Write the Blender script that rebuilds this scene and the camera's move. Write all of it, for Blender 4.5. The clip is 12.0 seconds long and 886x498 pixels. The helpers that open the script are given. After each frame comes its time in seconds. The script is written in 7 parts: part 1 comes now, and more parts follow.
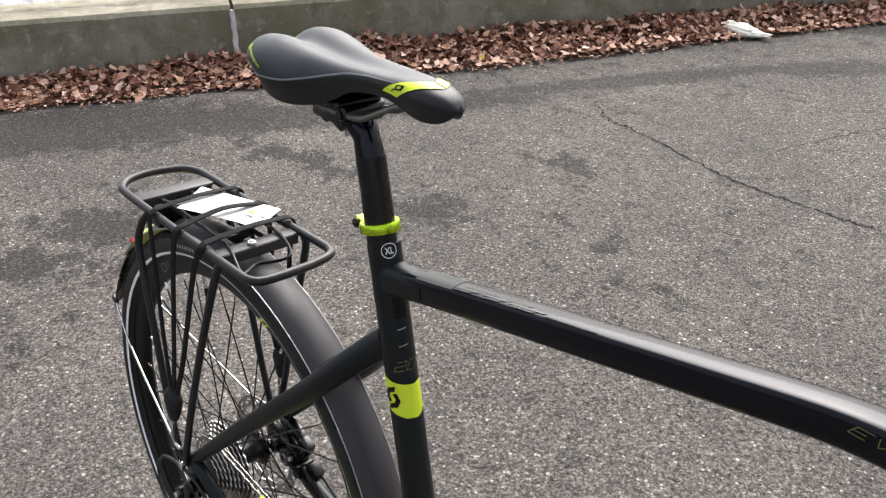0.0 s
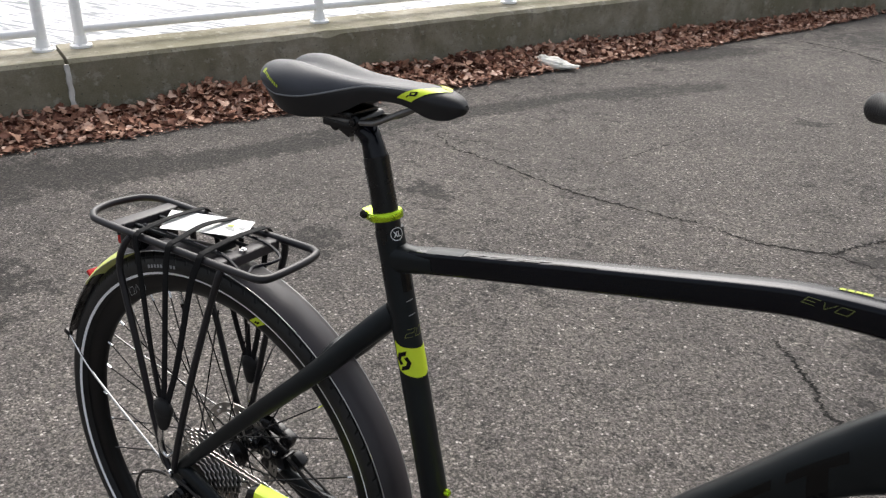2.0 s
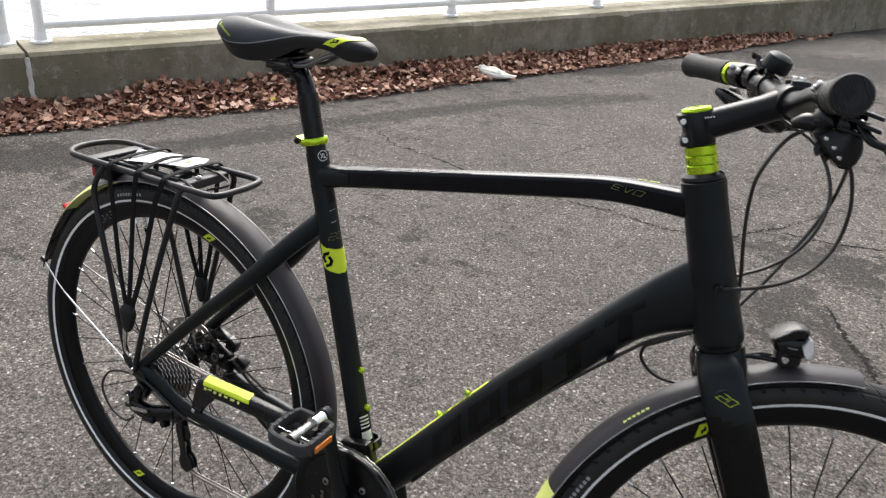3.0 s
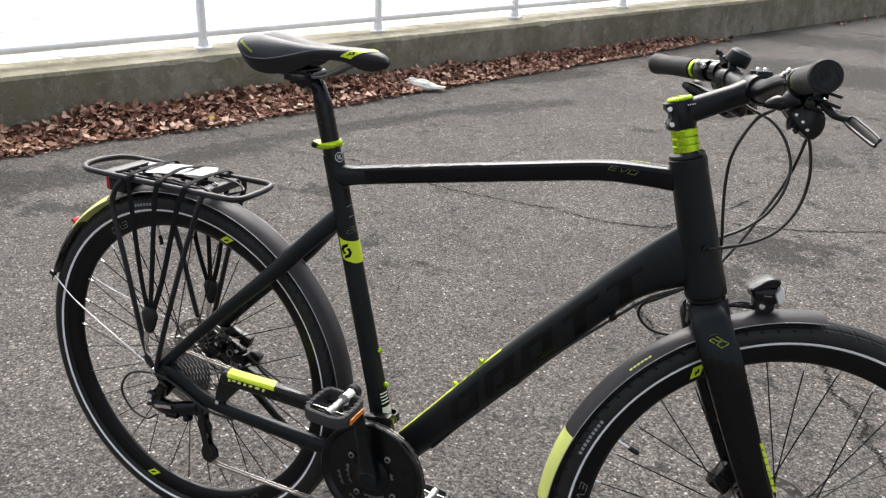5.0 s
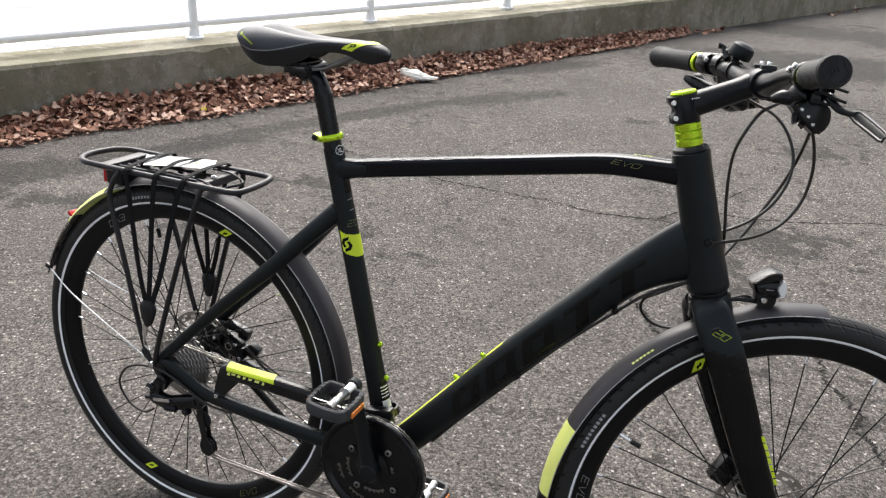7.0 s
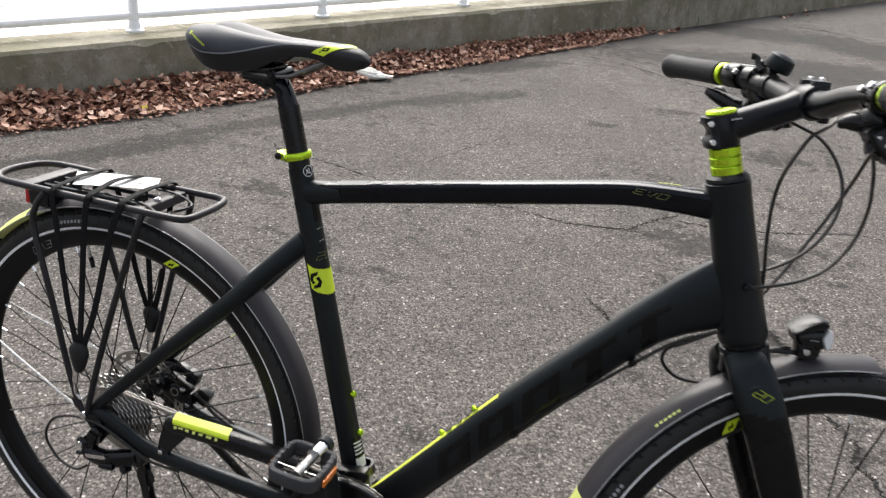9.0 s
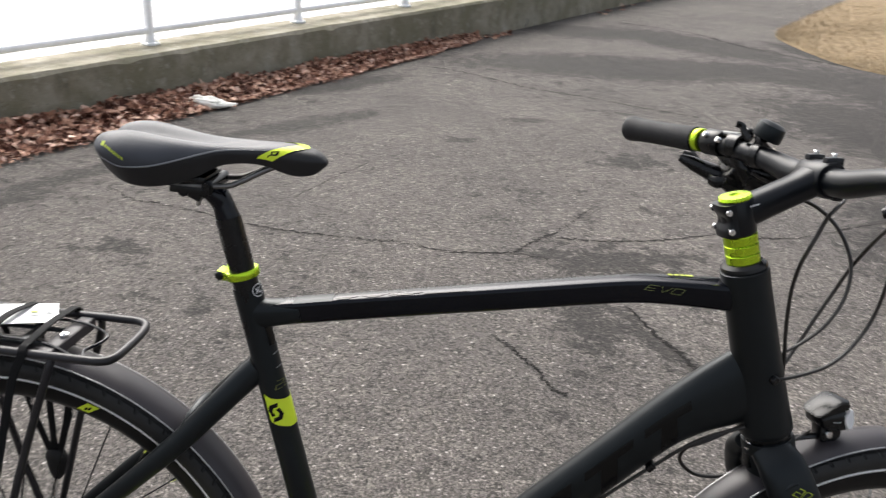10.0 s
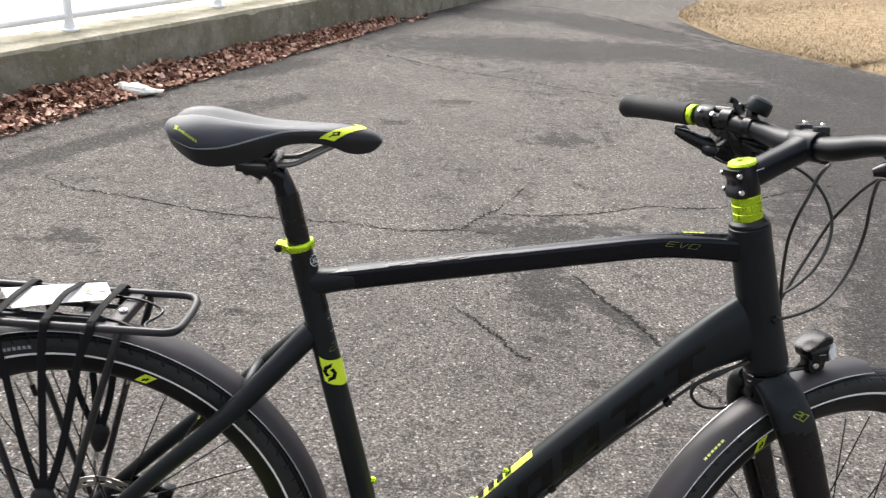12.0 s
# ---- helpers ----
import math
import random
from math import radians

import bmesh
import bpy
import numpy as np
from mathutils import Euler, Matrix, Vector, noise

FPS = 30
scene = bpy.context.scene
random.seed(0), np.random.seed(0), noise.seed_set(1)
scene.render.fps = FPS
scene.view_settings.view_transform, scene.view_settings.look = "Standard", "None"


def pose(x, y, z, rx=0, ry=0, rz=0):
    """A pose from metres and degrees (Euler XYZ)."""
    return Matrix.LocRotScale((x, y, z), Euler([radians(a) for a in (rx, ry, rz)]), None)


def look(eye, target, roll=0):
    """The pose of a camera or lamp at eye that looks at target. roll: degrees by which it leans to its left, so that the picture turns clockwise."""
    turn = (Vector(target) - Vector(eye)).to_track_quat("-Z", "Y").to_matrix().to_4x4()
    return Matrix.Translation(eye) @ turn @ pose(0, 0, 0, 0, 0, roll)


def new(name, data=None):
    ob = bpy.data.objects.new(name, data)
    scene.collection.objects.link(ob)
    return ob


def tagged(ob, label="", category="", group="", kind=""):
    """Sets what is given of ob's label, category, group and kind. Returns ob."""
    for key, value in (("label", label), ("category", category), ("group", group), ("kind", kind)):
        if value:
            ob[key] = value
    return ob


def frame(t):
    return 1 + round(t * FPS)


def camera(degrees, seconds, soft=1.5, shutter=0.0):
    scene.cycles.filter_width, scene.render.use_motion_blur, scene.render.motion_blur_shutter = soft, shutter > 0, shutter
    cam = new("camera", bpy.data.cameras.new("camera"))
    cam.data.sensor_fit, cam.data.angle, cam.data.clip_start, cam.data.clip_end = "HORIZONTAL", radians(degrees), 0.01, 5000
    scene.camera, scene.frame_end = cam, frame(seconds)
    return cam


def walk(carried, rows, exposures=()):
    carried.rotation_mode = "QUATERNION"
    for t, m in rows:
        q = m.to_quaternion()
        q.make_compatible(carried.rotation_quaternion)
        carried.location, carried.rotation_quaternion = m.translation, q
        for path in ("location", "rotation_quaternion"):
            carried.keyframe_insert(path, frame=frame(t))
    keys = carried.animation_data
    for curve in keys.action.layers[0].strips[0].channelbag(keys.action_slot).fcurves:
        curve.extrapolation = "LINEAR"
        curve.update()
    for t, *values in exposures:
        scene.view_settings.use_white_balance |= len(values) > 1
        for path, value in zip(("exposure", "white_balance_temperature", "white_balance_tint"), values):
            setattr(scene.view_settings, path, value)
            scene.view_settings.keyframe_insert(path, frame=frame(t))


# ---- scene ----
cam = camera(54.0, 12.0, soft=1.25, shutter=0.3)
PATH = [
    (0, (0.933, -0.462, 1.26), (-0.336, 0.745, 0.295), -0.4),
    (0.5, (0.952, -0.474, 1.257), (-0.304, 0.754, 0.301), -0.0),
    (1, (0.943, -0.506, 1.267), (-0.278, 0.77, 0.329), 0.6),
    (1.5, (0.906, -0.613, 1.289), (-0.205, 0.789, 0.394), 0.1),
    (2, (0.9, -0.74, 1.276), (-0.074, 0.774, 0.404), 0.4),
    (2.5, (1.006, -0.851, 1.273), (0.101, 0.718, 0.424), 2.2),
    (3, (1.124, -0.983, 1.261), (0.233, 0.607, 0.438), 2.7),
    (3.2, (1.147, -1.015, 1.263), (0.265, 0.581, 0.442), 2.1),
    (4.8, (1.069, -1.189, 1.286), (0.326, 0.492, 0.496), 1.3),
    (5, (1.064, -1.198, 1.277), (0.337, 0.491, 0.491), 1.8),
    (5.5, (1.062, -1.2, 1.277), (0.35, 0.493, 0.485), 2.6),
    (6, (1.053, -1.196, 1.277), (0.35, 0.497, 0.479), 2.4),
    (6.5, (1.047, -1.203, 1.282), (0.339, 0.486, 0.479), 2.1),
    (7, (1.044, -1.201, 1.28), (0.343, 0.49, 0.474), 2.1),
    (7.2, (1.0405, -1.2034, 1.2842), (0.3466, 0.4901, 0.4764), 2.2),
    (8.8, (0.961, -1.082, 1.262), (0.364, 0.648, 0.455), 3.7),
    (9, (0.908, -1.029, 1.251), (0.324, 0.704, 0.442), 3.7),
    (9.5, (0.795, -0.92, 1.289), (0.273, 0.828, 0.468), 2.8),
    (10, (0.678, -0.894, 1.313), (0.458, 0.93, 0.522), 2.5),
    (10.5, (0.601, -0.909, 1.311), (0.669, 0.918, 0.498), 2.1),
    (11, (0.581, -0.933, 1.316), (0.706, 0.879, 0.478), 3.2),
    (11.5, (0.552, -0.972, 1.319), (0.628, 0.844, 0.485), 3.8),
    (12, (0.511, -1.021, 1.332), (0.512, 0.805, 0.516), 3.3),
]
walk(cam, [(t, look(eye, target, roll)) for t, eye, target, roll in PATH], exposures=[(0.0, 1.31), (0.5, 1.18), (1.0, 1.24), (1.5, 0.85), (2.0, 0.88), (2.5, 1.02), (3.0, 1.12), (5.0, 1.18), (7.0, 1.22), (9.0, 1.18), (9.5, 1.19), (10.0, 1.15), (10.5, 1.37), (11.5, 1.53), (12.0, 1.51)])

# ---------------------------------------------------------------- light
SUN_ELEV, SUN_ROT = 46.0, -32.0
world = bpy.data.worlds.new("overcast_sky")
scene.world = world
world.use_nodes = True
wn, wl = world.node_tree.nodes, world.node_tree.links
sky = wn.new("ShaderNodeTexSky")
sky.sky_type = "NISHITA"
sky.sun_disc = False
sky.sun_elevation, sky.sun_rotation = radians(SUN_ELEV), radians(SUN_ROT)
sky.air_density, sky.dust_density, sky.ozone_density = 1.0, 6.0, 1.0
grey = wn.new("ShaderNodeHueSaturation")
grey.inputs["Saturation"].default_value = 0.40
wl.new(sky.outputs[0], grey.inputs["Color"])
wl.new(grey.outputs[0], wn["Background"].inputs["Color"])
wn["Background"].inputs["Strength"].default_value = 0.125

sun_data = bpy.data.lights.new("sun", "SUN")
sun_data.energy, sun_data.angle, sun_data.color = 1.25, radians(54), (1.0, 0.985, 0.96)
sun = new("sun", sun_data)
# the sky's sun stands at this compass turn from +y towards +x
az = radians(SUN_ROT)
sun_dir = Vector((math.sin(az) * math.cos(radians(SUN_ELEV)), math.cos(az) * math.cos(radians(SUN_ELEV)), math.sin(radians(SUN_ELEV))))
sun.matrix_world = look(tuple(sun_dir * 30), (0, 0, 0))


# ---------------------------------------------------------------- materials
def material(name, colour, rough=0.5, metal=0.0, spec=0.5):
    m = bpy.data.materials.new(name)
    m.use_nodes = True
    b = m.node_tree.nodes["Principled BSDF"]
    b.inputs["Base Color"].default_value = (*colour, 1)
    b.inputs["Roughness"].default_value = rough
    b.inputs["Metallic"].default_value = metal
    b.inputs["Specular IOR Level"].default_value = spec
    return m


def nodes_of(m):
    return m.node_tree.nodes, m.node_tree.links, m.node_tree.nodes["Principled BSDF"]


def add(m, kind, **inputs):
    n = m.node_tree.nodes.new("ShaderNode" + kind)
    for k, v in inputs.items():
        k = k.replace("_", " ")
        if k in n.inputs:
            n.inputs[k].default_value = v
    return n


def coords(m, kind="Object", scale=(1, 1, 1), loc=(0, 0, 0)):
    n, l, b = nodes_of(m)
    tc, mp = n.new("ShaderNodeTexCoord"), n.new("ShaderNodeMapping")
    l.new(tc.outputs[kind], mp.inputs["Vector"])
    mp.inputs["Scale"].default_value = scale
    mp.inputs["Location"].default_value = loc
    return mp.outputs["Vector"]


def noise_tex(m, vec, scale, detail=4.0, rough=0.55):
    n, l, b = nodes_of(m)
    t = n.new("ShaderNodeTexNoise")
    t.inputs["Scale"].default_value, t.inputs["Detail"].default_value, t.inputs["Roughness"].default_value = scale, detail, rough
    l.new(vec, t.inputs["Vector"])
    return t.outputs["Fac"]


def ramp(m, fac, stops):
    n, l, b = nodes_of(m)
    r = n.new("ShaderNodeValToRGB")
    e = r.color_ramp.elements
    while len(e) > 1:
        e.remove(e[-1])
    e[0].position, e[0].color = stops[0][0], (*stops[0][1], 1)
    for p, c in stops[1:]:
        x = e.new(p)
        x.color = (*c, 1)
    l.new(fac, r.inputs["Fac"])
    return r.outputs["Color"]


def step(m, fac, lo, hi, a=0.0, b=1.0):
    n, l, _ = nodes_of(m)
    r = n.new("ShaderNodeMapRange")
    r.inputs["From Min"].default_value, r.inputs["From Max"].default_value = lo, hi
    r.inputs["To Min"].default_value, r.inputs["To Max"].default_value = a, b
    l.new(fac, r.inputs["Value"])
    return r.outputs["Result"]


def mixed(m, fac, a, b, mode="MIX"):
    n, l, _ = nodes_of(m)
    x = n.new("ShaderNodeMix")
    x.data_type, x.blend_type = "RGBA", mode
    for socket, v in ((x.inputs["Factor"], fac), (x.inputs[6], a), (x.inputs[7], b)):
        if isinstance(v, tuple):
            socket.default_value = (*v, 1)
        elif isinstance(v, float):
            socket.default_value = v
        else:
            l.new(v, socket)
    return x.outputs[2]


def calc(m, op, a, b=0.0, c=0.0):
    n, l, _ = nodes_of(m)
    x = n.new("ShaderNodeMath")
    x.operation = op
    for i, v in enumerate((a, b, c)):
        if isinstance(v, (int, float)):
            x.inputs[i].default_value = v
        else:
            l.new(v, x.inputs[i])
    return x.outputs[0]


def bump(m, height, strength=0.3, distance=0.001, chain=None):
    n, l, b = nodes_of(m)
    x = n.new("ShaderNodeBump")
    x.inputs["Strength"].default_value, x.inputs["Distance"].default_value = strength, distance
    l.new(height, x.inputs["Height"])
    if chain is not None:
        l.new(chain, x.inputs["Normal"])
    l.new(x.outputs[0], b.inputs["Normal"])
    return x.outputs[0]


def painted(name, colour, rough, metal=0.0, spec=0.5, grain=900.0, vary=0.25, bumpy=0.08):
    """Paint, plastic, rubber or metal with slight dust and orange peel."""
    m = material(name, colour, rough, metal, spec)
    n, l, b = nodes_of(m)
    v = coords(m)
    big, fine = noise_tex(m, v, 14.0, 5.0), noise_tex(m, v, grain, 2.0)
    hi = tuple(min(1.0, c * (1 + vary) + 0.004 * vary) for c in colour)
    lo = tuple(c * (1 - vary) for c in colour)
    l.new(ramp(m, big, [(0.3, lo), (0.7, hi)]), b.inputs["Base Color"])
    l.new(step(m, big, 0.25, 0.75, max(0.03, rough - 0.06), min(1.0, rough + 0.08)), b.inputs["Roughness"])
    bump(m, fine, bumpy, 0.0004)
    return m


MATTE = painted("matte_black_paint", (0.0044, 0.0056, 0.0063), 0.40, spec=0.29)
MATTE.node_tree.nodes["Principled BSDF"].inputs["Specular Tint"].default_value = (0.88, 0.95, 1.0, 1.0)
MATTE.node_tree.nodes["Principled BSDF"].inputs["Sheen Weight"].default_value = 0.025
MATTE.node_tree.nodes["Principled BSDF"].inputs["Sheen Roughness"].default_value = 0.35
GLOSS = painted("satin_blue_black_paint", (0.0009, 0.0016, 0.0046), 0.16, spec=0.26, bumpy=0.03)
LACQUER = painted("lacquered_blue_black_paint", (0.0012, 0.0018, 0.0042), 0.20, spec=0.12, bumpy=0.02)
LACQUER.node_tree.nodes["Principled BSDF"].inputs["Coat Weight"].default_value = 0.30
LACQUER.node_tree.nodes["Principled BSDF"].inputs["Coat Roughness"].default_value = 0.06
LACQUER.node_tree.nodes["Principled BSDF"].inputs["Specular Tint"].default_value = (0.84, 0.90, 1.0, 1.0)
DECAL = painted("gloss_black_decal", (0.0018, 0.0018, 0.002), 0.24, spec=0.25, bumpy=0.02)
SILVER_DECAL = painted("pale_grey_gloss_decal", (0.0035, 0.004, 0.007), 0.24, spec=0.38, bumpy=0.02)
PLASTIC = painted("black_plastic", (0.0028, 0.0031, 0.0038), 0.27, spec=0.34)
GRIP = painted("dusty_grip_rubber", (0.0105, 0.0105, 0.012), 0.60, spec=0.35, grain=1300, bumpy=0.5)


def ribbed(m, size, depth):
    """Fine slanting ridges on the surface."""
    n, l, b = nodes_of(m)
    turn = n.new("ShaderNodeMapping")
    turn.inputs["Rotation"].default_value = (radians(35), radians(20), radians(25))
    l.new(coords(m), turn.inputs["Vector"])
    wave = n.new("ShaderNodeTexWave")
    wave.inputs["Scale"].default_value, wave.inputs["Distortion"].default_value = 0.314 / size, 0.6
    l.new(turn.outputs[0], wave.inputs["Vector"])
    bump(m, wave.outputs["Fac"], 0.9, depth)


ribbed(GRIP, 0.0022, 0.0005)
RACK = painted("satin_dark_grey_rack_paint", (0.012, 0.011, 0.013), 0.40, spec=0.38, vary=0.3)
SATIN = painted("satin_blue_black_paint_soft", (0.0024, 0.0034, 0.0056), 0.34, spec=0.32, bumpy=0.03)
RIM = painted("black_rim_coating", (0.0020, 0.0021, 0.0026), 0.40, spec=0.22, bumpy=0.03)
RUBBER = painted("black_rubber", (0.008, 0.008, 0.0085), 0.58, spec=0.35, grain=1500, bumpy=0.3)
SADDLE = painted("dark_grey_saddle_cover", (0.041, 0.044, 0.053), 0.50, spec=0.36, grain=2500, bumpy=0.25)
SADDLE_SIDE = painted("black_saddle_panel", (0.0075, 0.0075, 0.009), 0.46, spec=0.4, grain=2500, bumpy=0.25)
WEB = painted("black_elastic_webbing", (0.0045, 0.0045, 0.005), 0.8, spec=0.2, grain=2200, bumpy=0.5)
NEON = painted("neon_yellow_vinyl", (0.66, 0.81, 0.035), 0.4, spec=0.4, vary=0.08, bumpy=0.02)
# the same neon vinyl, paled in colour for its sheen at grazing view
SHEEN_NEON = painted("sheen_paled_neon_vinyl", (0.60, 0.70, 0.07), 0.45, spec=0.4, vary=0.2, bumpy=0.05)
PALE_NEON = painted("pale_yellow_reflective_film", (0.74, 0.80, 0.22), 0.35, spec=0.5, vary=0.1, bumpy=0.05)
LIME = painted("lime_anodised_alloy", (0.50, 0.72, 0.035), 0.24, metal=0.9, spec=0.5, vary=0.10, bumpy=0.03)
STEEL = painted("bare_steel", (0.42, 0.41, 0.39), 0.34, metal=1.0, vary=0.2)
SPROCKET = painted("worn_bright_steel", (0.52, 0.50, 0.48), 0.32, metal=1.0, vary=0.25)
PIPING = painted("pale_grey_piping", (0.17, 0.175, 0.185), 0.38, vary=0.1)
DARK_STEEL = painted("greased_steel", (0.16, 0.155, 0.15), 0.4, metal=0.9, vary=0.35)
CHROME = painted("polished_bolt", (0.72, 0.72, 0.72), 0.18, metal=1.0, vary=0.1, bumpy=0.02)
WHITE_STRIPE = painted("white_reflective_stripe", (0.90, 0.91, 0.92), 0.40, vary=0.04)
GUARD = painted("charcoal_mudguard", (0.027, 0.0235, 0.027), 0.48, spec=0.45, grain=500, vary=0.15, bumpy=0.05)
# rolled mudguard edge: the bright line of its highlight is painted in
EDGE = painted("painted_edge_highlight", (0.38, 0.38, 0.38), 0.35, metal=0.6, vary=0.2)
RED = painted("red_reflector_plastic", (0.45, 0.012, 0.012), 0.2, spec=0.6, vary=0.15)
ORANGE = painted("orange_reflector_plastic", (0.72, 0.20, 0.02), 0.25, spec=0.6, vary=0.12)
PAPER = painted("white_card", (0.80, 0.80, 0.79), 0.6, vary=0.03, bumpy=0.05)
WHITE_INK = painted("white_print", (0.75, 0.75, 0.75), 0.5, vary=0.05)
YELLOW_INK = painted("yellow_print", (0.40, 0.48, 0.03), 0.5, vary=0.08)
DULL_INK = painted("dull_olive_print", (0.20, 0.22, 0.055), 0.5, vary=0.1)
GREY_INK = painted("grey_print", (0.30, 0.31, 0.32), 0.5, vary=0.1)
RAIL_WHITE = painted("white_gloss_railing_paint", (0.97, 0.97, 0.97), 0.25, vary=0.02)
CLOTH = painted("soiled_white_cloth", (0.90, 0.87, 0.79), 0.85, spec=0.2, vary=0.12, bumpy=0.4)
LEAF_YELLOW = painted("yellow_scrap", (0.75, 0.68, 0.03), 0.6, vary=0.1)
TREAD = painted("worn_grey_rubber", (0.034, 0.035, 0.038), 0.5, spec=0.4, grain=600, bumpy=0.4)
LENS = material("clear_lens", (0.9, 0.9, 0.9), 0.12)
LENS.node_tree.nodes["Principled BSDF"].inputs["Transmission Weight"].default_value = 0.2
CABLE = painted("black_cable_housing", (0.016, 0.0135, 0.0115), 0.35, spec=0.5)
SEALANT = painted("pale_joint_sealant", (0.62, 0.61, 0.58), 0.8, spec=0.2, grain=150, vary=0.25, bumpy=0.5)


def tyre_material():
    m = material("tyre_rubber", (0.014, 0.014, 0.014), 0.55, spec=0.4)
    n, l, b = nodes_of(m)
    tc, sx = n.new("ShaderNodeTexCoord"), n.new("ShaderNodeSeparateXYZ")
    l.new(tc.outputs["Object"], sx.inputs[0])
    x, y, z = sx.outputs
    turn = calc(m, "MULTIPLY", calc(m, "ARCTAN2", z, x), 0.35)
    r = calc(m, "SQRT", calc(m, "ADD", calc(m, "MULTIPLY", x, x), calc(m, "MULTIPLY", z, z)))
    # slanted sipes on the shoulder
    ay = calc(m, "ABSOLUTE", y)
    lead = calc(m, "ADD", turn, calc(m, "MULTIPLY", ay, 0.9))
    teeth = calc(m, "PINGPONG", calc(m, "MULTIPLY", lead, 42.0), 0.5)
    sipe = step(m, teeth, 0.04, 0.12, 0.0, 1.0)
    top = step(m, r, 0.3415, 0.3435, 0.0, 1.0)
    rows = step(m, calc(m, "PINGPONG", calc(m, "MULTIPLY", ay, 110.0), 0.5), 0.05, 0.14)
    groove = calc(m, "MULTIPLY", calc(m, "SUBTRACT", 1.0, calc(m, "MULTIPLY", sipe, rows)), top)
    fine = noise_tex(m, coords(m), 1200.0, 2.0)
    dust = noise_tex(m, coords(m), 25.0, 5.0)
    base = ramp(m, dust, [(0.3, (0.007, 0.007, 0.007)), (0.7, (0.015, 0.0147, 0.0143))])
    l.new(mixed(m, groove, base, (0.004, 0.004, 0.004)), b.inputs["Base Color"])
    h = calc(m, "SUBTRACT", calc(m, "MULTIPLY", fine, 0.08), groove)
    bump(m, h, 0.9, 0.002)
    return m


TYRE = tyre_material()


def asphalt_material():
    m = material("worn_damp_asphalt", (0.08, 0.08, 0.08), 0.8, spec=0.24)
    n, l, b = nodes_of(m)
    v = coords(m)
    # aggregate at two sizes, binder between, the grains' outlines broken up
    warp = n.new("ShaderNodeTexNoise")
    warp.inputs["Scale"].default_value, warp.inputs["Detail"].default_value = 300.0, 3.0
    l.new(v, warp.inputs["Vector"])
    shift = n.new("ShaderNodeVectorMath")
    shift.operation = "MULTIPLY_ADD"
    shift.inputs[1].default_value = (0.009, 0.009, 0.009)
    l.new(warp.outputs["Color"], shift.inputs[0])
    l.new(v, shift.inputs[2])
    vo = n.new("ShaderNodeTexVoronoi")
    vo.inputs["Scale"].default_value = 175.0
    l.new(shift.outputs[0], vo.inputs["Vector"])
    vo2 = n.new("ShaderNodeTexVoronoi")
    vo2.inputs["Scale"].default_value = 380.0
    l.new(shift.outputs[0], vo2.inputs["Vector"])
    tone, tone2 = n.new("ShaderNodeSeparateColor"), n.new("ShaderNodeSeparateColor")
    l.new(vo.outputs["Color"], tone.inputs[0])
    l.new(vo2.outputs["Color"], tone2.inputs[0])
    stones = ramp(m, tone.outputs[0], [(0.0, (0.070, 0.067, 0.062)), (0.40, (0.150, 0.144, 0.133)), (0.82, (0.225, 0.215, 0.199)), (0.955, (0.31, 0.297, 0.277)), (1.0, (0.52, 0.50, 0.475))])
    fines = ramp(m, tone2.outputs[1], [(0.0, (0.055, 0.053, 0.049)), (0.6, (0.152, 0.146, 0.136)), (1.0, (0.29, 0.278, 0.258))])
    body = mixed(m, step(m, tone.outputs[2], 0.35, 0.65), fines, stones)
    gap = step(m, vo.outputs["Distance"], 0.45, 0.75)
    body = mixed(m, calc(m, "MULTIPLY", gap, 0.70), body, (0.026, 0.028, 0.026))
    # a few pale chips
    chip = n.new("ShaderNodeTexVoronoi")
    chip.inputs["Scale"].default_value = 44.0
    l.new(v, chip.inputs["Vector"])
    chips = step(m, chip.outputs["Distance"], 0.20, 0.15)
    pick = n.new("ShaderNodeSeparateColor")
    l.new(chip.outputs["Color"], pick.inputs[0])
    chips = calc(m, "MULTIPLY", chips, step(m, pick.outputs[0], 0.76, 0.86))
    body = mixed(m, calc(m, "MULTIPLY", chips, 0.85), body, (0.56, 0.545, 0.52))
    grit = noise_tex(m, v, 75.0, 5.0, 0.75)
    body = mixed(m, 0.72, body, ramp(m, grit, [(0.33, (0.22, 0.22, 0.22)), (0.5, (0.48, 0.48, 0.48)), (0.66, (0.68, 0.68, 0.67))]), "OVERLAY")
    # hand-sized patches of olive and reddish binder
    patch = noise_tex(m, coords(m, loc=(4.0, 9.0, 0)), 17.0, 6.0, 0.68)
    body = mixed(m, 0.55, body, ramp(m, patch, [(0.34, (0.305, 0.280, 0.305)), (0.46, (0.465, 0.448, 0.465)), (0.56, (0.528, 0.512, 0.508)), (0.68, (0.635, 0.608, 0.605))]), "OVERLAY")
    # broad wear, damp clouds and placed stains
    wear = noise_tex(m, v, 1.3, 6.0, 0.6)
    body = mixed(m, 0.55, body, ramp(m, wear, [(0.30, (0.26, 0.26, 0.27)), (0.70, (0.62, 0.61, 0.60))]), "OVERLAY")
    ragged = noise_tex(m, v, 9.0, 10.0, 0.80)
    mottle = step(m, noise_tex(m, v, 21.0, 7.0, 0.78), 0.38, 0.54, 0.62, 1.0)
    wet = None
    sx = n.new("ShaderNodeSeparateXYZ")
    l.new(v, sx.inputs[0])
    px, py = sx.outputs[0], sx.outputs[1]
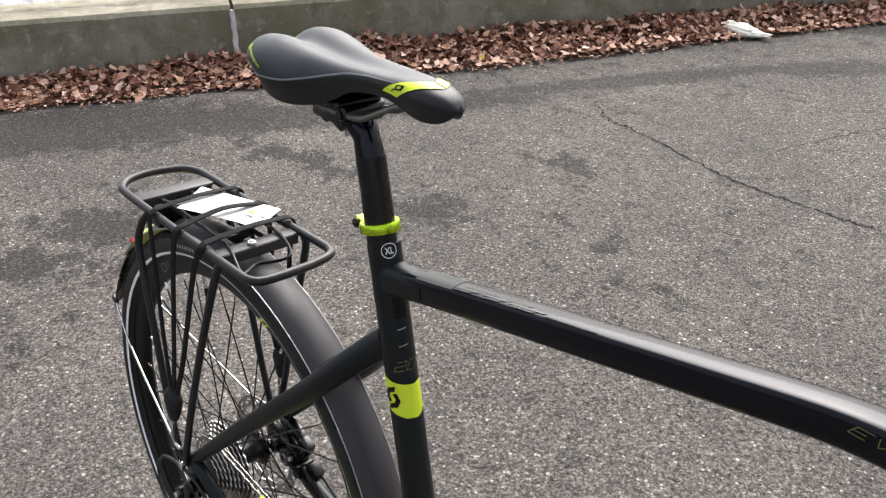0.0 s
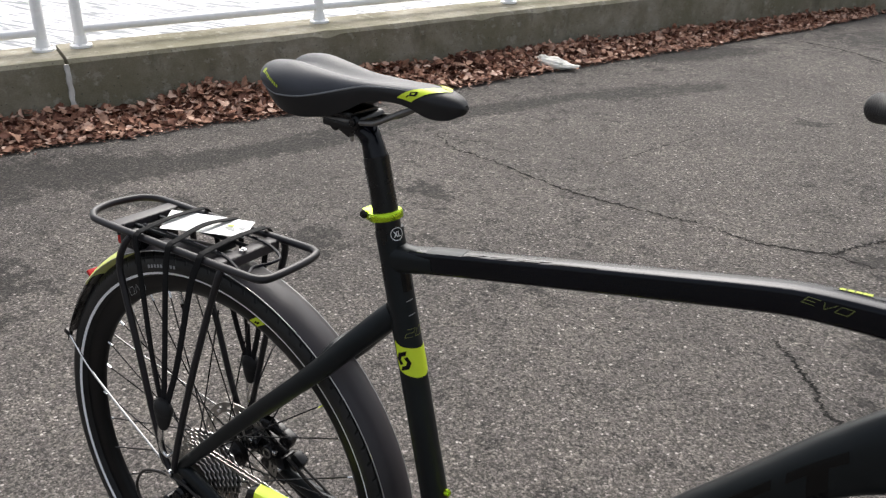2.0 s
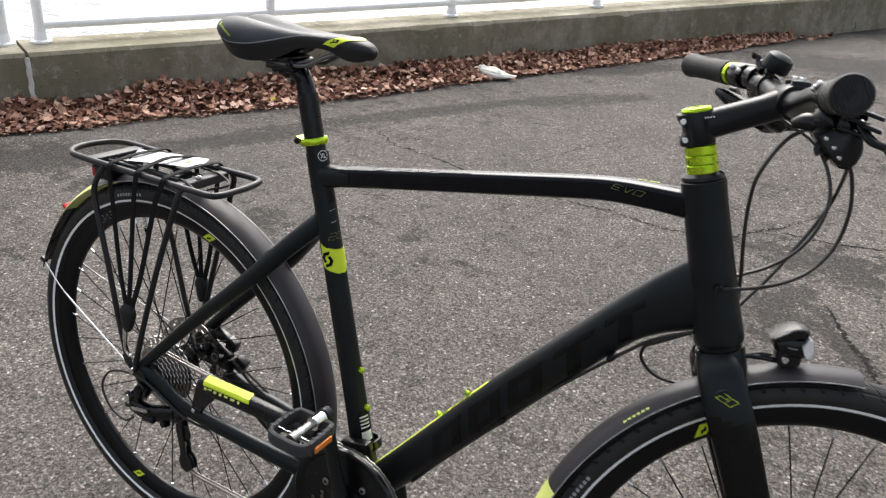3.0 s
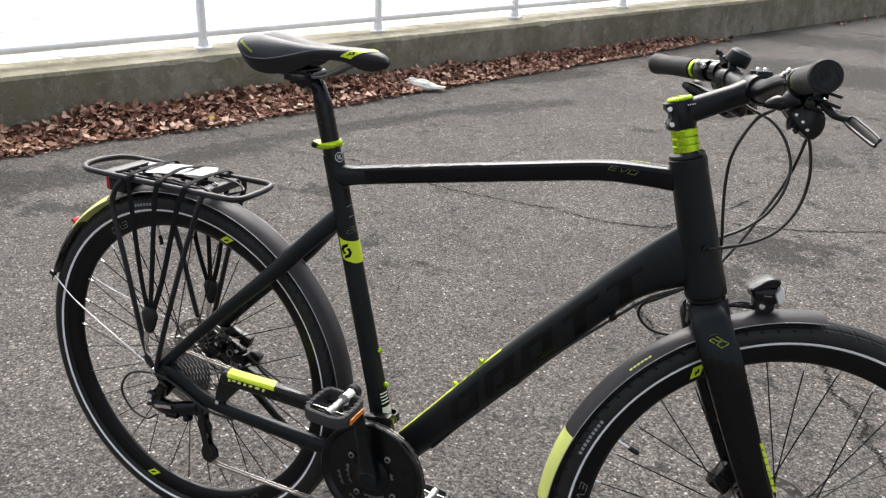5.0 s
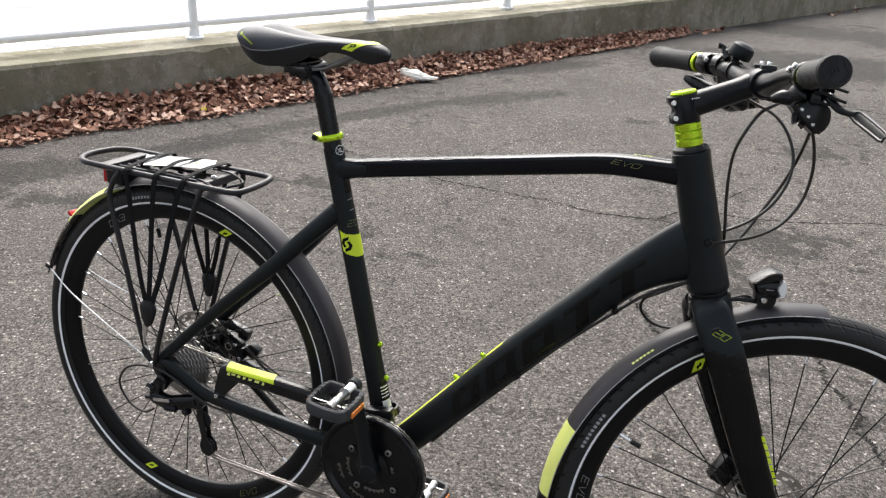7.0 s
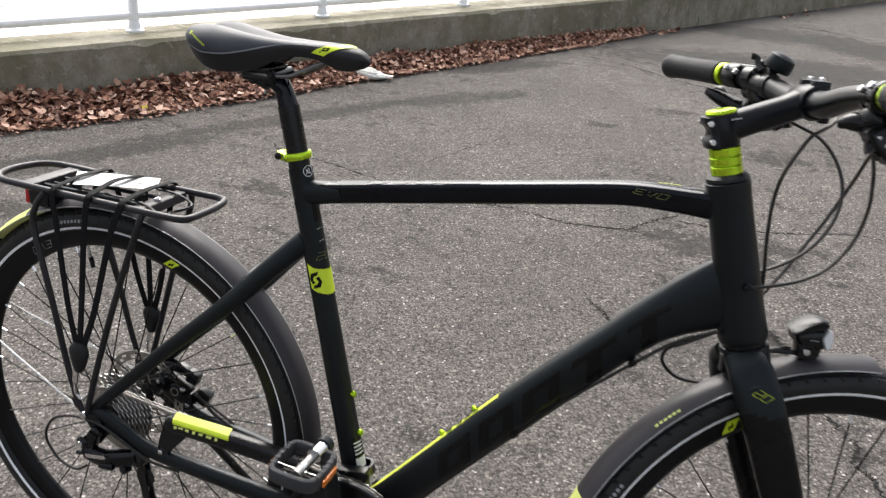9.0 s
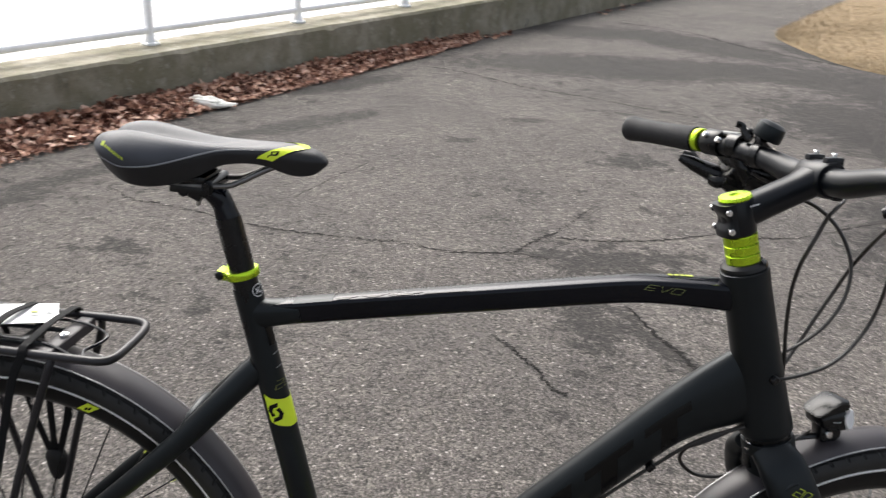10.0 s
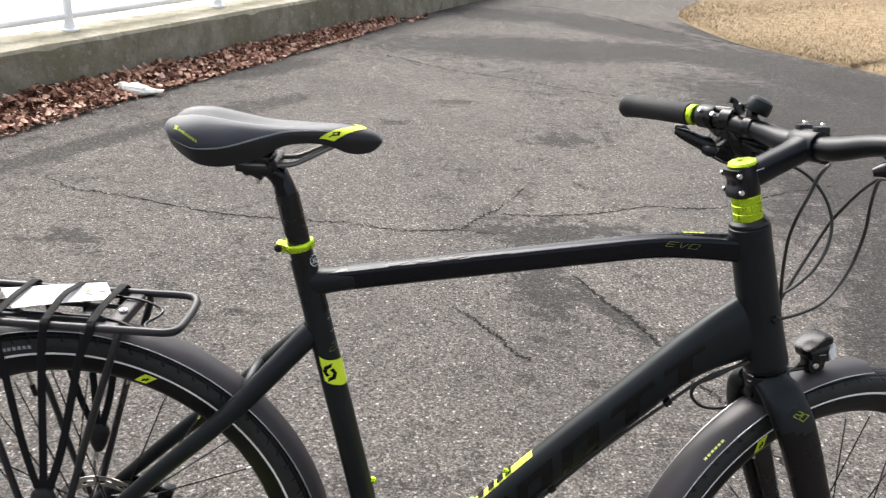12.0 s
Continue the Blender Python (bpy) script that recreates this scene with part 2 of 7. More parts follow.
    for cx, cy, rx, ry, turn, amount in STAINS:
        c, s = math.cos(radians(turn)), math.sin(radians(turn))
        dx, dy = calc(m, "SUBTRACT", px, cx), calc(m, "SUBTRACT", py, cy)
        u = calc(m, "DIVIDE", calc(m, "ADD", calc(m, "MULTIPLY", dx, c), calc(m, "MULTIPLY", dy, s)), rx)
        w = calc(m, "DIVIDE", calc(m, "SUBTRACT", calc(m, "MULTIPLY", dy, c), calc(m, "MULTIPLY", dx, s)), ry)
        d = calc(m, "SQRT", calc(m, "ADD", calc(m, "MULTIPLY", u, u), calc(m, "MULTIPLY", w, w)))
        d = calc(m, "ADD", d, calc(m, "MULTIPLY", calc(m, "SUBTRACT", ragged, 0.5), 7.0 if rx < 0.45 else 3.2))
        k = step(m, d, 1.05, 0.55, 0.0, amount) if rx < 0.45 else step(m, d, 1.30, 0.70, 0.0, amount)
        wet = k if wet is None else calc(m, "MAXIMUM", wet, k)
    zones = step(m, noise_tex(m, coords(m, loc=(3.1, 0.4, 0)), 0.8, 3.0, 0.5), 0.36, 0.58)
    specks = step(m, noise_tex(m, coords(m, loc=(1.7, 5.2, 0)), 8.0, 10.0, 0.82), 0.525, 0.59, 0.0, 0.75)
    cloud = calc(m, "MULTIPLY", zones, specks)
    # damp gathers in the pits between the grains first, so its outline breaks up
    wet = calc(m, "MULTIPLY", calc(m, "MAXIMUM", wet, cloud), mottle)
    frayed = calc(m, "ADD", wet, calc(m, "MULTIPLY", calc(m, "SUBTRACT", noise_tex(m, v, 60.0, 6.0, 0.8), 0.5), 1.5))
    wet = calc(m, "MULTIPLY", step(m, frayed, 0.10, 0.62), step(m, wet, 0.0, 0.22))
    hollow = calc(m, "ADD", noise_tex(m, v, 82.0, 4.0, 0.68), calc(m, "MULTIPLY", calc(m, "SUBTRACT", ragged, 0.5), 0.25))
    pits = step(m, calc(m, "ADD", hollow, calc(m, "MULTIPLY", wet, 0.075)), 0.565, 0.635, 0.0, 0.85)
    body = mixed(m, calc(m, "MULTIPLY", wet, 0.85), body, mixed(m, 1.0, body, (0.30, 0.295, 0.295), "MULTIPLY"))
    body = mixed(m, pits, body, (0.016, 0.016, 0.015))
    body = mixed(m, 1.0, body, (1.02, 0.985, 0.965), "MULTIPLY")
    l.new(body, b.inputs["Base Color"])
    l.new(step(m, wet, 0.0, 1.0, 0.92, 0.82), b.inputs["Roughness"])
    h = calc(m, "ADD", calc(m, "MULTIPLY", vo.outputs["Distance"], -1.0), calc(m, "MULTIPLY", vo2.outputs["Distance"], -0.5))
    bump(m, h, 0.6, 0.005)
    return m


# centre, half axes, turn, strength of the damp stains
STAINS = [
    (0.95, 7.6, 0.6, 0.35, 0, 0.85), (1.20, 5.98, 1.30, 0.46, 5, 0.95), (2.6, 5.95, 0.95, 0.36, -25, 0.95), (3.4, 5.25, 1.5, 0.55, -52, 1.0),
    (2.95, 7.0, 0.7, 0.18, -60, 0.9), (4.3, 3.6, 1.6, 0.6, -55, 0.9), (2.55, 3.05, 0.6, 0.40, 50, 0.9), (2.42, 1.75, 0.90, 0.46, 74, 1.0), (3.5, 3.7, 1.5, 0.75, -65, 1.0), (2.95, 4.15, 1.25, 0.60, -52, 1.0), (2.06, 1.40, 0.50, 0.24, 75, 1.0), (2.1, 2.6, 0.40, 0.18, 60, 0.7),
    (0.97, 2.16, 0.33, 0.18, 10, 1.0), (0.86, 1.66, 0.11, 0.31, 5, 1.0), (1.06, 1.56, 0.05, 0.27, 28, 0.85), (1.11, 3.46, 0.20, 0.13, 0, 0.8),
    (0.50, 4.12, 0.16, 0.08, 20, 0.6), (0.18, 3.63, 0.13, 0.07, 0, 0.55), (-0.93, 1.93, 0.07, 0.05, 0, 0.8), (-0.7, 4.75, 0.5, 0.14, 55, 0.7),
    (-2.50, 0.75, 0.70, 0.26, 58, 1.0), (1.9, 7.3, 1.0, 0.40, -40, 0.9), (-2.10, 1.30, 0.50, 0.17, 52, 0.95), (-1.60, 1.22, 0.34, 0.09, 12, 0.85), (-0.97, 1.25, 0.16, 0.11, 25, 0.95),
    (-1.58, 0.44, 0.26, 0.14, 25, 0.95), (-1.52, 0.18, 0.30, 0.12, 40, 0.85), (-1.64, 2.20, 0.14, 0.08, 30, 0.8), (-0.87, 1.87, 0.16, 0.06, 10, 0.8), (-1.75, 1.85, 0.7, 0.10, 60, 0.8), (-0.65, 3.75, 0.5, 0.12, 50, 0.65), (-1.25, 2.9, 0.9, 0.09, 60, 0.7),
]
ASPHALT = asphalt_material()


def concrete_material(name, light):
    m = material(name, (0.3, 0.29, 0.26), 0.9, spec=0.25)
    n, l, b = nodes_of(m)
    v = coords(m)
    big, mid, fine = noise_tex(m, v, 1.6, 6.0, 0.6), noise_tex(m, v, 9.0, 6.0, 0.65), noise_tex(m, v, 160.0, 3.0)
    k = light
    col = ramp(m, mid, [(0.25, (0.19 * k, 0.165 * k, 0.120 * k)), (0.5, (0.30 * k, 0.275 * k, 0.215 * k)), (0.75, (0.41 * k, 0.385 * k, 0.32 * k))])
    moss = step(m, big, 0.43, 0.60, 0.0, 0.75)
    col = mixed(m, moss, col, (0.160 * k, 0.148 * k, 0.092 * k))
    blot = noise_tex(m, coords(m, loc=(2.0, 7.0, 1.0)), 15.0, 7.0, 0.70)
    sp = step(m, blot, 0.56, 0.66, 0.0, 0.55)
    dark = step(m, noise_tex(m, coords(m, loc=(5.0, 1.0, 3.0), scale=(1, 1, 0.35)), 7.0, 7.0, 0.72), 0.55, 0.68, 0.0, 0.5)
    col = mixed(m, dark, col, (0.085 * k, 0.078 * k, 0.058 * k))
    col = mixed(m, sp, col, (0.42 * k, 0.41 * k, 0.35 * k))
    pits = n.new("ShaderNodeTexVoronoi")
    pits.inputs["Scale"].default_value = 38.0
    l.new(v, pits.inputs["Vector"])
    pt = step(m, pits.outputs["Distance"], 0.16, 0.08, 0.0, 0.7)
    col = mixed(m, pt, col, (0.05, 0.048, 0.04))
    col = mixed(m, 0.4, col, ramp(m, fine, [(0.3, (0.35, 0.35, 0.35)), (0.7, (0.65, 0.65, 0.65))]), "OVERLAY")
    l.new(col, b.inputs["Base Color"])
    bump(m, calc(m, "SUBTRACT", calc(m, "ADD", fine, mid), pt), 0.5, 0.004)
    return m


CONCRETE = concrete_material("stained_mossy_concrete", 0.95)
COPING = concrete_material("pale_worn_concrete", 1.02)


def water_material():
    m = material("painted_glare_water", (0.8, 0.8, 0.8), 0.5, spec=0.2)
    n, l, b = nodes_of(m)
    v = coords(m, scale=(1, 1, 1))
    rot = m.node_tree.nodes.new("ShaderNodeMapping")
    rot.inputs["Rotation"].default_value = (0, 0, radians(-44))
    rot.inputs["Scale"].default_value = (0.8, 6.5, 1)
    l.new(v, rot.inputs["Vector"])
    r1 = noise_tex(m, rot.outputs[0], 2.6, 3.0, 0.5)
    # sky glare and darker ripple sides are put into the base colour
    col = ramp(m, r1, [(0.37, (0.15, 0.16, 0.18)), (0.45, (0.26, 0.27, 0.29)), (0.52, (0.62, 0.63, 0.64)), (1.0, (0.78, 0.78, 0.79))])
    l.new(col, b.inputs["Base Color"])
    bump(m, r1, 0.4, 0.03)
    return m


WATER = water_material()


def leaf_material(name, source):
    m = material(name, (0.3, 0.17, 0.1), 0.75, spec=0.3)
    n, l, b = nodes_of(m)
    if source == "object":
        rnd = n.new("ShaderNodeObjectInfo").outputs["Random"]
    else:
        rnd = n.new("ShaderNodeNewGeometry").outputs["Random Per Island"]
    col = ramp(m, rnd, [(0.0, (0.075, 0.028, 0.018)), (0.3, (0.18, 0.075, 0.047)), (0.55, (0.34, 0.168, 0.108)), (0.8, (0.55, 0.335, 0.235)), (1.0, (0.74, 0.53, 0.42))])
    v = coords(m)
    mott = noise_tex(m, v, 60.0, 4.0)
    col = mixed(m, 0.7, col, ramp(m, mott, [(0.3, (0.30, 0.30, 0.30)), (0.7, (0.62, 0.62, 0.62))]), "OVERLAY")
    l.new(col, b.inputs["Base Color"])
    bump(m, mott, 0.4, 0.002)
    return m


LEAF = leaf_material("dry_brown_leaf", "object")
LEAF_MANY = leaf_material("dry_brown_leaves", "island")
HUMUS = painted("dark_leaf_mould", (0.095, 0.038, 0.024), 0.9, spec=0.2, grain=120, vary=0.4, bumpy=0.6)


def grass_material():
    m = material("dry_winter_grass", (0.4, 0.3, 0.16), 0.8, spec=0.2)
    n, l, b = nodes_of(m)
    rnd = n.new("ShaderNodeNewGeometry").outputs["Random Per Island"]
    col = ramp(m, rnd, [(0.0, (0.20, 0.15, 0.092)), (0.5, (0.31, 0.238, 0.152)), (1.0, (0.42, 0.34, 0.24))])
    patch = noise_tex(m, coords(m), 1.5, 5.0)
    col = mixed(m, 0.5, col, ramp(m, patch, [(0.35, (0.36, 0.36, 0.33)), (0.65, (0.60, 0.58, 0.54))]), "OVERLAY")
    l.new(col, b.inputs["Base Color"])
    return m


GRASS = grass_material()
TURF = painted("dry_turf_soil", (0.27, 0.203, 0.125), 0.95, spec=0.1, grain=90, vary=0.35, bumpy=0.6)
CRACK = painted("crack_dirt", (0.018, 0.017, 0.016), 0.95, spec=0.1, grain=300, vary=0.4, bumpy=0.5)


# ---------------------------------------------------------------- mesh helpers
def part(name, bm, mat, parent=None, label="", smooth=35.0, local=None, share=None):
    """Links a bmesh (or the mesh share) as one mesh object under a thing or a part."""
    if share is None:
        me = bpy.data.meshes.new(name)
        bmesh.ops.recalc_face_normals(bm, faces=bm.faces)
        bm.to_mesh(me)
        bm.free()
        for mt in mat if isinstance(mat, (list, tuple)) else [mat]:
            me.materials.append(mt)
        if smooth:
            me.polygons.foreach_set("use_smooth", [True] * len(me.polygons))
            me.set_sharp_from_angle(angle=radians(smooth))
    else:
        me = share
    ob = new(name, me)
    if parent is not None:
        ob.parent = parent
    if local is not None:
        ob.matrix_local = local
    if label:
        ob["label"] = label
    return ob


def bez(pts, n=8):
    """Points of a smooth line through pts (Catmull-Rom)."""
    p = [Vector(q) for q in pts]
    p = [2 * p[0] - p[1]] + p + [2 * p[-1] - p[-2]]
    out = []
    for i in range(1, len(p) - 2):
        a, b, c, d = p[i - 1:i + 3]
        for k in range(n):
            t = k / n
            out.append(0.5 * ((2 * b) + (c - a) * t + (2 * a - 5 * b + 4 * c - d) * t * t + (3 * b - a - 3 * c + d) * t ** 3))
    out.append(p[-2])
    return out


def spread(vals, n):
    """Resample a list of numbers to n values."""
    return list(np.interp(np.linspace(0, 1, n), np.linspace(0, 1, len(vals)), vals))


def loft(bm, pts, ra, rb=None, seg=14, power=2.0, side=(0, 1, 0), closed=False, caps=True, mat=0):
    """A tube along pts with half widths ra (along side) and rb (across), round (2) or boxy (above 2)."""
    pts = [Vector(p) for p in pts]
    n = len(pts)
    ra = spread(ra, n) if isinstance(ra, (list, tuple)) else [ra] * n
    rb = ra if rb is None else (spread(rb, n) if isinstance(rb, (list, tuple)) else [rb] * n)
    s = Vector(side)
    rings = []
    for i, p in enumerate(pts):
        if closed:
            t = pts[(i + 1) % n] - pts[i - 1]
        else:
            t = pts[min(i + 1, n - 1)] - pts[max(i - 1, 0)]
        t.normalize()
        a = s - t * s.dot(t)
        if a.length < 1e-4:
            a = Vector((1, 0, 0)) - t * t.x
        a.normalize()
        s = a
        b = t.cross(a)
        ring = []
        for k in range(seg):
            w = 2 * math.pi * k / seg
            c, d = math.cos(w), math.sin(w)
            e = 2.0 / power
            ring.append(bm.verts.new(p + a * (ra[i] * math.copysign(abs(c) ** e, c)) + b * (rb[i] * math.copysign(abs(d) ** e, d))))
        rings.append(ring)
    for i in range(n if closed else n - 1):
        r0, r1 = rings[i], rings[(i + 1) % n]
        for k in range(seg):
            f = bm.faces.new((r0[k], r0[(k + 1) % seg], r1[(k + 1) % seg], r1[k]))
            f.material_index = mat
    if caps and not closed:
        for ring in (rings[0], rings[-1]):
            bm.faces.new(ring).material_index = mat
    return rings


def lathe(bm, profile, m=None, seg=32, closed=True, mat=0):
    """Turn a profile of (radius, along) about the local y axis; closed joins its ends."""
    m = m or Matrix()
    rings = []
    for k in range(seg):
        w = 2 * math.pi * k / seg
        rings.append([bm.verts.new(m @ Vector((r * math.cos(w), y, r * math.sin(w)))) for r, y in profile])
    n = len(profile)
    for k in range(seg):
        a, b = rings[k], rings[(k + 1) % seg]
        for i in range(n if closed else n - 1):
            j = (i + 1) % n
            f = bm.faces.new((a[i], a[j], b[j], b[i]))
            f.material_index = mat
    if not closed:
        for i in (0, n - 1):
            if profile[i][0] > 1e-6:
                bm.faces.new([r[i] for r in rings]).material_index = mat
    return rings


def disc(bm, r, half, m, seg=24, bevel=0.15, mat=0):
    """A solid short cylinder about the local y axis with a rounded edge."""
    e = min(half, r) * bevel * 2
    lathe(bm, [(r - e, -half), (r, -half + e), (r, half - e), (r - e, half)], m, seg, closed=False, mat=mat)


def box(bm, size, m, bevel=0.002, mat=0):
    g = bmesh.ops.create_cube(bm, size=1.0, matrix=m @ Matrix.Diagonal((*size, 1)))
    fs = {f for v in g["verts"] for f in v.link_faces}
    for f in fs:
        f.material_index = mat
    if bevel:
        es = {e for v in g["verts"] for e in v.link_edges}
        r = bmesh.ops.bevel(bm, geom=list(es), offset=bevel, segments=2, affect="EDGES", profile=0.6)
        for f in r["faces"]:
            f.material_index = mat


def plate(bm, outline, half, m=None, mat=0):
    """A flat plate with the outline (x, z), thick across y."""
    m = m or Matrix()
    lo = [bm.verts.new(m @ Vector((x, -half, z))) for x, z in outline]
    hi = [bm.verts.new(m @ Vector((x, half, z))) for x, z in outline]
    bm.faces.new(lo).material_index = mat
    bm.faces.new(hi[::-1]).material_index = mat
    n = len(outline)
    for i in range(n):
        bm.faces.new((lo[i], lo[(i + 1) % n], hi[(i + 1) % n], hi[i])).material_index = mat


def along(p, d, up=(0, 0, 1)):
    """A pose at p whose y axis runs along d and whose z axis is near up."""
    y = Vector(d).normalized()
    z = Vector(up) - y * Vector(up).dot(y)
    if z.length < 1e-4:
        z = Vector((1, 0, 0)) - y * y.x
    z.normalize()
    x = y.cross(z)
    m = Matrix((x, y, z)).transposed().to_4x4()
    m.translation = p
    return m


def lettering(text, height, width=None, shear=0.0, bold=0.0):
    """A bmesh of flat raised letters in the local x-y plane, centred, z up."""
    c = bpy.data.curves.new("letters", "FONT")
    c.body, c.size, c.extrude, c.offset = text, 1.0, 0.0, bold
    c.resolution_u = 3
    ob = bpy.data.objects.new("letters", c)
    scene.collection.objects.link(ob)
    me = ob.to_mesh()
    bm = bmesh.new()
    bm.from_mesh(me)
    ob.to_mesh_clear()
    bpy.data.objects.remove(ob)
    xs, ys = [v.co.x for v in bm.verts], [v.co.y for v in bm.verts]
    kx = (width / (max(xs) - min(xs))) if width else height / (max(ys) - min(ys))
    ky = height / (max(ys) - min(ys))
    cx, cy = (max(xs) + min(xs)) / 2, (max(ys) + min(ys)) / 2
    for v in bm.verts:
        y = (v.co.y - cy) * ky
        v.co = Vector(((v.co.x - cx) * kx + shear * y, y, 0))
    return bm


STROKES = {"E": [[(1, 1), (0, 1), (0, 0), (1, 0)], [(0, 0.5), (0.8, 0.5)]], "V": [[(0, 1), (0.45, 0), (0.55, 0), (1, 1)]], "O": [[(0, 0), (1, 0), (1, 1), (0, 1), (0, 0)]],
           "2": [[(0, 1), (1, 1), (1, 0.5), (0, 0.5), (0, 0), (1, 0)]], "0": [[(0, 0), (1, 0), (1, 1), (0, 1), (0, 0)]]}


def stroke_letters(text, height, width, shear, stroke):
    """A bmesh of letters drawn with one thin line each, in the local x-y plane, centred."""
    bm = bmesh.new()
    n = len(text)
    cell = width / (n - 0.25)
    for i, ch in enumerate(text):
        for line in STROKES[ch]:
            pts = [Vector((-width / 2 + cell * (i + 0.75 * u) + shear * (v - 0.5) * height, (v - 0.5) * height, 0)) for u, v in line]
            for p, q in zip(pts, pts[1:]):
                d = (q - p).normalized() * stroke / 2
                side = Vector((-d.y, d.x, 0))
                k = max(1, int((q - p).length / 0.004))
                rows = []
                for j in range(k + 1):
                    c = (p - d).lerp(q + d, j / k)
                    rows.append((bm.verts.new(c + side), bm.verts.new(c - side)))
                for r0, r1 in zip(rows, rows[1:]):
                    bm.faces.new((r0[0], r0[1], r1[1], r1[0]))
    return bm


# ---------------------------------------------------------------- ground, wall, water
WALL_AT = Vector((-2.683, 1.640, 0))
WALL_DIR = Vector((0.4527, 0.8917, 0)).normalized()
WALL_OUT = Vector((-WALL_DIR.y, WALL_DIR.x, 0))     # towards the water
WALL_H, WALL_T = 0.312, 0.37


def on_wall(s, w, z):
    return WALL_AT + WALL_DIR * s + WALL_OUT * w + Vector((0, 0, z))


def ground_height(x, y):
    dip = -0.0135 * math.exp(-((x - 1.15) ** 2 + y * y) / 0.16)
    near = math.exp(-(x * x + y * y) / 0.12) + math.exp(-((x - 0.2) ** 2 + (y - 0.17) ** 2) / 0.02)
    swell = 0.006 * noise.noise(Vector((x * 0.5, y * 0.5, 3.0)))
    return dip + swell * max(0.0, 1 - near) * min(1.0, max(0.0, (math.hypot(x - 0.5, y) - 0.5)))


def build_ground():
    def axis(lo, hi, fine):
        far = [300, 120, 50, 25, 14]
        inner = [lo + i * fine for i in range(int((hi - lo) / fine) + 1)]
        return [lo - f for f in far] + inner + [hi + f for f in reversed(far)]
    xs, ys = axis(-4.0, 5.0, 0.125), axis(-2.0, 10.0, 0.125)
    bm = bmesh.new()
    grid = [[bm.verts.new((x, y, ground_height(x, y))) for y in ys] for x in xs]
    for i in range(len(xs) - 1):
        for j in range(len(ys) - 1):
            bm.faces.new((grid[i][j], grid[i + 1][j], grid[i + 1][j + 1], grid[i][j + 1]))
    # the sheet ends under the wall
    bmesh.ops.bisect_plane(bm, geom=bm.verts[:] + bm.edges[:] + bm.faces[:], plane_co=WALL_AT + WALL_OUT * 0.19, plane_no=WALL_OUT, clear_outer=True)
    ob = part("ground", bm, ASPHALT)
    tagged(ob, "worn grey asphalt with damp stains and cracks", "ground", kind="structure")
    return ob


build_ground()


def build_wall(name, s0, s1):
    """A run of low concrete wall: mossy face, paler worn coping with chipped arris."""
    rnd = random.Random(int(abs(s0 * 10)))
    steps = [0.0] + [0.08 * i for i in range(1, 140)] + [12.0 * 1.35 ** i for i in range(12)]
    steps = [d for d in steps if d < s1 - s0] + [s1 - s0]
    n = len(steps) - 1
    near = s0 if abs(s0) < abs(s1) else s1
    way = 1 if near == s0 else -1
    prof = [(0.0, -0.25), (0.0, WALL_H - 0.018), (0.016, WALL_H), (WALL_T - 0.016, WALL_H), (WALL_T, WALL_H - 0.018), (WALL_T, -1.2)]
    bm = bmesh.new()
    rings = []
    for i in range(n + 1):
        s = near + way * steps[i]
        chip = max(0.0, rnd.gauss(0, 1) - 0.9) * 0.012
        ring = []
        for k, (w, z) in enumerate(prof):
            if k == 1:
                z -= chip
            if k == 2:
                w += chip
            ring.append(bm.verts.new(on_wall(s, w + 0.002 * noise.noise(Vector((s * 3, z * 4, k))), z)))
        rings.append(ring)
    for a, b in zip(rings, rings[1:]):
        for k in range(len(prof) - 1):
            f = bm.faces.new((a[k], b[k], b[k + 1], a[k + 1]))
            f.material_index = 1 if k in (1, 2, 3) else 0
    bm.faces.new(rings[0])
    bm.faces.new(rings[-1][::-1])
    ob = part(name, bm, [CONCRETE, COPING], smooth=25)
    tagged(ob, "low mossy concrete wall with pale worn top", "wall", kind="structure")
    return ob


build_wall("wall_1", -400.0, -0.008)
build_wall("wall_2", 0.008, 400.0)


def build_sealant():
    bm = bmesh.new()
    rnd = random.Random(4)
    pts, ra = [], []
    for i in range(15):
        z = 0.0 + (WALL_H - 0.02) * i / 14
        pts.append(on_wall(0.003 * rnd.uniform(-1, 1) - 0.004 * i / 14, -0.003, z))
        ra.append(0.010 + 0.004 * rnd.random())
    loft(bm, pts, ra, 0.008, seg=8, side=WALL_DIR)
    tagged(part("joint_filler", bm, SEALANT), "pale sealant strip in the wall's expansion joint", "sealant", kind="structure")


build_sealant()


def build_water():
    bm = bmesh.new()
    z = -0.9
    n = 24
    ws = [WALL_T - 0.05] + [WALL_T + 0.4 * 1.35 ** i for i in range(n)]
    ss = [-600, -200, -60, -20, -5, 5, 20, 60, 200, 600]
    g = [[bm.verts.new(on_wall(s, w, z)) for w in ws] for s in ss]
    for i in range(len(ss) - 1):
        for j in range(len(ws) - 1):
            bm.faces.new((g[i][j], g[i + 1][j], g[i + 1][j + 1], g[i][j + 1]))
    tagged(part("water", bm, WATER), "rippled water, sky glare and ripple tones painted into its colour", "water", kind="structure")


build_water()


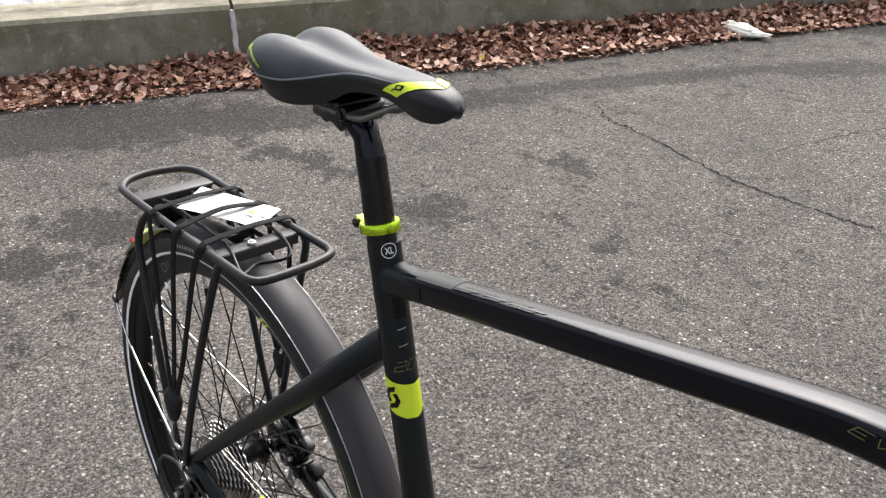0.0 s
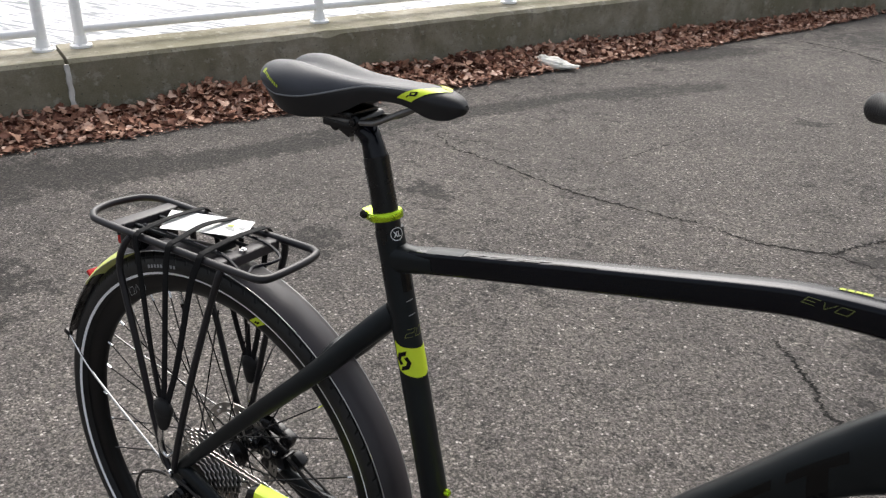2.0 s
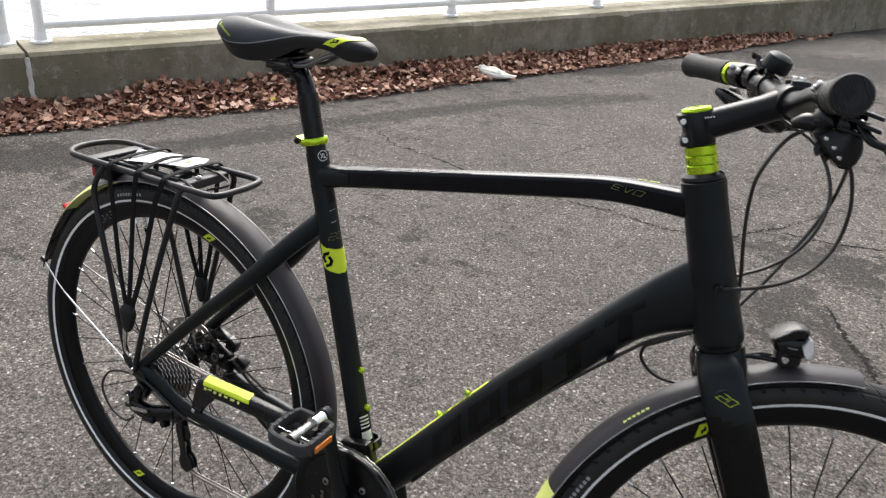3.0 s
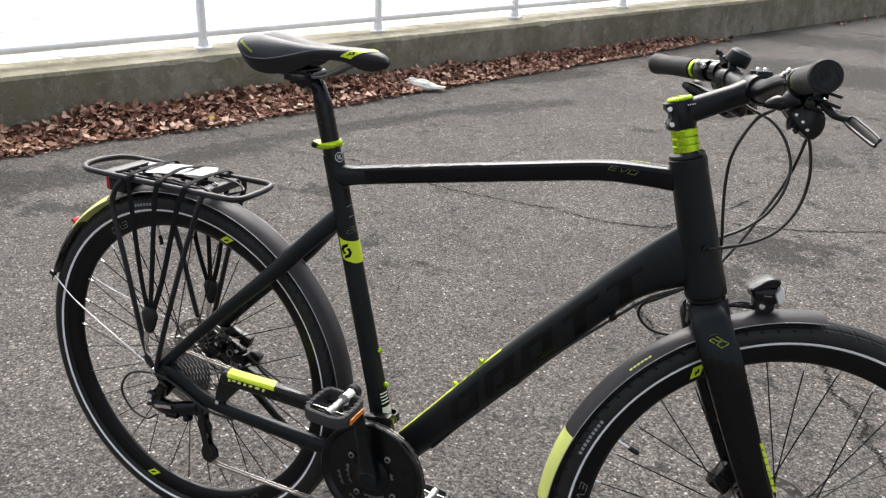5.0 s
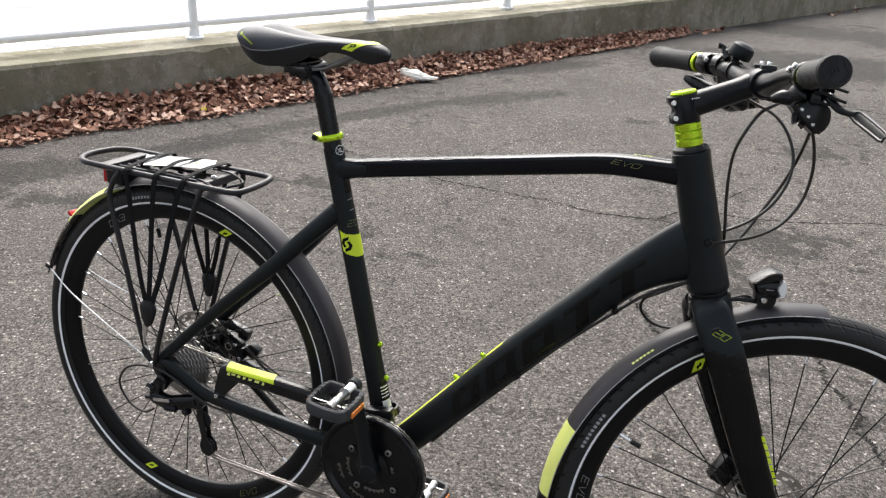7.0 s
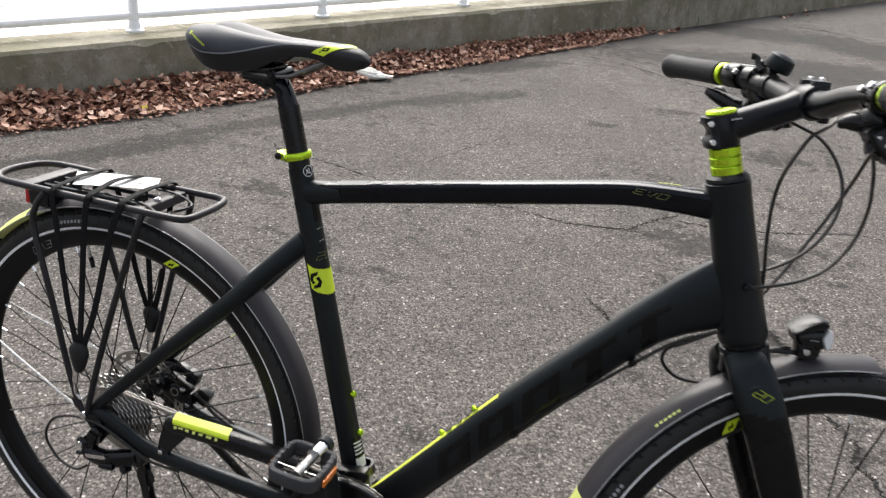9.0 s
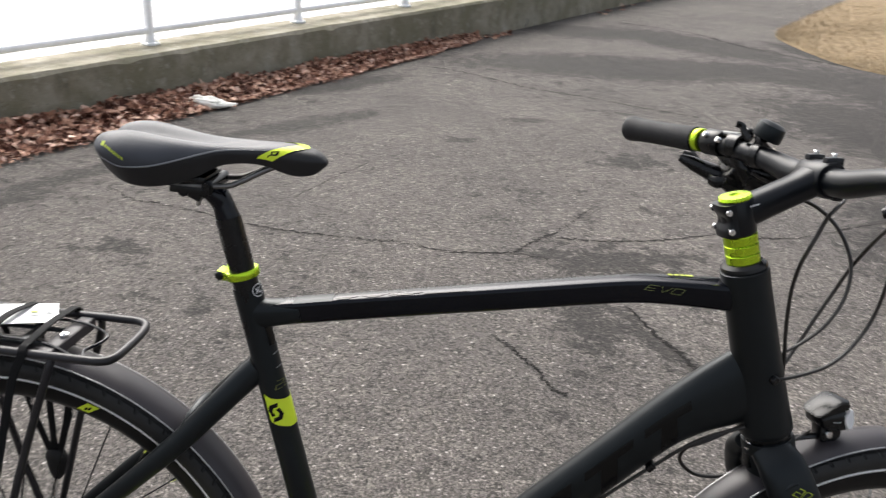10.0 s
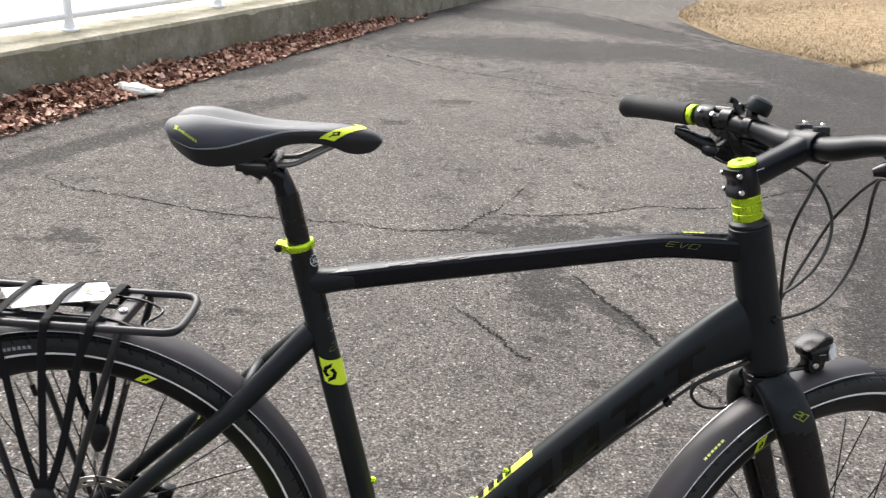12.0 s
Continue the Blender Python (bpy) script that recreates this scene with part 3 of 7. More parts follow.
def crack(line, width, seed, name="crack"):
    """A ragged dark crack in the asphalt along a line of (x, y)."""
    rnd = random.Random(seed)
    pts = bez([(x, y, 0) for x, y in line], 16)
    bm = bmesh.new()
    left, right = [], []
    n = len(pts)
    for i, p in enumerate(pts):
        t = (pts[min(i + 1, n - 1)] - pts[max(i - 1, 0)]).normalized()
        s = Vector((-t.y, t.x, 0))
        p = p + s * rnd.gauss(0, 0.0055)
        w = width * rnd.choice((0.30, 0.5, 0.7, 0.9, 1.25)) * rnd.uniform(0.7, 1.25) * (0.15 if i in (0, n - 1) else 1)
        for side, k in ((left, 1), (right, -1)):
            q = p + s * (k * w)
            side.append(bm.verts.new((q.x, q.y, ground_height(q.x, q.y) + 0.0016)))
    for i in range(n - 1):
        bm.faces.new((left[i], left[i + 1], right[i + 1], right[i]))
    tagged(part(name, bm, CRACK, smooth=0), "ragged dark crack in the asphalt", "crack", kind="structure")


crack([(-1.23, 2.50), (-1.05, 2.37), (-0.96, 2.35), (-0.758, 2.30), (-0.45, 2.20), (-0.20, 2.165), (0.0, 2.155), (0.16, 2.155), (0.35, 2.11), (0.573, 2.150), (0.73, 2.12)], 0.0055, 1)
crack([(0.573, 2.150), (0.66, 2.30), (0.78, 2.48), (0.875, 2.72)], 0.0058, 2)
crack([(0.75, 2.346), (0.92, 2.352), (1.16, 2.42), (1.40, 2.54), (1.576, 2.54), (1.765, 2.60), (2.05, 2.80), (2.40, 2.98)], 0.0064, 3)
crack([(0.553, 1.494), (0.608, 1.443), (0.661, 1.357), (0.703, 1.309), (0.743, 1.229), (0.79, 1.186)], 0.0062, 4)
crack([(0.99, 1.78), (1.01, 1.741), (1.067, 1.598), (1.128, 1.505), (1.167, 1.416), (1.19, 1.347)], 0.0082, 5)
crack([(-0.305, 5.507), (0.09, 5.33), (0.506, 5.01), (0.89, 4.85), (1.255, 4.646), (1.57, 4.51)], 0.0085, 6)
crack([(1.19, 1.347), (1.23, 1.23), (1.24, 1.14), (1.30, 1.05), (1.33, 1.00), (1.32, 0.91), (1.36, 0.88), (1.38, 0.79), (1.45, 0.63)], 0.0058, 7)
crack([(-0.15, 3.19), (-0.30, 2.84), (-0.40, 2.54)], 0.003, 8)
crack([(1.23, 8.34), (1.89, 7.95), (2.33, 7.29), (2.745, 6.85), (3.03, 6.62)], 0.017, 9)


# railing on the wall
def build_railing():
    base = new("railing")
    tagged(base, "white painted steel railing standing on the concrete wall", "railing")
    w = 0.252
    bm = bmesh.new()
    loft(bm, [(0, 0, 0), (0, 0, 0.92)], 0.027, seg=16)
    lathe(bm, [(0.0, 0.0), (0.052, 0.0), (0.052, 0.010), (0.034, 0.016), (0.030, 0.05), (0.027, 0.055)], pose(0, 0, 0, 90, 0, 0), 20, closed=False)
    for k in range(4):
        a = math.pi / 4 + k * math.pi / 2
        disc(bm, 0.006, 0.004, pose(0.042 * math.cos(a), 0.042 * math.sin(a), 0.014, 90, 0, 0), 8)
    first = None
    for s in [-3.82, -2.57, -1.31, -0.06, 0.11, 1.35, 2.60, 3.86, 5.11, 6.36, 7.62, 8.87, 10.12, 11.38, 12.63]:
        m = Matrix.Translation(on_wall(s, w, WALL_H))
        if first is None:
            first = part("post", bm, RAIL_WHITE, base, local=m)
        else:
            part("post", None, None, base, local=m, share=first.data)
    for z in (0.085, 0.90):
        for s0, s1 in ((-3.9, -0.06), (0.11, 12.7)):
            bm = bmesh.new()
            loft(bm, [on_wall(s0, w, WALL_H + z), on_wall(s1, w, WALL_H + z)], 0.021, seg=14)
            part("rail", bm, RAIL_WHITE, base)


build_railing()


# ---------------------------------------------------------------- leaf litter, rag, grass
def leaf_bmesh(bm, rnd, m, size, mat=0):
    """One curled, lobed leaf: about thirty triangles."""
    lobes = rnd.choice((3, 5, 5, 7))
    curl, cup, twist = rnd.uniform(-22, 22), rnd.uniform(-8, 34), rnd.uniform(-18, 18)
    long, deep, skew = rnd.uniform(0.6, 1.0), rnd.uniform(0.15, 0.42), rnd.uniform(-0.5, 0.5)
    n = lobes * 4
    pts = []
    for k in range(n):
        a = 2 * math.pi * k / n
        lobe = 1 - deep + deep * abs(math.cos(a * lobes / 2 + skew)) ** 1.2
        r = size * lobe * (0.78 + 0.3 * math.cos(a)) * rnd.uniform(0.80, 1.15)
        pts.append((r * math.cos(a), long * r * math.sin(a)))
    def lift(x, y):
        return Vector((x, y, curl * x * x + cup * y * y * 0.6 + twist * x * y))
    mid = bm.verts.new(m @ lift(0, 0))
    ring = [bm.verts.new(m @ lift(x, y)) for x, y in pts]
    for k in range(n):
        bm.faces.new((mid, ring[k], ring[(k + 1) % n])).material_index = mat
    # stalk
    tip = lift(-size * 0.55, 0)
    end = tip + Vector((-size * 0.7, size * rnd.uniform(-0.3, 0.3), size * rnd.uniform(0.0, 0.3)))
    q = [bm.verts.new(m @ c) for c in (tip + Vector((0, 0.0012, 0)), tip - Vector((0, 0.0012, 0)), end)]
    bm.faces.new(q).material_index = mat


def litter_width(s):
    return max(0.05, np.interp(s, [-4, -1.0, 0.0, 0.5, 1.0, 1.6, 2.1, 2.7, 3.2, 4.0, 4.8, 5.8], [0.26, 0.25, 0.26, 0.265, 0.29, 0.29, 0.265, 0.235, 0.22, 0.20, 0.17, 0.06])) + 0.03 * noise.noise(Vector((s * 3.0, 0, 0)))


def litter_height(s, u):
    """Height of the heap at a share u of its width from the wall."""
    return (0.074 * max(0.0, 1 - u) ** 1.15 + 0.012) * (1 + 0.5 * noise.noise(Vector((s * 2.5, u * 2, 9)))) * np.interp(s, [-4, -0.9, 0.3, 1.4, 3.0, 4.5, 5.8], [0.75, 0.75, 0.95, 1.2, 0.95, 0.78, 0.4])


def build_litter():
    base = new("leaf_litter")
    tagged(base, "drift of dry brown fallen leaves along the wall foot", "leaves", kind="stuff")
    bm = bmesh.new()
    ss = [-4 + 0.06 * i for i in range(160)]
    us = [0, 0.25, 0.5, 0.75, 1.04]
    g = []
    for s in ss:
        row = []
        for u in us:
            w = litter_width(s) * u
            z = litter_height(s, u) * (0.8 if u < 0.9 else 0.1)
            row.append(bm.verts.new(on_wall(s, -w + 0.002, max(z, 0.0025) + 0.006)))
        g.append(row)
    for a, b in zip(g, g[1:]):
        for k in range(len(us) - 1):
            bm.faces.new((a[k], b[k], b[k + 1], a[k + 1]))
    part("leaf_mould", bm, HUMUS, base, "dark rotting leaf mould under the dry leaves")
    rnd = random.Random(11)
    kinds = []
    for k in range(14):
        bm = bmesh.new()
        leaf_bmesh(bm, rnd, Matrix(), rnd.uniform(0.020, 0.036))
        me = bpy.data.meshes.new("leaf")
        bmesh.ops.recalc_face_normals(bm, faces=bm.faces)
        bm.to_mesh(me)
        bm.free()
        me.materials.append(LEAF)
        me.polygons.foreach_set("use_smooth", [True] * len(me.polygons))
        kinds.append(me)
    def place(s, lift=0.0):
        u = min(1.06, abs(rnd.betavariate(1.1, 1.25)) * 1.06)
        w = litter_width(s) * u
        p = on_wall(s, -w - 0.02, 0)
        p.z = litter_height(s, min(u, 1.0)) * 0.95 + 0.010 + rnd.random() * 0.018 * (1 - u * 0.7) + lift
        slope = math.degrees(math.atan2(0.055, litter_width(s)))
        tilt = rnd.gauss(0, 24 if u < 0.9 else 9)
        turn = pose(0, 0, 0, tilt, rnd.gauss(0, 24 if u < 0.9 else 9), rnd.uniform(0, 360))
        lean = Matrix.Rotation(radians(slope) * 0.8, 4, WALL_DIR)
        return Matrix.Translation(p) @ lean @ turn
    for k in range(300):
        part("leaf", None, None, base, local=place(rnd.uniform(-0.75, 2.9), 0.012), share=rnd.choice(kinds))
    bm = bmesh.new()
    for k in range(8200):
        s = rnd.uniform(-4, 5.8)
        leaf_bmesh(bm, rnd, place(s), rnd.uniform(0.011, 0.031))
    for k in range(26):     # stray leaves past the drift's end
        s = rnd.choice((rnd.uniform(5.8, 6.3), rnd.gauss(8.5, 0.45)))
        p = on_wall(s, -rnd.uniform(0.03, 0.16), 0.012)
        leaf_bmesh(bm, rnd, Matrix.Translation(p) @ pose(0, 0, 0, rnd.gauss(0, 8), rnd.gauss(0, 8), rnd.uniform(0, 360)), 0.04)
    for k in range(6500):     # crumbs along the drift's ragged front
        s = rnd.uniform(-4, 5.5)
        w = litter_width(s) * (0.84 + abs(rnd.gauss(0, 0.15)))
        c = on_wall(s, -w - 0.015, 0.006 + rnd.random() * 0.008)
        r = rnd.uniform(0.003, 0.011)
        a = rnd.uniform(0, 6.28)
        bm.faces.new([bm.verts.new(c + Vector((r * math.cos(a + t), r * math.sin(a + t), rnd.uniform(-0.002, 0.005)))) for t in (0, 1.6, 2.9, 4.4)])
    many = part("leaves", bm, LEAF_MANY, base)
    many["kind"] = "stuff"


build_litter()


def build_rag():
    bm = bmesh.new()
    g = bmesh.ops.create_icosphere(bm, subdivisions=5, radius=1.0)
    for v in g["verts"]:
        d = v.co.normalized()
        f = 1 + 0.32 * noise.noise(d * 2.1) + 0.16 * noise.noise(d * 5.5 + Vector((4, 0, 0))) + 0.07 * noise.noise(d * 12)
        tail = max(0.0, d.x) ** 2
        v.co = Vector((d.x * 0.085 * f + 0.10 * tail * f, d.y * 0.062 * f * (1 - 0.35 * tail), max(-0.035, (d.z * 0.062 * f - 0.002) * (1 - 0.72 * tail))))
    ob = part("crumpled_rag", bm, CLOTH, smooth=180)
    p = Vector((-1.36, 3.87, 0))
    ob.matrix_world = Matrix.Translation((p.x, p.y, ground_height(p.x, p.y) + 0.027)) @ Matrix.Diagonal((1.05, 0.98, 0.78, 1.0)) @ pose(0, 0, 0, 0, 0, 8)
    tagged(ob, "crumpled dirty white cloth lying by the leaves", "rag")


build_rag()


def build_scrap():
    bm = bmesh.new()
    leaf_bmesh(bm, random.Random(3), Matrix(), 0.026)
    ob = part("scrap", bm, LEAF_YELLOW)
    ob.matrix_world = Matrix.Translation((-1.946, 2.542, 0.034)) @ pose(0, 0, 0, 40, 10, 0)
    tagged(ob, "small bright yellow scrap lying on the leaves", "scrap")
    bm = bmesh.new()
    pts = [Vector((0.045 * math.cos(a), 0, 0.055 + 0.055 * math.sin(a))) for a in np.linspace(0, 2 * math.pi, 25)[:-1]]
    loft(bm, pts, 0.004, seg=6, closed=True)
    ob = part("wire_loop", bm, DARK_STEEL)
    ob.matrix_world = pose(0.33, 7.60, ground_height(0.33, 7.6) + 0.003, -12, 0, 25)
    tagged(ob, "small wire loop standing out of the asphalt by the wall", "wire loop")


build_scrap()


def grass_edge():
    """The lawn's edge on the asphalt, as (x, y)."""
    return [(7.4, 0.9), (5.5, 3.5), (3.83, 5.68), (3.63, 5.93), (3.30, 6.27), (2.97, 6.76), (2.763, 7.68), (2.797, 8.17), (3.2, 9.1), (4.6, 12.0), (9.0, 21.0)]


def build_lawn():
    edge = [p.to_2d() for p in bez([(x, y, 0) for x, y in grass_edge()], 6)]
    bm = bmesh.new()
    rows = []
    for p in edge:
        q = Vector((p.x + 0.012 * noise.noise(Vector((p.x * 9, p.y * 9, 0))), p.y + 0.02 * noise.noise(Vector((p.x * 9, p.y * 9, 5)))))
        row = []
        for k, (d, z) in enumerate(((0, 0.002), (0.03, 0.016), (0.2, 0.022), (0.6, 0.024), (1.4, 0.026), (3.0, 0.03), (8.0, 0.03), (60.0, 0.03))):
            out = Vector((0.83, 0.55))
            v = q + out * d
            row.append(bm.verts.new((v.x, v.y, z)))
        rows.append(row)
    for a, b in zip(rows, rows[1:]):
        for k in range(7):
            bm.faces.new((a[k], b[k], b[k + 1], a[k + 1]))
    tagged(part("lawn", bm, TURF), "dry tan winter lawn beside the asphalt", "lawn", kind="structure")
    rnd = random.Random(8)
    verts, faces = [], []
    for k in range(42000):
        i = rnd.randrange(8, len(edge) - 8)
        p = edge[i].lerp(edge[i + 1], rnd.random())
        d = rnd.random() ** 1.35 * 3.6
        p = p + Vector((0.83, 0.55)) * d
        a, h, ln = rnd.uniform(0, 2 * math.pi), rnd.uniform(0.012, 0.04), rnd.uniform(0.015, 0.06)
        w = rnd.uniform(0.0015, 0.003)
        c, s = math.cos(a), math.sin(a)
        z = 0.016 + 0.006 * min(1, d * 5)
        o = len(verts)
        verts += [(p.x - s * w, p.y + c * w, z), (p.x + s * w, p.y - c * w, z), (p.x + c * ln, p.y + s * ln, z + h)]
        faces.append((o, o + 1, o + 2))
    me = bpy.data.meshes.new("grass")
    me.from_pydata(verts, [], faces)
    me.materials.append(GRASS)
    tagged(new("grass", me), "short dry tan grass blades", "grass", kind="stuff")


build_lawn()


# ---------------------------------------------------------------- bicycle
# own frame: origin at the rear axle, x ahead, y to its left, z up; it leans on its stand
bike = new("bicycle")
bike.matrix_world = pose(0, 0.0037, 0.3575, -4.0, 0, -0.5)
tagged(bike, "matte black city bicycle with neon yellow accents, leaning on its kickstand", "bicycle")

BB = Vector((0.456, 0, -0.076))
HEAD_LO, HEAD_AXIS = Vector((0.968, 0, 0.352)), Vector((-0.274, 0, 0.962)).normalized()
STEER = Matrix.Translation(HEAD_LO) @ Matrix.Rotation(radians(23.0), 4, HEAD_AXIS) @ Matrix.Translation(-HEAD_LO)
FRONT_AXLE = Vector((1.1195, 0, -0.0150))


def mirror_y(bm):
    for v in bm.verts:
        v.co.y = -v.co.y
    bmesh.ops.reverse_faces(bm, faces=bm.faces)


def turned(bm):
    bm.transform(STEER)
    return bm


# ---- frame
def seat_tube():
    top, low = Vector((0.3239, -0.0008, 0.482)), Vector((0.4525, -0.0045, -0.052))
    bm = bmesh.new()
    loft(bm, [low.lerp(top, t) for t in np.linspace(0, 1, 14)], [0.0205, 0.0185, 0.0180, 0.0178, 0.0178], seg=28)
    tube = part("seat_tube", bm, MATTE, bike)
    d = (top - low).normalized()
    fwd = Vector((d.z, 0, -d.x))

    def skin(a, z, off):
        """A point on the tube at turn a (0 ahead, -90 on the right side) and height z."""
        t = (z - low.z) / (top.z - low.z)
        r = np.interp(t, [0, 0.25, 0.5, 1], [0.0205, 0.0185, 0.0180, 0.0178]) + off
        return low.lerp(top, t) + fwd * (r * math.cos(radians(a))) + Vector((0, r * math.sin(radians(a)), 0))

    def wrap(name, a0, a1, lower, upper, mat, off, label, na=22, nz=6):
        bm = bmesh.new()
        g = []
        for i in range(na + 1):
            a = a0 + (a1 - a0) * i / na
            lo, hi = lower(a), upper(a)
            g.append([bm.verts.new(skin(a, lo + (hi - lo) * k / nz, off)) for k in range(nz + 1)])
        for p, q in zip(g, g[1:]):
            for k in range(nz):
                bm.faces.new((p[k], q[k], q[k + 1], p[k + 1]))
        return part(name, bm, mat, tube, label)

    def low_edge(a):
        return float(np.interp(a, [-117, -100, -78, -40, 0, 22, 34], [0.3085, 0.3040, 0.3005, 0.2955, 0.2945, 0.2975, 0.304]))

    def top_edge(a):
        return float(np.interp(a, [-114, -96, -76, -34, 0, 34], [0.3450, 0.3405, 0.3372, 0.3335, 0.3320, 0.3350]))
    wrap("colour_band", -114, 34, low_edge, top_edge, NEON, 0.0007, "neon yellow vinyl band", 30)
    # the emblem: two interlocked hooks drawn with a broad stroke
    path = [(0.62, 1.0), (-0.60, 0.82), (-1.0, 0.25), (-0.62, -0.42)]
    inner = [(0.40, 0.56), (-0.20, 0.46), (-0.44, 0.12), (-0.08, -0.30)]
    for k in (1, -1):
        bm = bmesh.new()
        rows = []
        for i in range(3):
            for j in range(5):
                u = j / 4
                rows.append([bm.verts.new(skin(-82 + 29 * k * (p[i][0] + (p[i + 1][0] - p[i][0]) * u), 0.3192 + 0.0128 * k * (p[i][1] + (p[i + 1][1] - p[i][1]) * u), 0.0013)) for p in (path, inner)])
        for p, q in zip(rows, rows[1:]):
            bm.faces.new((p[0], q[0], q[1], p[1]))
        bmesh.ops.remove_doubles(bm, verts=bm.verts, dist=0.00001)
        part("emblem", bm, DECAL, tube, "black emblem on the yellow band")
    # thin marks and number
    for z in (0.3925, 0.3745):
        wrap("mark", -34, -2, lambda a, z=z: z + 0.00004 * (a + 34), lambda a, z=z: z + 0.0010 + 0.00004 * (a + 34), GREY_INK, 0.0006, "thin grey mark", 6, 1)
    bm = stroke_letters("20", 0.0100, 0.0235, 0.5, 0.0005)
    for v in bm.verts:
        v.co = skin(-17 + v.co.x / 0.018 * 57.3, 0.3535 + v.co.y, 0.0006)
    part("lettering", bm, DULL_INK, tube, "thin outlined olive number 20")
    wrap("dark_lettering", -38, 6, lambda a: 0.405, lambda a: 0.432, DECAL, 0.0005, "gloss black lettering block")
    # round size sticker
    bm = bmesh.new()
    bm2 = lettering("XL", 0.0070, 0.0090, 0.0, 0.02)
    for v in bm2.verts:
        v.co = skin(-25 + v.co.x / 0.018 * 57.3, 0.4765 + v.co.y, 0.0011)
    ring = [[], []]
    for k in range(28):
        a = 2 * math.pi * k / 28
        for j, r in enumerate((0.0080, 0.0071)):
            ring[j].append(bm.verts.new(skin(-25 + r * math.cos(a) / 0.018 * 57.3, 0.4765 + r * math.sin(a), 0.0011)))
    for k in range(28):
        bm.faces.new((ring[0][k], ring[0][(k + 1) % 28], ring[1][(k + 1) % 28], ring[1][k]))
    part("size_ring", bm, WHITE_INK, tube, "white ring of the size sticker")
    part("size_lettering", bm2, WHITE_INK, tube, "white letters XL")
    # paper serial label above the bracket shell, print kept as bars
    lab = wrap("serial_label", -52, 12, lambda a: 0.010, lambda a: 0.066, DECAL, 0.0006, "black and white printed label", 8, 2)
    wrap("serial_panel", -48, 8, lambda a: 0.0145, lambda a: 0.031, WHITE_INK, 0.0010, "white label panel", 8, 2)
    for z in (0.037, 0.043, 0.049, 0.055):
        wrap("print_bar", -46, 2, lambda a, z=z: z, lambda a, z=z: z + 0.0022, PAPER, 0.0010, "unreadable print bar", 6, 1)
    for z in (0.1325, 0.0690):
        t = (z - low.z) / (top.z - low.z)
        bm = bmesh.new()
        m = along(low.lerp(top, t) + fwd * 0.021, fwd)
        disc(bm, 0.0052, 0.003, m, 12)
        disc(bm, 0.0032, 0.0012, m @ Matrix.Translation((0, 0.0038, 0)), 8)
        part("bottle_bolt", bm, LIME, tube, "lime bottle cage bolt")
    # clamp
    bm = bmesh.new()
    m = along(Vector((0.3198, -0.0025, 0.4985)), d, (0, 1, 0))
    lathe(bm, [(0.0160, -0.0052), (0.0204, -0.0052), (0.0213, -0.0038), (0.0213, 0.0038), (0.0204, 0.0052), (0.0160, 0.0052)], m, 32)
    box(bm, (0.014, 0.020, 0.011), Matrix.Translation(Vector((0.2965, -0.0025, 0.4955))) @ pose(0, 0, 0, 0, 15, 0), 0.002)
    clamp = part("seat_clamp", bm, LIME, bike, "lime anodised seat clamp ring")
    bm = bmesh.new()
    disc(bm, 0.0055, 0.013, pose(0.2940, -0.0025, 0.4955), 14)
    part("clamp_bolt", bm, PLASTIC, clamp, "black clamp bolt")


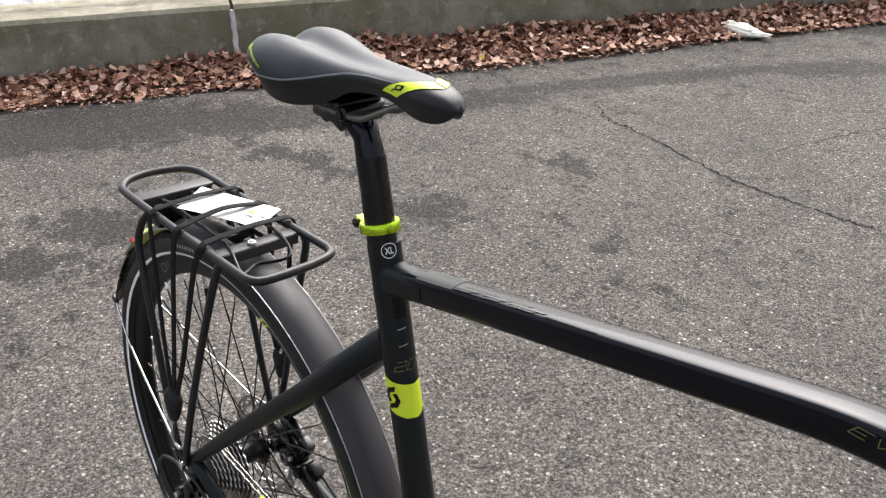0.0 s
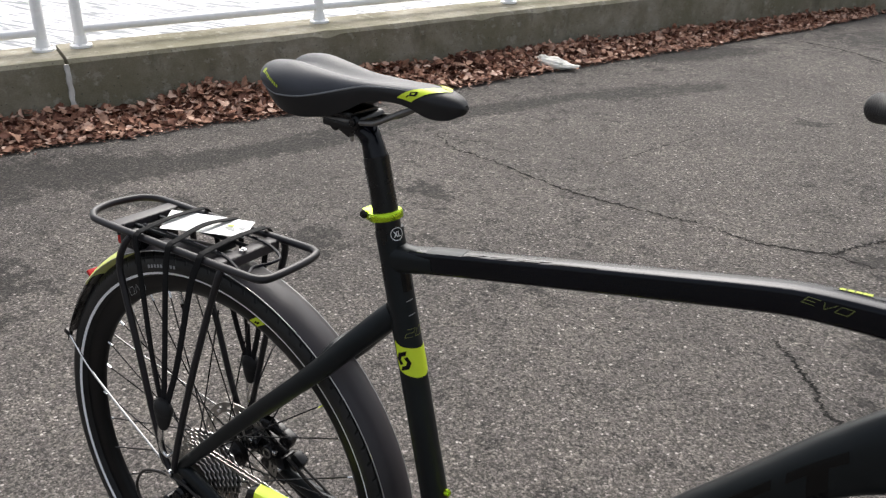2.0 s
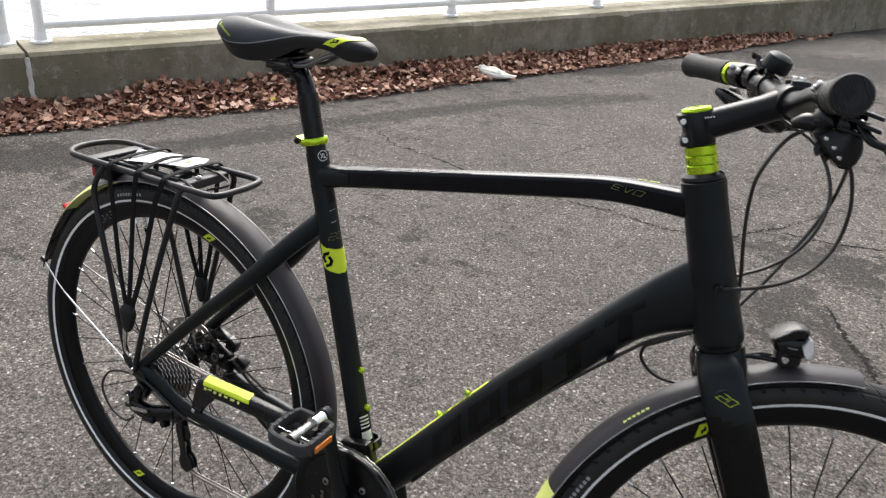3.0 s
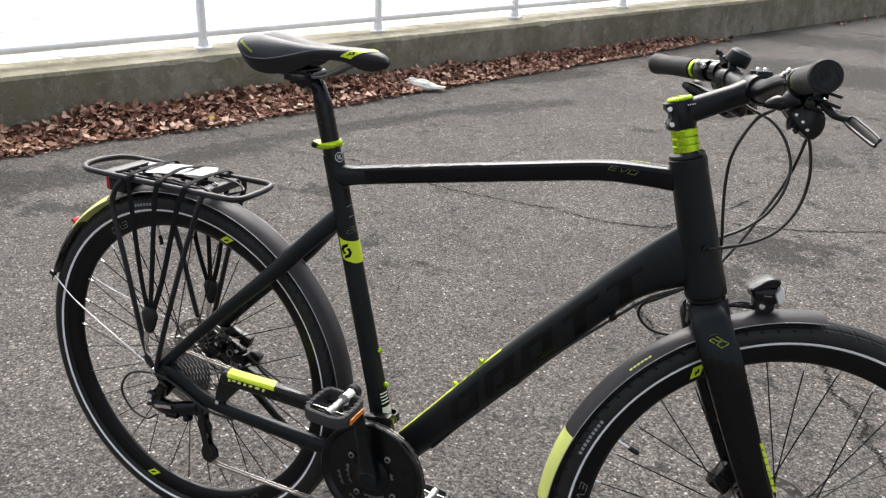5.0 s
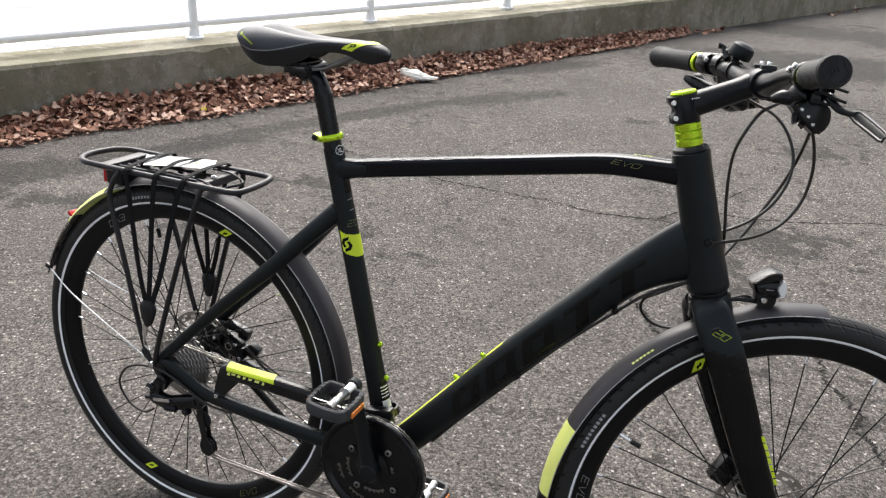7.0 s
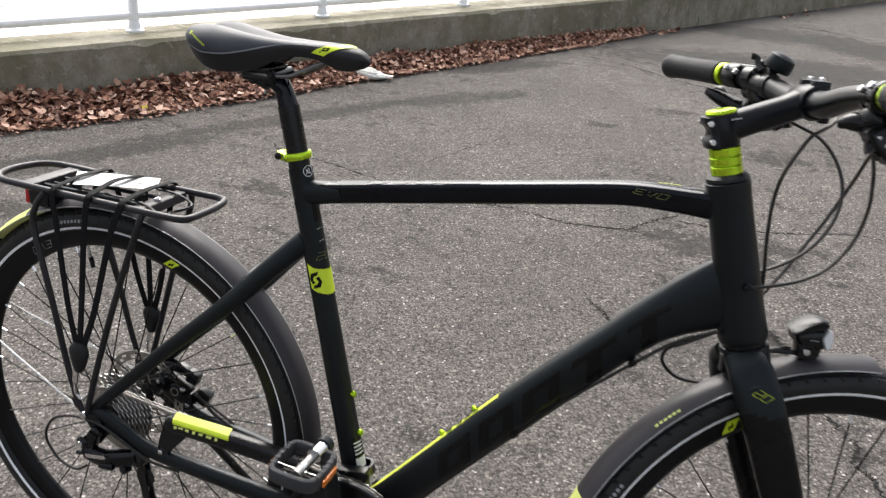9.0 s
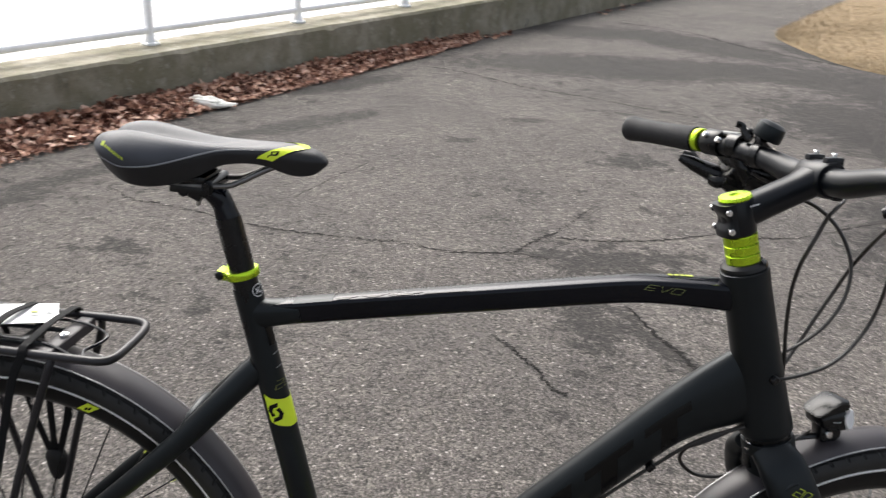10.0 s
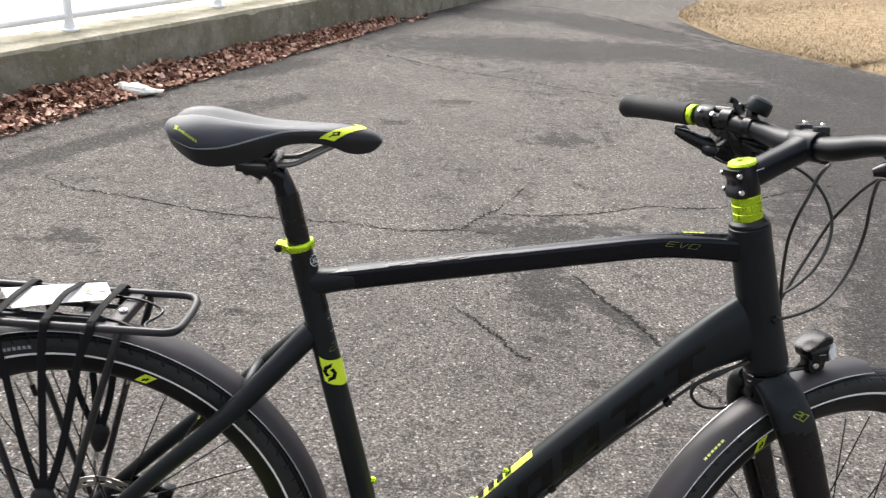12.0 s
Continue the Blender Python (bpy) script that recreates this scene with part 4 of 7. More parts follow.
def top_tube():
    line = [(0.330, 0.4435), (0.42, 0.4607), (0.52, 0.4790), (0.62, 0.4971), (0.70, 0.5116), (0.750, 0.5206), (0.785, 0.5262), (0.815, 0.5290), (0.855, 0.5302), (0.905, 0.5305)]
    pts = bez([(x, 0.0006, z) for x, z in line], 5)
    n = len(pts)
    X, Z = [p.x for p in pts], [p.z for p in pts]
    W = [float(np.interp(x, [0.33, 0.38, 0.45, 0.78, 0.86, 0.905], [0.0150, 0.0148, 0.0146, 0.0152, 0.0168, 0.0185])) for x in X]
    H = [float(np.interp(x, [0.33, 0.38, 0.45, 0.78, 0.86, 0.905], [0.0160, 0.0158, 0.0155, 0.0155, 0.0165, 0.0180])) for x in X]
    # flat, slightly crowned top with tight upper corners, flanks that round in below
    half = [(0.0, 1.0), (0.30, 0.99), (0.60, 0.95), (0.80, 0.90), (0.90, 0.84), (0.96, 0.75), (1.0, 0.60), (1.0, 0.20), (0.98, -0.30), (0.90, -0.62), (0.74, -0.84), (0.50, -0.96), (0.25, -1.0), (0.0, -1.0)]
    outline = half + [(-u, v) for u, v in half[-2:0:-1]]
    bm = bmesh.new()
    rings = []
    for i, p in enumerate(pts):
        t = (pts[min(i + 1, n - 1)] - pts[max(i - 1, 0)]).normalized()
        up = Vector((-t.z, 0, t.x))
        rings.append([bm.verts.new(p + Vector((0, -u * W[i], 0)) + up * (v * H[i])) for u, v in outline])
    m = len(outline)
    for p, q in zip(rings, rings[1:]):
        for k in range(m):
            bm.faces.new((p[k], q[k], q[(k + 1) % m], p[(k + 1) % m]))
    bm.faces.new(rings[0])
    bm.faces.new(rings[-1][::-1])
    tube = part("top_tube", bm, LACQUER, bike, smooth=50)

    def on_top(x, u, off=0.0006):
        """A point of the upper face at x and share u of the half width, right negative."""
        w, h, z = (float(np.interp(x, X, q)) for q in (W, H, Z))
        v = float(np.interp(abs(u), [0.0, 0.30, 0.60, 0.80, 0.90], [1.0, 0.99, 0.95, 0.90, 0.84]))
        return Vector((x - 0.18 * h * v, 0.0006 + u * w, z + 0.984 * h * v + off))

    def patch(name, x0, x1, u0, u1, mat, label, off=0.0006, slant=0.0, nx=8, nu=6):
        bm = bmesh.new()
        g = [[bm.verts.new(on_top(x0 + (x1 - x0) * i / nx + slant * k / nu, u0 + (u1 - u0) * k / nu, off)) for k in range(nu + 1)] for i in range(nx + 1)]
        for p, q in zip(g, g[1:]):
            for k in range(nu):
                bm.faces.new((p[k], q[k], q[k + 1], p[k + 1]))
        part(name, bm, mat, tube, label)
    bm = bmesh.new()
    loft(bm, bez([(0.330, -0.001, 0.4455), (0.342, -0.001, 0.4468), (0.356, -0.001, 0.4490), (0.374, -0.001, 0.4522), (0.395, -0.001, 0.4560)], 5), [0.0175, 0.0168, 0.0160, 0.0153, 0.0140], [0.0215, 0.0190, 0.0170, 0.0158, 0.0140], seg=36, power=2.6)
    part("tube_joint", bm, MATTE, tube, "smoothed matte weld joint")
    # matt length behind the glossy top decal, and its dark and pale letter blocks
    patch("matt_panel", 0.388, 0.438, -0.88, 0.88, MATTE, "matt upper face by the joint", 0.0004)
    for x0, x1, u0, u1 in ((0.441, 0.458, -0.80, -0.62), (0.446, 0.462, -0.30, -0.14), (0.470, 0.486, -0.34, -0.18), (0.478, 0.494, -0.76, -0.60), (0.502, 0.526, -0.40, -0.20), (0.508, 0.534, -0.80, -0.66), (0.548, 0.600, -0.84, -0.72)):
        patch("decal_block", x0, x1, u0, u1, DECAL, "black decal block", 0.0008, 0.004, 2, 2)
    for x0, x1, u0, u1 in ((0.440, 0.466, -0.58, -0.36), (0.472, 0.500, -0.56, -0.38), (0.505, 0.545, -0.62, -0.44)):
        patch("decal_block", x0, x1, u0, u1, SILVER_DECAL, "pale gloss decal block", 0.0008, 0.004, 2, 2)
    # word on the right flank
    bm = stroke_letters("EVO", 0.0068, 0.040, 0.75, 0.00045)
    for v in bm.verts:
        x = 0.8225 + v.co.x
        z = 0.5350 + v.co.y - 0.05 * v.co.x
        v.co = Vector((x, 0.0006 - float(np.interp(x, X, W)) - 0.0005, z))
    part("lettering", bm, DULL_INK, tube, "thin outlined olive letters")
    bm = bmesh.new()
    for x0, x1 in ((0.829, 0.8345), (0.836, 0.8415), (0.843, 0.848), (0.849, 0.857)):
        a = [bm.verts.new(on_top(x, u, 0.0007)) for x in (x0, x1) for u in (0.20, 0.62)]
        bm.faces.new((a[0], a[1], a[3], a[2]))
    part("print_bar", bm, YELLOW_INK, tube, "small neon yellow print")


def down_tube():
    raw = [(0.462, -0.070, 0.025, 0.028), (0.502, -0.027, 0.025, 0.0290), (0.585, 0.069, 0.0245, 0.0300), (0.667, 0.165, 0.0240, 0.0305),
           (0.735, 0.2405, 0.0240, 0.0300), (0.777, 0.286, 0.0240, 0.0295), (0.817, 0.3295, 0.0240, 0.0292), (0.847, 0.3605, 0.0238, 0.0305), (0.8755, 0.3840, 0.0235, 0.0350), (0.906, 0.4050, 0.0230, 0.0415), (0.945, 0.4300, 0.021, 0.048)]
    pts = bez([(x, 0, z) for x, z, *_ in raw], 6)
    wid, hgt = [r[2] for r in raw], [r[3] for r in raw]
    bm = bmesh.new()
    loft(bm, pts, wid, hgt, seg=40, power=2.2)
    tube = part("down_tube", bm, MATTE, bike)
    n = len(pts)
    W, H, X, Z = spread(wid, n), spread(hgt, n), [p.x for p in pts], [p.z for p in pts]

    def flank(x, v, off=0.0006):
        """A point of the right flank at x, v of the half height above the middle line."""
        w, h, z = (float(np.interp(x, X, q)) for q in (W, H, Z))
        y = w * (1 - abs(v) ** 2.2) ** (1 / 2.2) + off
        dx, dz = -0.70 * h * v, 0.714 * h * v
        return Vector((x + dx, -y, z + dz))
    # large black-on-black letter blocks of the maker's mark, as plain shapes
    frame_block = [(0.0, 1.0, -0.72, -0.40), (0.0, 0.30, -0.40, 0.22), (0.70, 1.0, -0.40, 0.22), (0.0, 1.0, 0.22, 0.52)]
    bar_block = [(0.0, 1.0, 0.24, 0.52), (0.34, 0.68, -0.74, 0.24)]
    for x0, x1, cells in ((0.583, 0.628, frame_block), (0.640, 0.686, frame_block), (0.698, 0.745, frame_block), (0.760, 0.812, bar_block), (0.824, 0.874, bar_block)):
        bm = bmesh.new()
        for u0, u1, v0, v1 in cells:
            g = [[bm.verts.new(flank(x0 + (x1 - x0) * u + 0.016 * v, v)) for v in np.linspace(v0, v1, 6)] for u in np.linspace(u0, u1, 6)]
            for p, q in zip(g, g[1:]):
                for k in range(5):
                    bm.faces.new((p[k], q[k], q[k + 1], p[k + 1]))
        part("decal_block", bm, DECAL, tube, "gloss black decal block")
    # neon strip along the upper face
    bm = bmesh.new()
    g = []
    for i in range(22):
        x = 0.486 + (0.680 - 0.486) * i / 21
        w, h, z = (float(np.interp(x, X, q)) for q in (W, H, Z))
        up = Vector((-0.76, 0, 0.65))
        g.append([bm.verts.new(Vector((x, y, z)) + up * ((h + 0.0007) * (1 - (abs(y) / w) ** 2.2) ** (1 / 2.2))) for y in (-0.0085, -0.004, 0.0, 0.009, 0.0165)])
    for p, q in zip(g, g[1:]):
        for k in range(4):
            bm.faces.new((p[k], q[k], q[k + 1], p[k + 1]))
    part("colour_strip", bm, SHEEN_NEON, tube, "neon yellow strip along the upper face")
    bm = bmesh.new()
    for x0 in (0.608, 0.622, 0.634, 0.645):
        a = []
        for x, y in ((x0, -0.007), (x0 + 0.008, -0.007), (x0 + 0.008, 0.010), (x0, 0.010)):
            w, h, z = (float(np.interp(x, X, q)) for q in (W, H, Z))
            a.append(bm.verts.new(Vector((x, y, z)) + Vector((-0.76, 0, 0.65)) * (h + 0.0010)))
        bm.faces.new(a)
    part("print_bar", bm, DECAL, tube, "black print bars on the yellow strip")
    for x in (0.602, 0.648):
        w, h, z = (float(np.interp(x, X, q)) for q in (W, H, Z))
        bm = bmesh.new()
        up = Vector((-0.76, 0, 0.65))
        m = along(Vector((x, 0, z)) + up * (h + 0.003), up)
        disc(bm, 0.0046, 0.003, m, 12)
        disc(bm, 0.0030, 0.0014, m @ Matrix.Translation((0, 0.004, 0)), 8)
        part("bottle_bolt", bm, LIME, tube, "lime bottle cage bolt")


def head_tube():
    top, low = HEAD_LO + HEAD_AXIS * 0.222, HEAD_LO - HEAD_AXIS * 0.004
    bm = bmesh.new()
    lathe(bm, [(0.0, 0.018), (0.0295, 0.018), (0.0308, 0.020), (0.0308, 0.026), (0.0292, 0.06), (0.0278, 0.12), (0.0266, 0.205), (0.0270, 0.212), (0.0270, 0.224), (0.024, 0.226), (0.0, 0.226)],
          along(low, HEAD_AXIS, (0, 1, 0)), 36, closed=False)
    tube = part("head_tube", bm, MATTE, bike)
    bm = bmesh.new()
    lathe(bm, [(0.022, 0.0), (0.0258, 0.0), (0.0250, 0.004), (0.0205, 0.0075), (0.018, 0.0075)], along(top + HEAD_AXIS * 0.0005, HEAD_AXIS, (0, 1, 0)), 32)
    part("bearing_cap", bm, PLASTIC, tube, "black headset bearing cap")
    bm = bmesh.new()
    lathe(bm, [(0.022, -0.006), (0.0275, -0.006), (0.0280, -0.001), (0.022, -0.001)], along(low + HEAD_AXIS * 0.018, HEAD_AXIS, (0, 1, 0)), 32)
    part("bearing_ring", bm, PLASTIC, tube, "black lower headset ring")
    # cable port on the right side
    bm = bmesh.new()
    disc(bm, 0.0055, 0.004, along((0.955, -0.027, 0.443), (0.5, -0.86, 0)), 12)
    part("cable_port", bm, PLASTIC, tube, "black cable port")


def rear_triangle():
    for side in (-1, 1):
        s = side
        bm = bmesh.new()
        pts = bez([(-0.022, 0.067 * s, 0.014), (0.05, 0.062 * s, 0.086), (0.125, 0.056 * s, 0.160), (0.19, 0.050 * s, 0.221), (0.243, 0.041 * s, 0.272), (0.285, 0.028 * s, 0.317), (0.318, 0.012 * s, 0.352), (0.338, 0.004 * s, 0.372)], 5)
        loft(bm, pts, [0.0095, 0.0100, 0.0105, 0.0115, 0.0125, 0.013, 0.0135, 0.014], [0.0095, 0.0105, 0.012, 0.013, 0.0145, 0.0155, 0.0165, 0.017], seg=18)
        part("seatstay", bm, MATTE, bike)
        bm = bmesh.new()
        pts = bez([(-0.018, 0.068 * s, 0.016), (0.010, 0.070 * s, 0.014), (0.040, 0.069 * s, -0.003), (0.075, 0.066 * s, -0.023), (0.13, 0.062 * s, -0.036), (0.235, 0.057 * s, -0.048), (0.33, 0.048 * s, -0.061), (0.39, 0.040 * s, -0.067), (0.450, 0.026 * s, -0.072)], 5)
        loft(bm, pts, [0.008, 0.0085, 0.009, 0.010, 0.011, 0.012, 0.012, 0.013, 0.015], [0.010, 0.013, 0.0145, 0.0140, 0.0135, 0.0145, 0.016, 0.018, 0.020], seg=18, power=2.4)
        part("chainstay", bm, MATTE, bike)
        bm = bmesh.new()
        out = [(-0.036, 0.016), (-0.026, 0.028), (-0.006, 0.026), (0.022, 0.004), (0.028, -0.014), (0.012, -0.020), (-0.004, -0.044), (-0.018, -0.046), (-0.020, -0.018), (-0.034, -0.002)] if s < 0 else \
              [(-0.036, 0.016), (-0.026, 0.028), (-0.006, 0.026), (0.03, 0.03), (0.05, 0.0), (0.045, -0.022), (0.012, -0.018), (-0.020, -0.018), (-0.034, -0.002)]
        plate(bm, out, 0.0035, Matrix.Translation((0, 0.0685 * s, 0)))
        bmesh.ops.bevel(bm, geom=bm.edges[:], offset=0.0012, segments=1, affect="EDGES")
        part("dropout", bm, MATTE, bike)
        bm = bmesh.new()
        disc(bm, 0.008, 0.005, Matrix.Translation((0.0, 0.075 * s, 0.0)), 16)
        part("axle_nut", bm, PLASTIC, bike)
    # bridge between the stays
    bm = bmesh.new()
    loft(bm, bez([(0.250, -0.042, 0.286), (0.256, -0.026, 0.302), (0.258, 0, 0.307), (0.256, 0.026, 0.302), (0.250, 0.042, 0.286)], 5), 0.0085, seg=14, side=(1, 0, 0))
    part("stay_bridge", bm, MATTE, bike)
    bm = bmesh.new()
    lathe(bm, [(0.0, -0.037), (0.021, -0.037), (0.0225, -0.034), (0.0225, 0.034), (0.021, 0.037), (0.0, 0.037)], Matrix.Translation(BB), 28, closed=False)
    part("bottom_bracket", bm, MATTE, bike)


seat_tube(); top_tube(); down_tube(); head_tube(); rear_triangle()


# ---- seat post and saddle
def seatpost():
    bm = bmesh.new()
    loft(bm, bez([(0.337, 0, 0.42), (0.3245, 0, 0.482), (0.3038, 0, 0.569)], 6), 0.0157, seg=28)
    post = part("seatpost", bm, PLASTIC, bike, "black alloy seatpost")
    post.location = (0, -0.003, 0)
    bm = bmesh.new()
    loft(bm, bez([(0.3048, 0, 0.564), (0.3020, 0, 0.574), (0.2980, 0, 0.585), (0.290, 0, 0.597), (0.274, 0, 0.605)], 5), [0.0154, 0.0148, 0.0140, 0.0165, 0.0190], [0.0154, 0.0140, 0.0130, 0.0135, 0.0105], seg=20)
    part("post_head", bm, GLOSS, post, "forged black post head")
    bm = bmesh.new()
    box(bm, (0.050, 0.052, 0.010), pose(0.268, 0, 0.6055, 0, 2, 0), 0.003)
    box(bm, (0.040, 0.054, 0.009), pose(0.268, 0, 0.6185, 0, 2, 0), 0.003)
    disc(bm, 0.0080, 0.027, pose(0.290, 0, 0.6120), 16)
    disc(bm, 0.0068, 0.022, pose(0.257, 0, 0.6020), 14)
    box(bm, (0.018, 0.030, 0.018), pose(0.270, 0, 0.5995, 0, 25, 0), 0.003)
    clamp = part("rail_clamp", bm, PLASTIC, post, "black rail clamp")
    for x, y, z in ((0.290, -0.0280, 0.6120), (0.290, 0.0280, 0.6120)):
        bm = bmesh.new()
        disc(bm, 0.0045, 0.0015, Matrix.Translation((x, y, z)), 12)
        part("bolt", bm, PLASTIC, clamp, "black clamp bolt")
    bm = bmesh.new()
    disc(bm, 0.0030, 0.016, along((0.268, 0, 0.596), (0.06, 0, 1)), 10)
    part("bolt", bm, STEEL, clamp, "steel clamp bolt")


def saddle():
    xs = [0.156, 0.160, 0.168, 0.182, 0.204, 0.232, 0.262, 0.284, 0.305, 0.325, 0.345, 0.362, 0.380, 0.395, 0.410, 0.420, 0.4265]
    hw = [0.012, 0.036, 0.054, 0.0655, 0.0690, 0.0620, 0.0480, 0.0395, 0.0335, 0.0295, 0.0270, 0.0258, 0.0250, 0.0240, 0.0195, 0.0130, 0.005]
    tz = [0.653, 0.661, 0.6665, 0.670, 0.6715, 0.668, 0.6650, 0.6635, 0.6630, 0.6630, 0.6630, 0.6635, 0.6635, 0.6625, 0.6590, 0.6540, 0.647]
    bz = [0.648, 0.643, 0.635, 0.626, 0.6145, 0.611, 0.6150, 0.6240, 0.6360, 0.6405, 0.6415, 0.6390, 0.6325, 0.6300, 0.6318, 0.6370, 0.644]

    fx = [v.x for v in bez([(x, 0, 0) for x in xs], 6)]
    hw, tz, bz = ([v.z for v in bez([(x, 0, q) for x, q in zip(xs, qs)], 6)] for qs in (hw, tz, bz))
    ends, xs = xs, fx

    def at(x, p, off=0.0):
        """A point of the shell at x and turn p: -1 right hem, 0 middle of the top, 1 left hem."""
        h, t, b = (float(np.interp(x, xs, q)) for q in (hw, tz, bz))
        a = p * math.pi / 2
        k = 0.62
        y = h * math.copysign(abs(math.sin(a)) ** 0.92, a)
        drop = 1 - abs(math.cos(a)) ** k
        z = t - (t - b) * (abs(p) ** 3.1 * 0.62 + drop * 0.38)
        if abs(p) > 0.70:
            y *= 1 - (abs(p) - 0.70) ** 1.5 * float(np.interp(x, [0.156, 0.24, 0.34, 0.42], [1.9, 1.5, 0.9, 2.6]))
        groove = -0.0022 * math.exp(-((abs(y) - 0.034) / 0.016) ** 2) + 0.0125 * math.exp(-(y / 0.0145) ** 2) * float(np.interp(x, [0.156, 0.165, 0.25, 0.36], [0.45, 1, 0.75, 0]))
        c = Vector((x, y, z - groove))
        if off:
            c += (Vector((x, 0, (t + b) / 2 - 0.01)) - c).normalized() * -off
        return c
    bm = bmesh.new()
    X = np.interp(np.linspace(0, 1, 81), np.linspace(0, 1, len(ends)), ends)
    P = np.linspace(-1, 1, 49)
    g = [[bm.verts.new(at(x, p)) for p in P] for x in X]
    for i in range(len(X) - 1):
        for k in range(48):
            f = bm.faces.new((g[i][k], g[i + 1][k], g[i + 1][k + 1], g[i][k + 1]))
            pm, xm = abs(P[k] + P[k + 1]) / 2, X[i]
            split = float(np.interp(xm, [0.156, 0.20, 0.24, 0.28, 0.32, 0.362, 0.38, 0.40], [0.86, 0.86, 0.80, 0.72, 0.66, 0.60, 0.40, 0.0]))
            f.material_index = 1 if pm > split else 0
    # underside, drawn in
    hem0, hem1 = [r[0] for r in g], [r[-1] for r in g]
    inner0 = [bm.verts.new(v.co + Vector((0, 0.004, 0.006))) for v in hem0]
    inner1 = [bm.verts.new(v.co + Vector((0, -0.004, 0.006))) for v in hem1]
    for i in range(len(X) - 1):
        bm.faces.new((hem0[i], inner0[i], inner0[i + 1], hem0[i + 1])).material_index = 1
        bm.faces.new((hem1[i], hem1[i + 1], inner1[i + 1], inner1[i])).material_index = 1
        bm.faces.new((inner0[i], inner1[i], inner1[i + 1], inner0[i + 1])).material_index = 1
    for i in (0, -1):
        bm.faces.new(g[i]).material_index = 1
    for _ in range(3):
        bmesh.ops.smooth_vert(bm, verts=[v for r in g[1:-1] for v in r[1:-1]], factor=0.5, use_axis_x=True, use_axis_y=True, use_axis_z=True)
    shell = part("saddle", bm, [SADDLE, SADDLE_SIDE], bike, "black saddle with grey cover", smooth=60)
    shell.location = (0, -0.003, 0)
    # neon flash across the nose: drawn forward from the flank over the top
    for s in (-1, 1):
        bm = bmesh.new()
        g = []
        for i in range(13):
            p = 0.02 + (0.88 - 0.02) * i / 12
            a = float(np.interp(p, [0.02, 0.3, 0.5, 0.88], [0.393, 0.382, 0.369, 0.350]))
            b = float(np.interp(p, [0.02, 0.3, 0.5, 0.88], [0.406, 0.400, 0.390, 0.368]))
            g.append([bm.verts.new(at(a + (b - a) * k / 4, s * p, 0.0009)) for k in range(5)])
        for p, q in zip(g, g[1:]):
            for k in range(4):
                bm.faces.new((p[k], q[k], q[k + 1], p[k + 1]))
        part("colour_flash", bm, NEON, shell, "neon yellow flash on the nose")
        # a square ring with a slash on the flash
        bm = bmesh.new()
        ring = [(-0.0052, 0.10), (0.0040, 0.045), (0.0058, -0.10), (-0.0034, -0.045)]
        rows = [[bm.verts.new(at(0.3705 + x * k, s * (0.66 + p * k), 0.0016)) for k in (1.0, 0.45)] for x, p in ring]
        for i in range(4):
            bm.faces.new((rows[i][0], rows[(i + 1) % 4][0], rows[(i + 1) % 4][1], rows[i][1]))
        bm.faces.new([bm.verts.new(at(0.3705 + x, s * (0.66 + p), 0.0016)) for x, p in ((-0.0085, 0.16), (-0.0068, 0.15), (-0.0048, 0.08), (-0.0068, 0.09))])
        part("emblem", bm, DECAL, shell, "black emblem on the flash")
        # pale piping between the cover and the side panel
        bm = bmesh.new()
        xs_p = np.linspace(0.176, 0.362, 40)
        split = [float(np.interp(x, [0.156, 0.20, 0.24, 0.28, 0.32, 0.362], [0.86, 0.86, 0.80, 0.72, 0.66, 0.60])) for x in xs_p]
        loft(bm, [at(x, s * p, 0.0001) for x, p in zip(xs_p, split)], [0.0004, 0.0011, 0.0012, 0.0011, 0.0004], seg=6)
        part("piping", bm, PIPING, shell, "pale grey piping")
        # word on the flank at the back, as bars
        bm = bmesh.new()
        for k in range(10):
            x0 = 0.1790 + 0.0030 * k
            p0 = 0.60 + 0.0165 * k
            w = 0.0021 if k else 0.0045
            tall = (0.045, 0.0, 0.024, 0.020, 0.026, 0.020, 0.022, 0.020, 0.024, 0.020)[k]
            if not tall:
                continue
            vs = [bm.verts.new(at(x0 + a, s * (p0 + b), 0.0009)) for a, b in ((0, -tall), (w, -tall + 0.004), (w, tall), (0, tall - 0.004))]
            bm.faces.new(vs)
        part("print_bar", bm, YELLOW_INK, shell, "yellow print bars")
    bm = bmesh.new()
    for k in range(3):
        vs = [bm.verts.new(at(0.164 + a, -0.10 + 0.075 * k + b, 0.0010)) for a, b in ((0, 0), (0.005, 0.006), (0.005, 0.055), (0, 0.05))]
        bm.faces.new(vs)
    part("print_bar", bm, YELLOW_INK, shell, "yellow print at the back")
    for s in (-1, 1):
        bm = bmesh.new()
        loft(bm, bez([(0.182, 0.034 * s, 0.636), (0.21, 0.026 * s, 0.620), (0.24, 0.022 * s, 0.6115), (0.272, 0.022 * s, 0.6110), (0.311, 0.022 * s, 0.6135), (0.328, 0.0205 * s, 0.6195), (0.352, 0.016 * s, 0.632), (0.374, 0.010 * s, 0.642)], 5), 0.0035, seg=10)
        part("rail", bm, DARK_STEEL, shell, "dark steel saddle rail")


seatpost(); saddle()


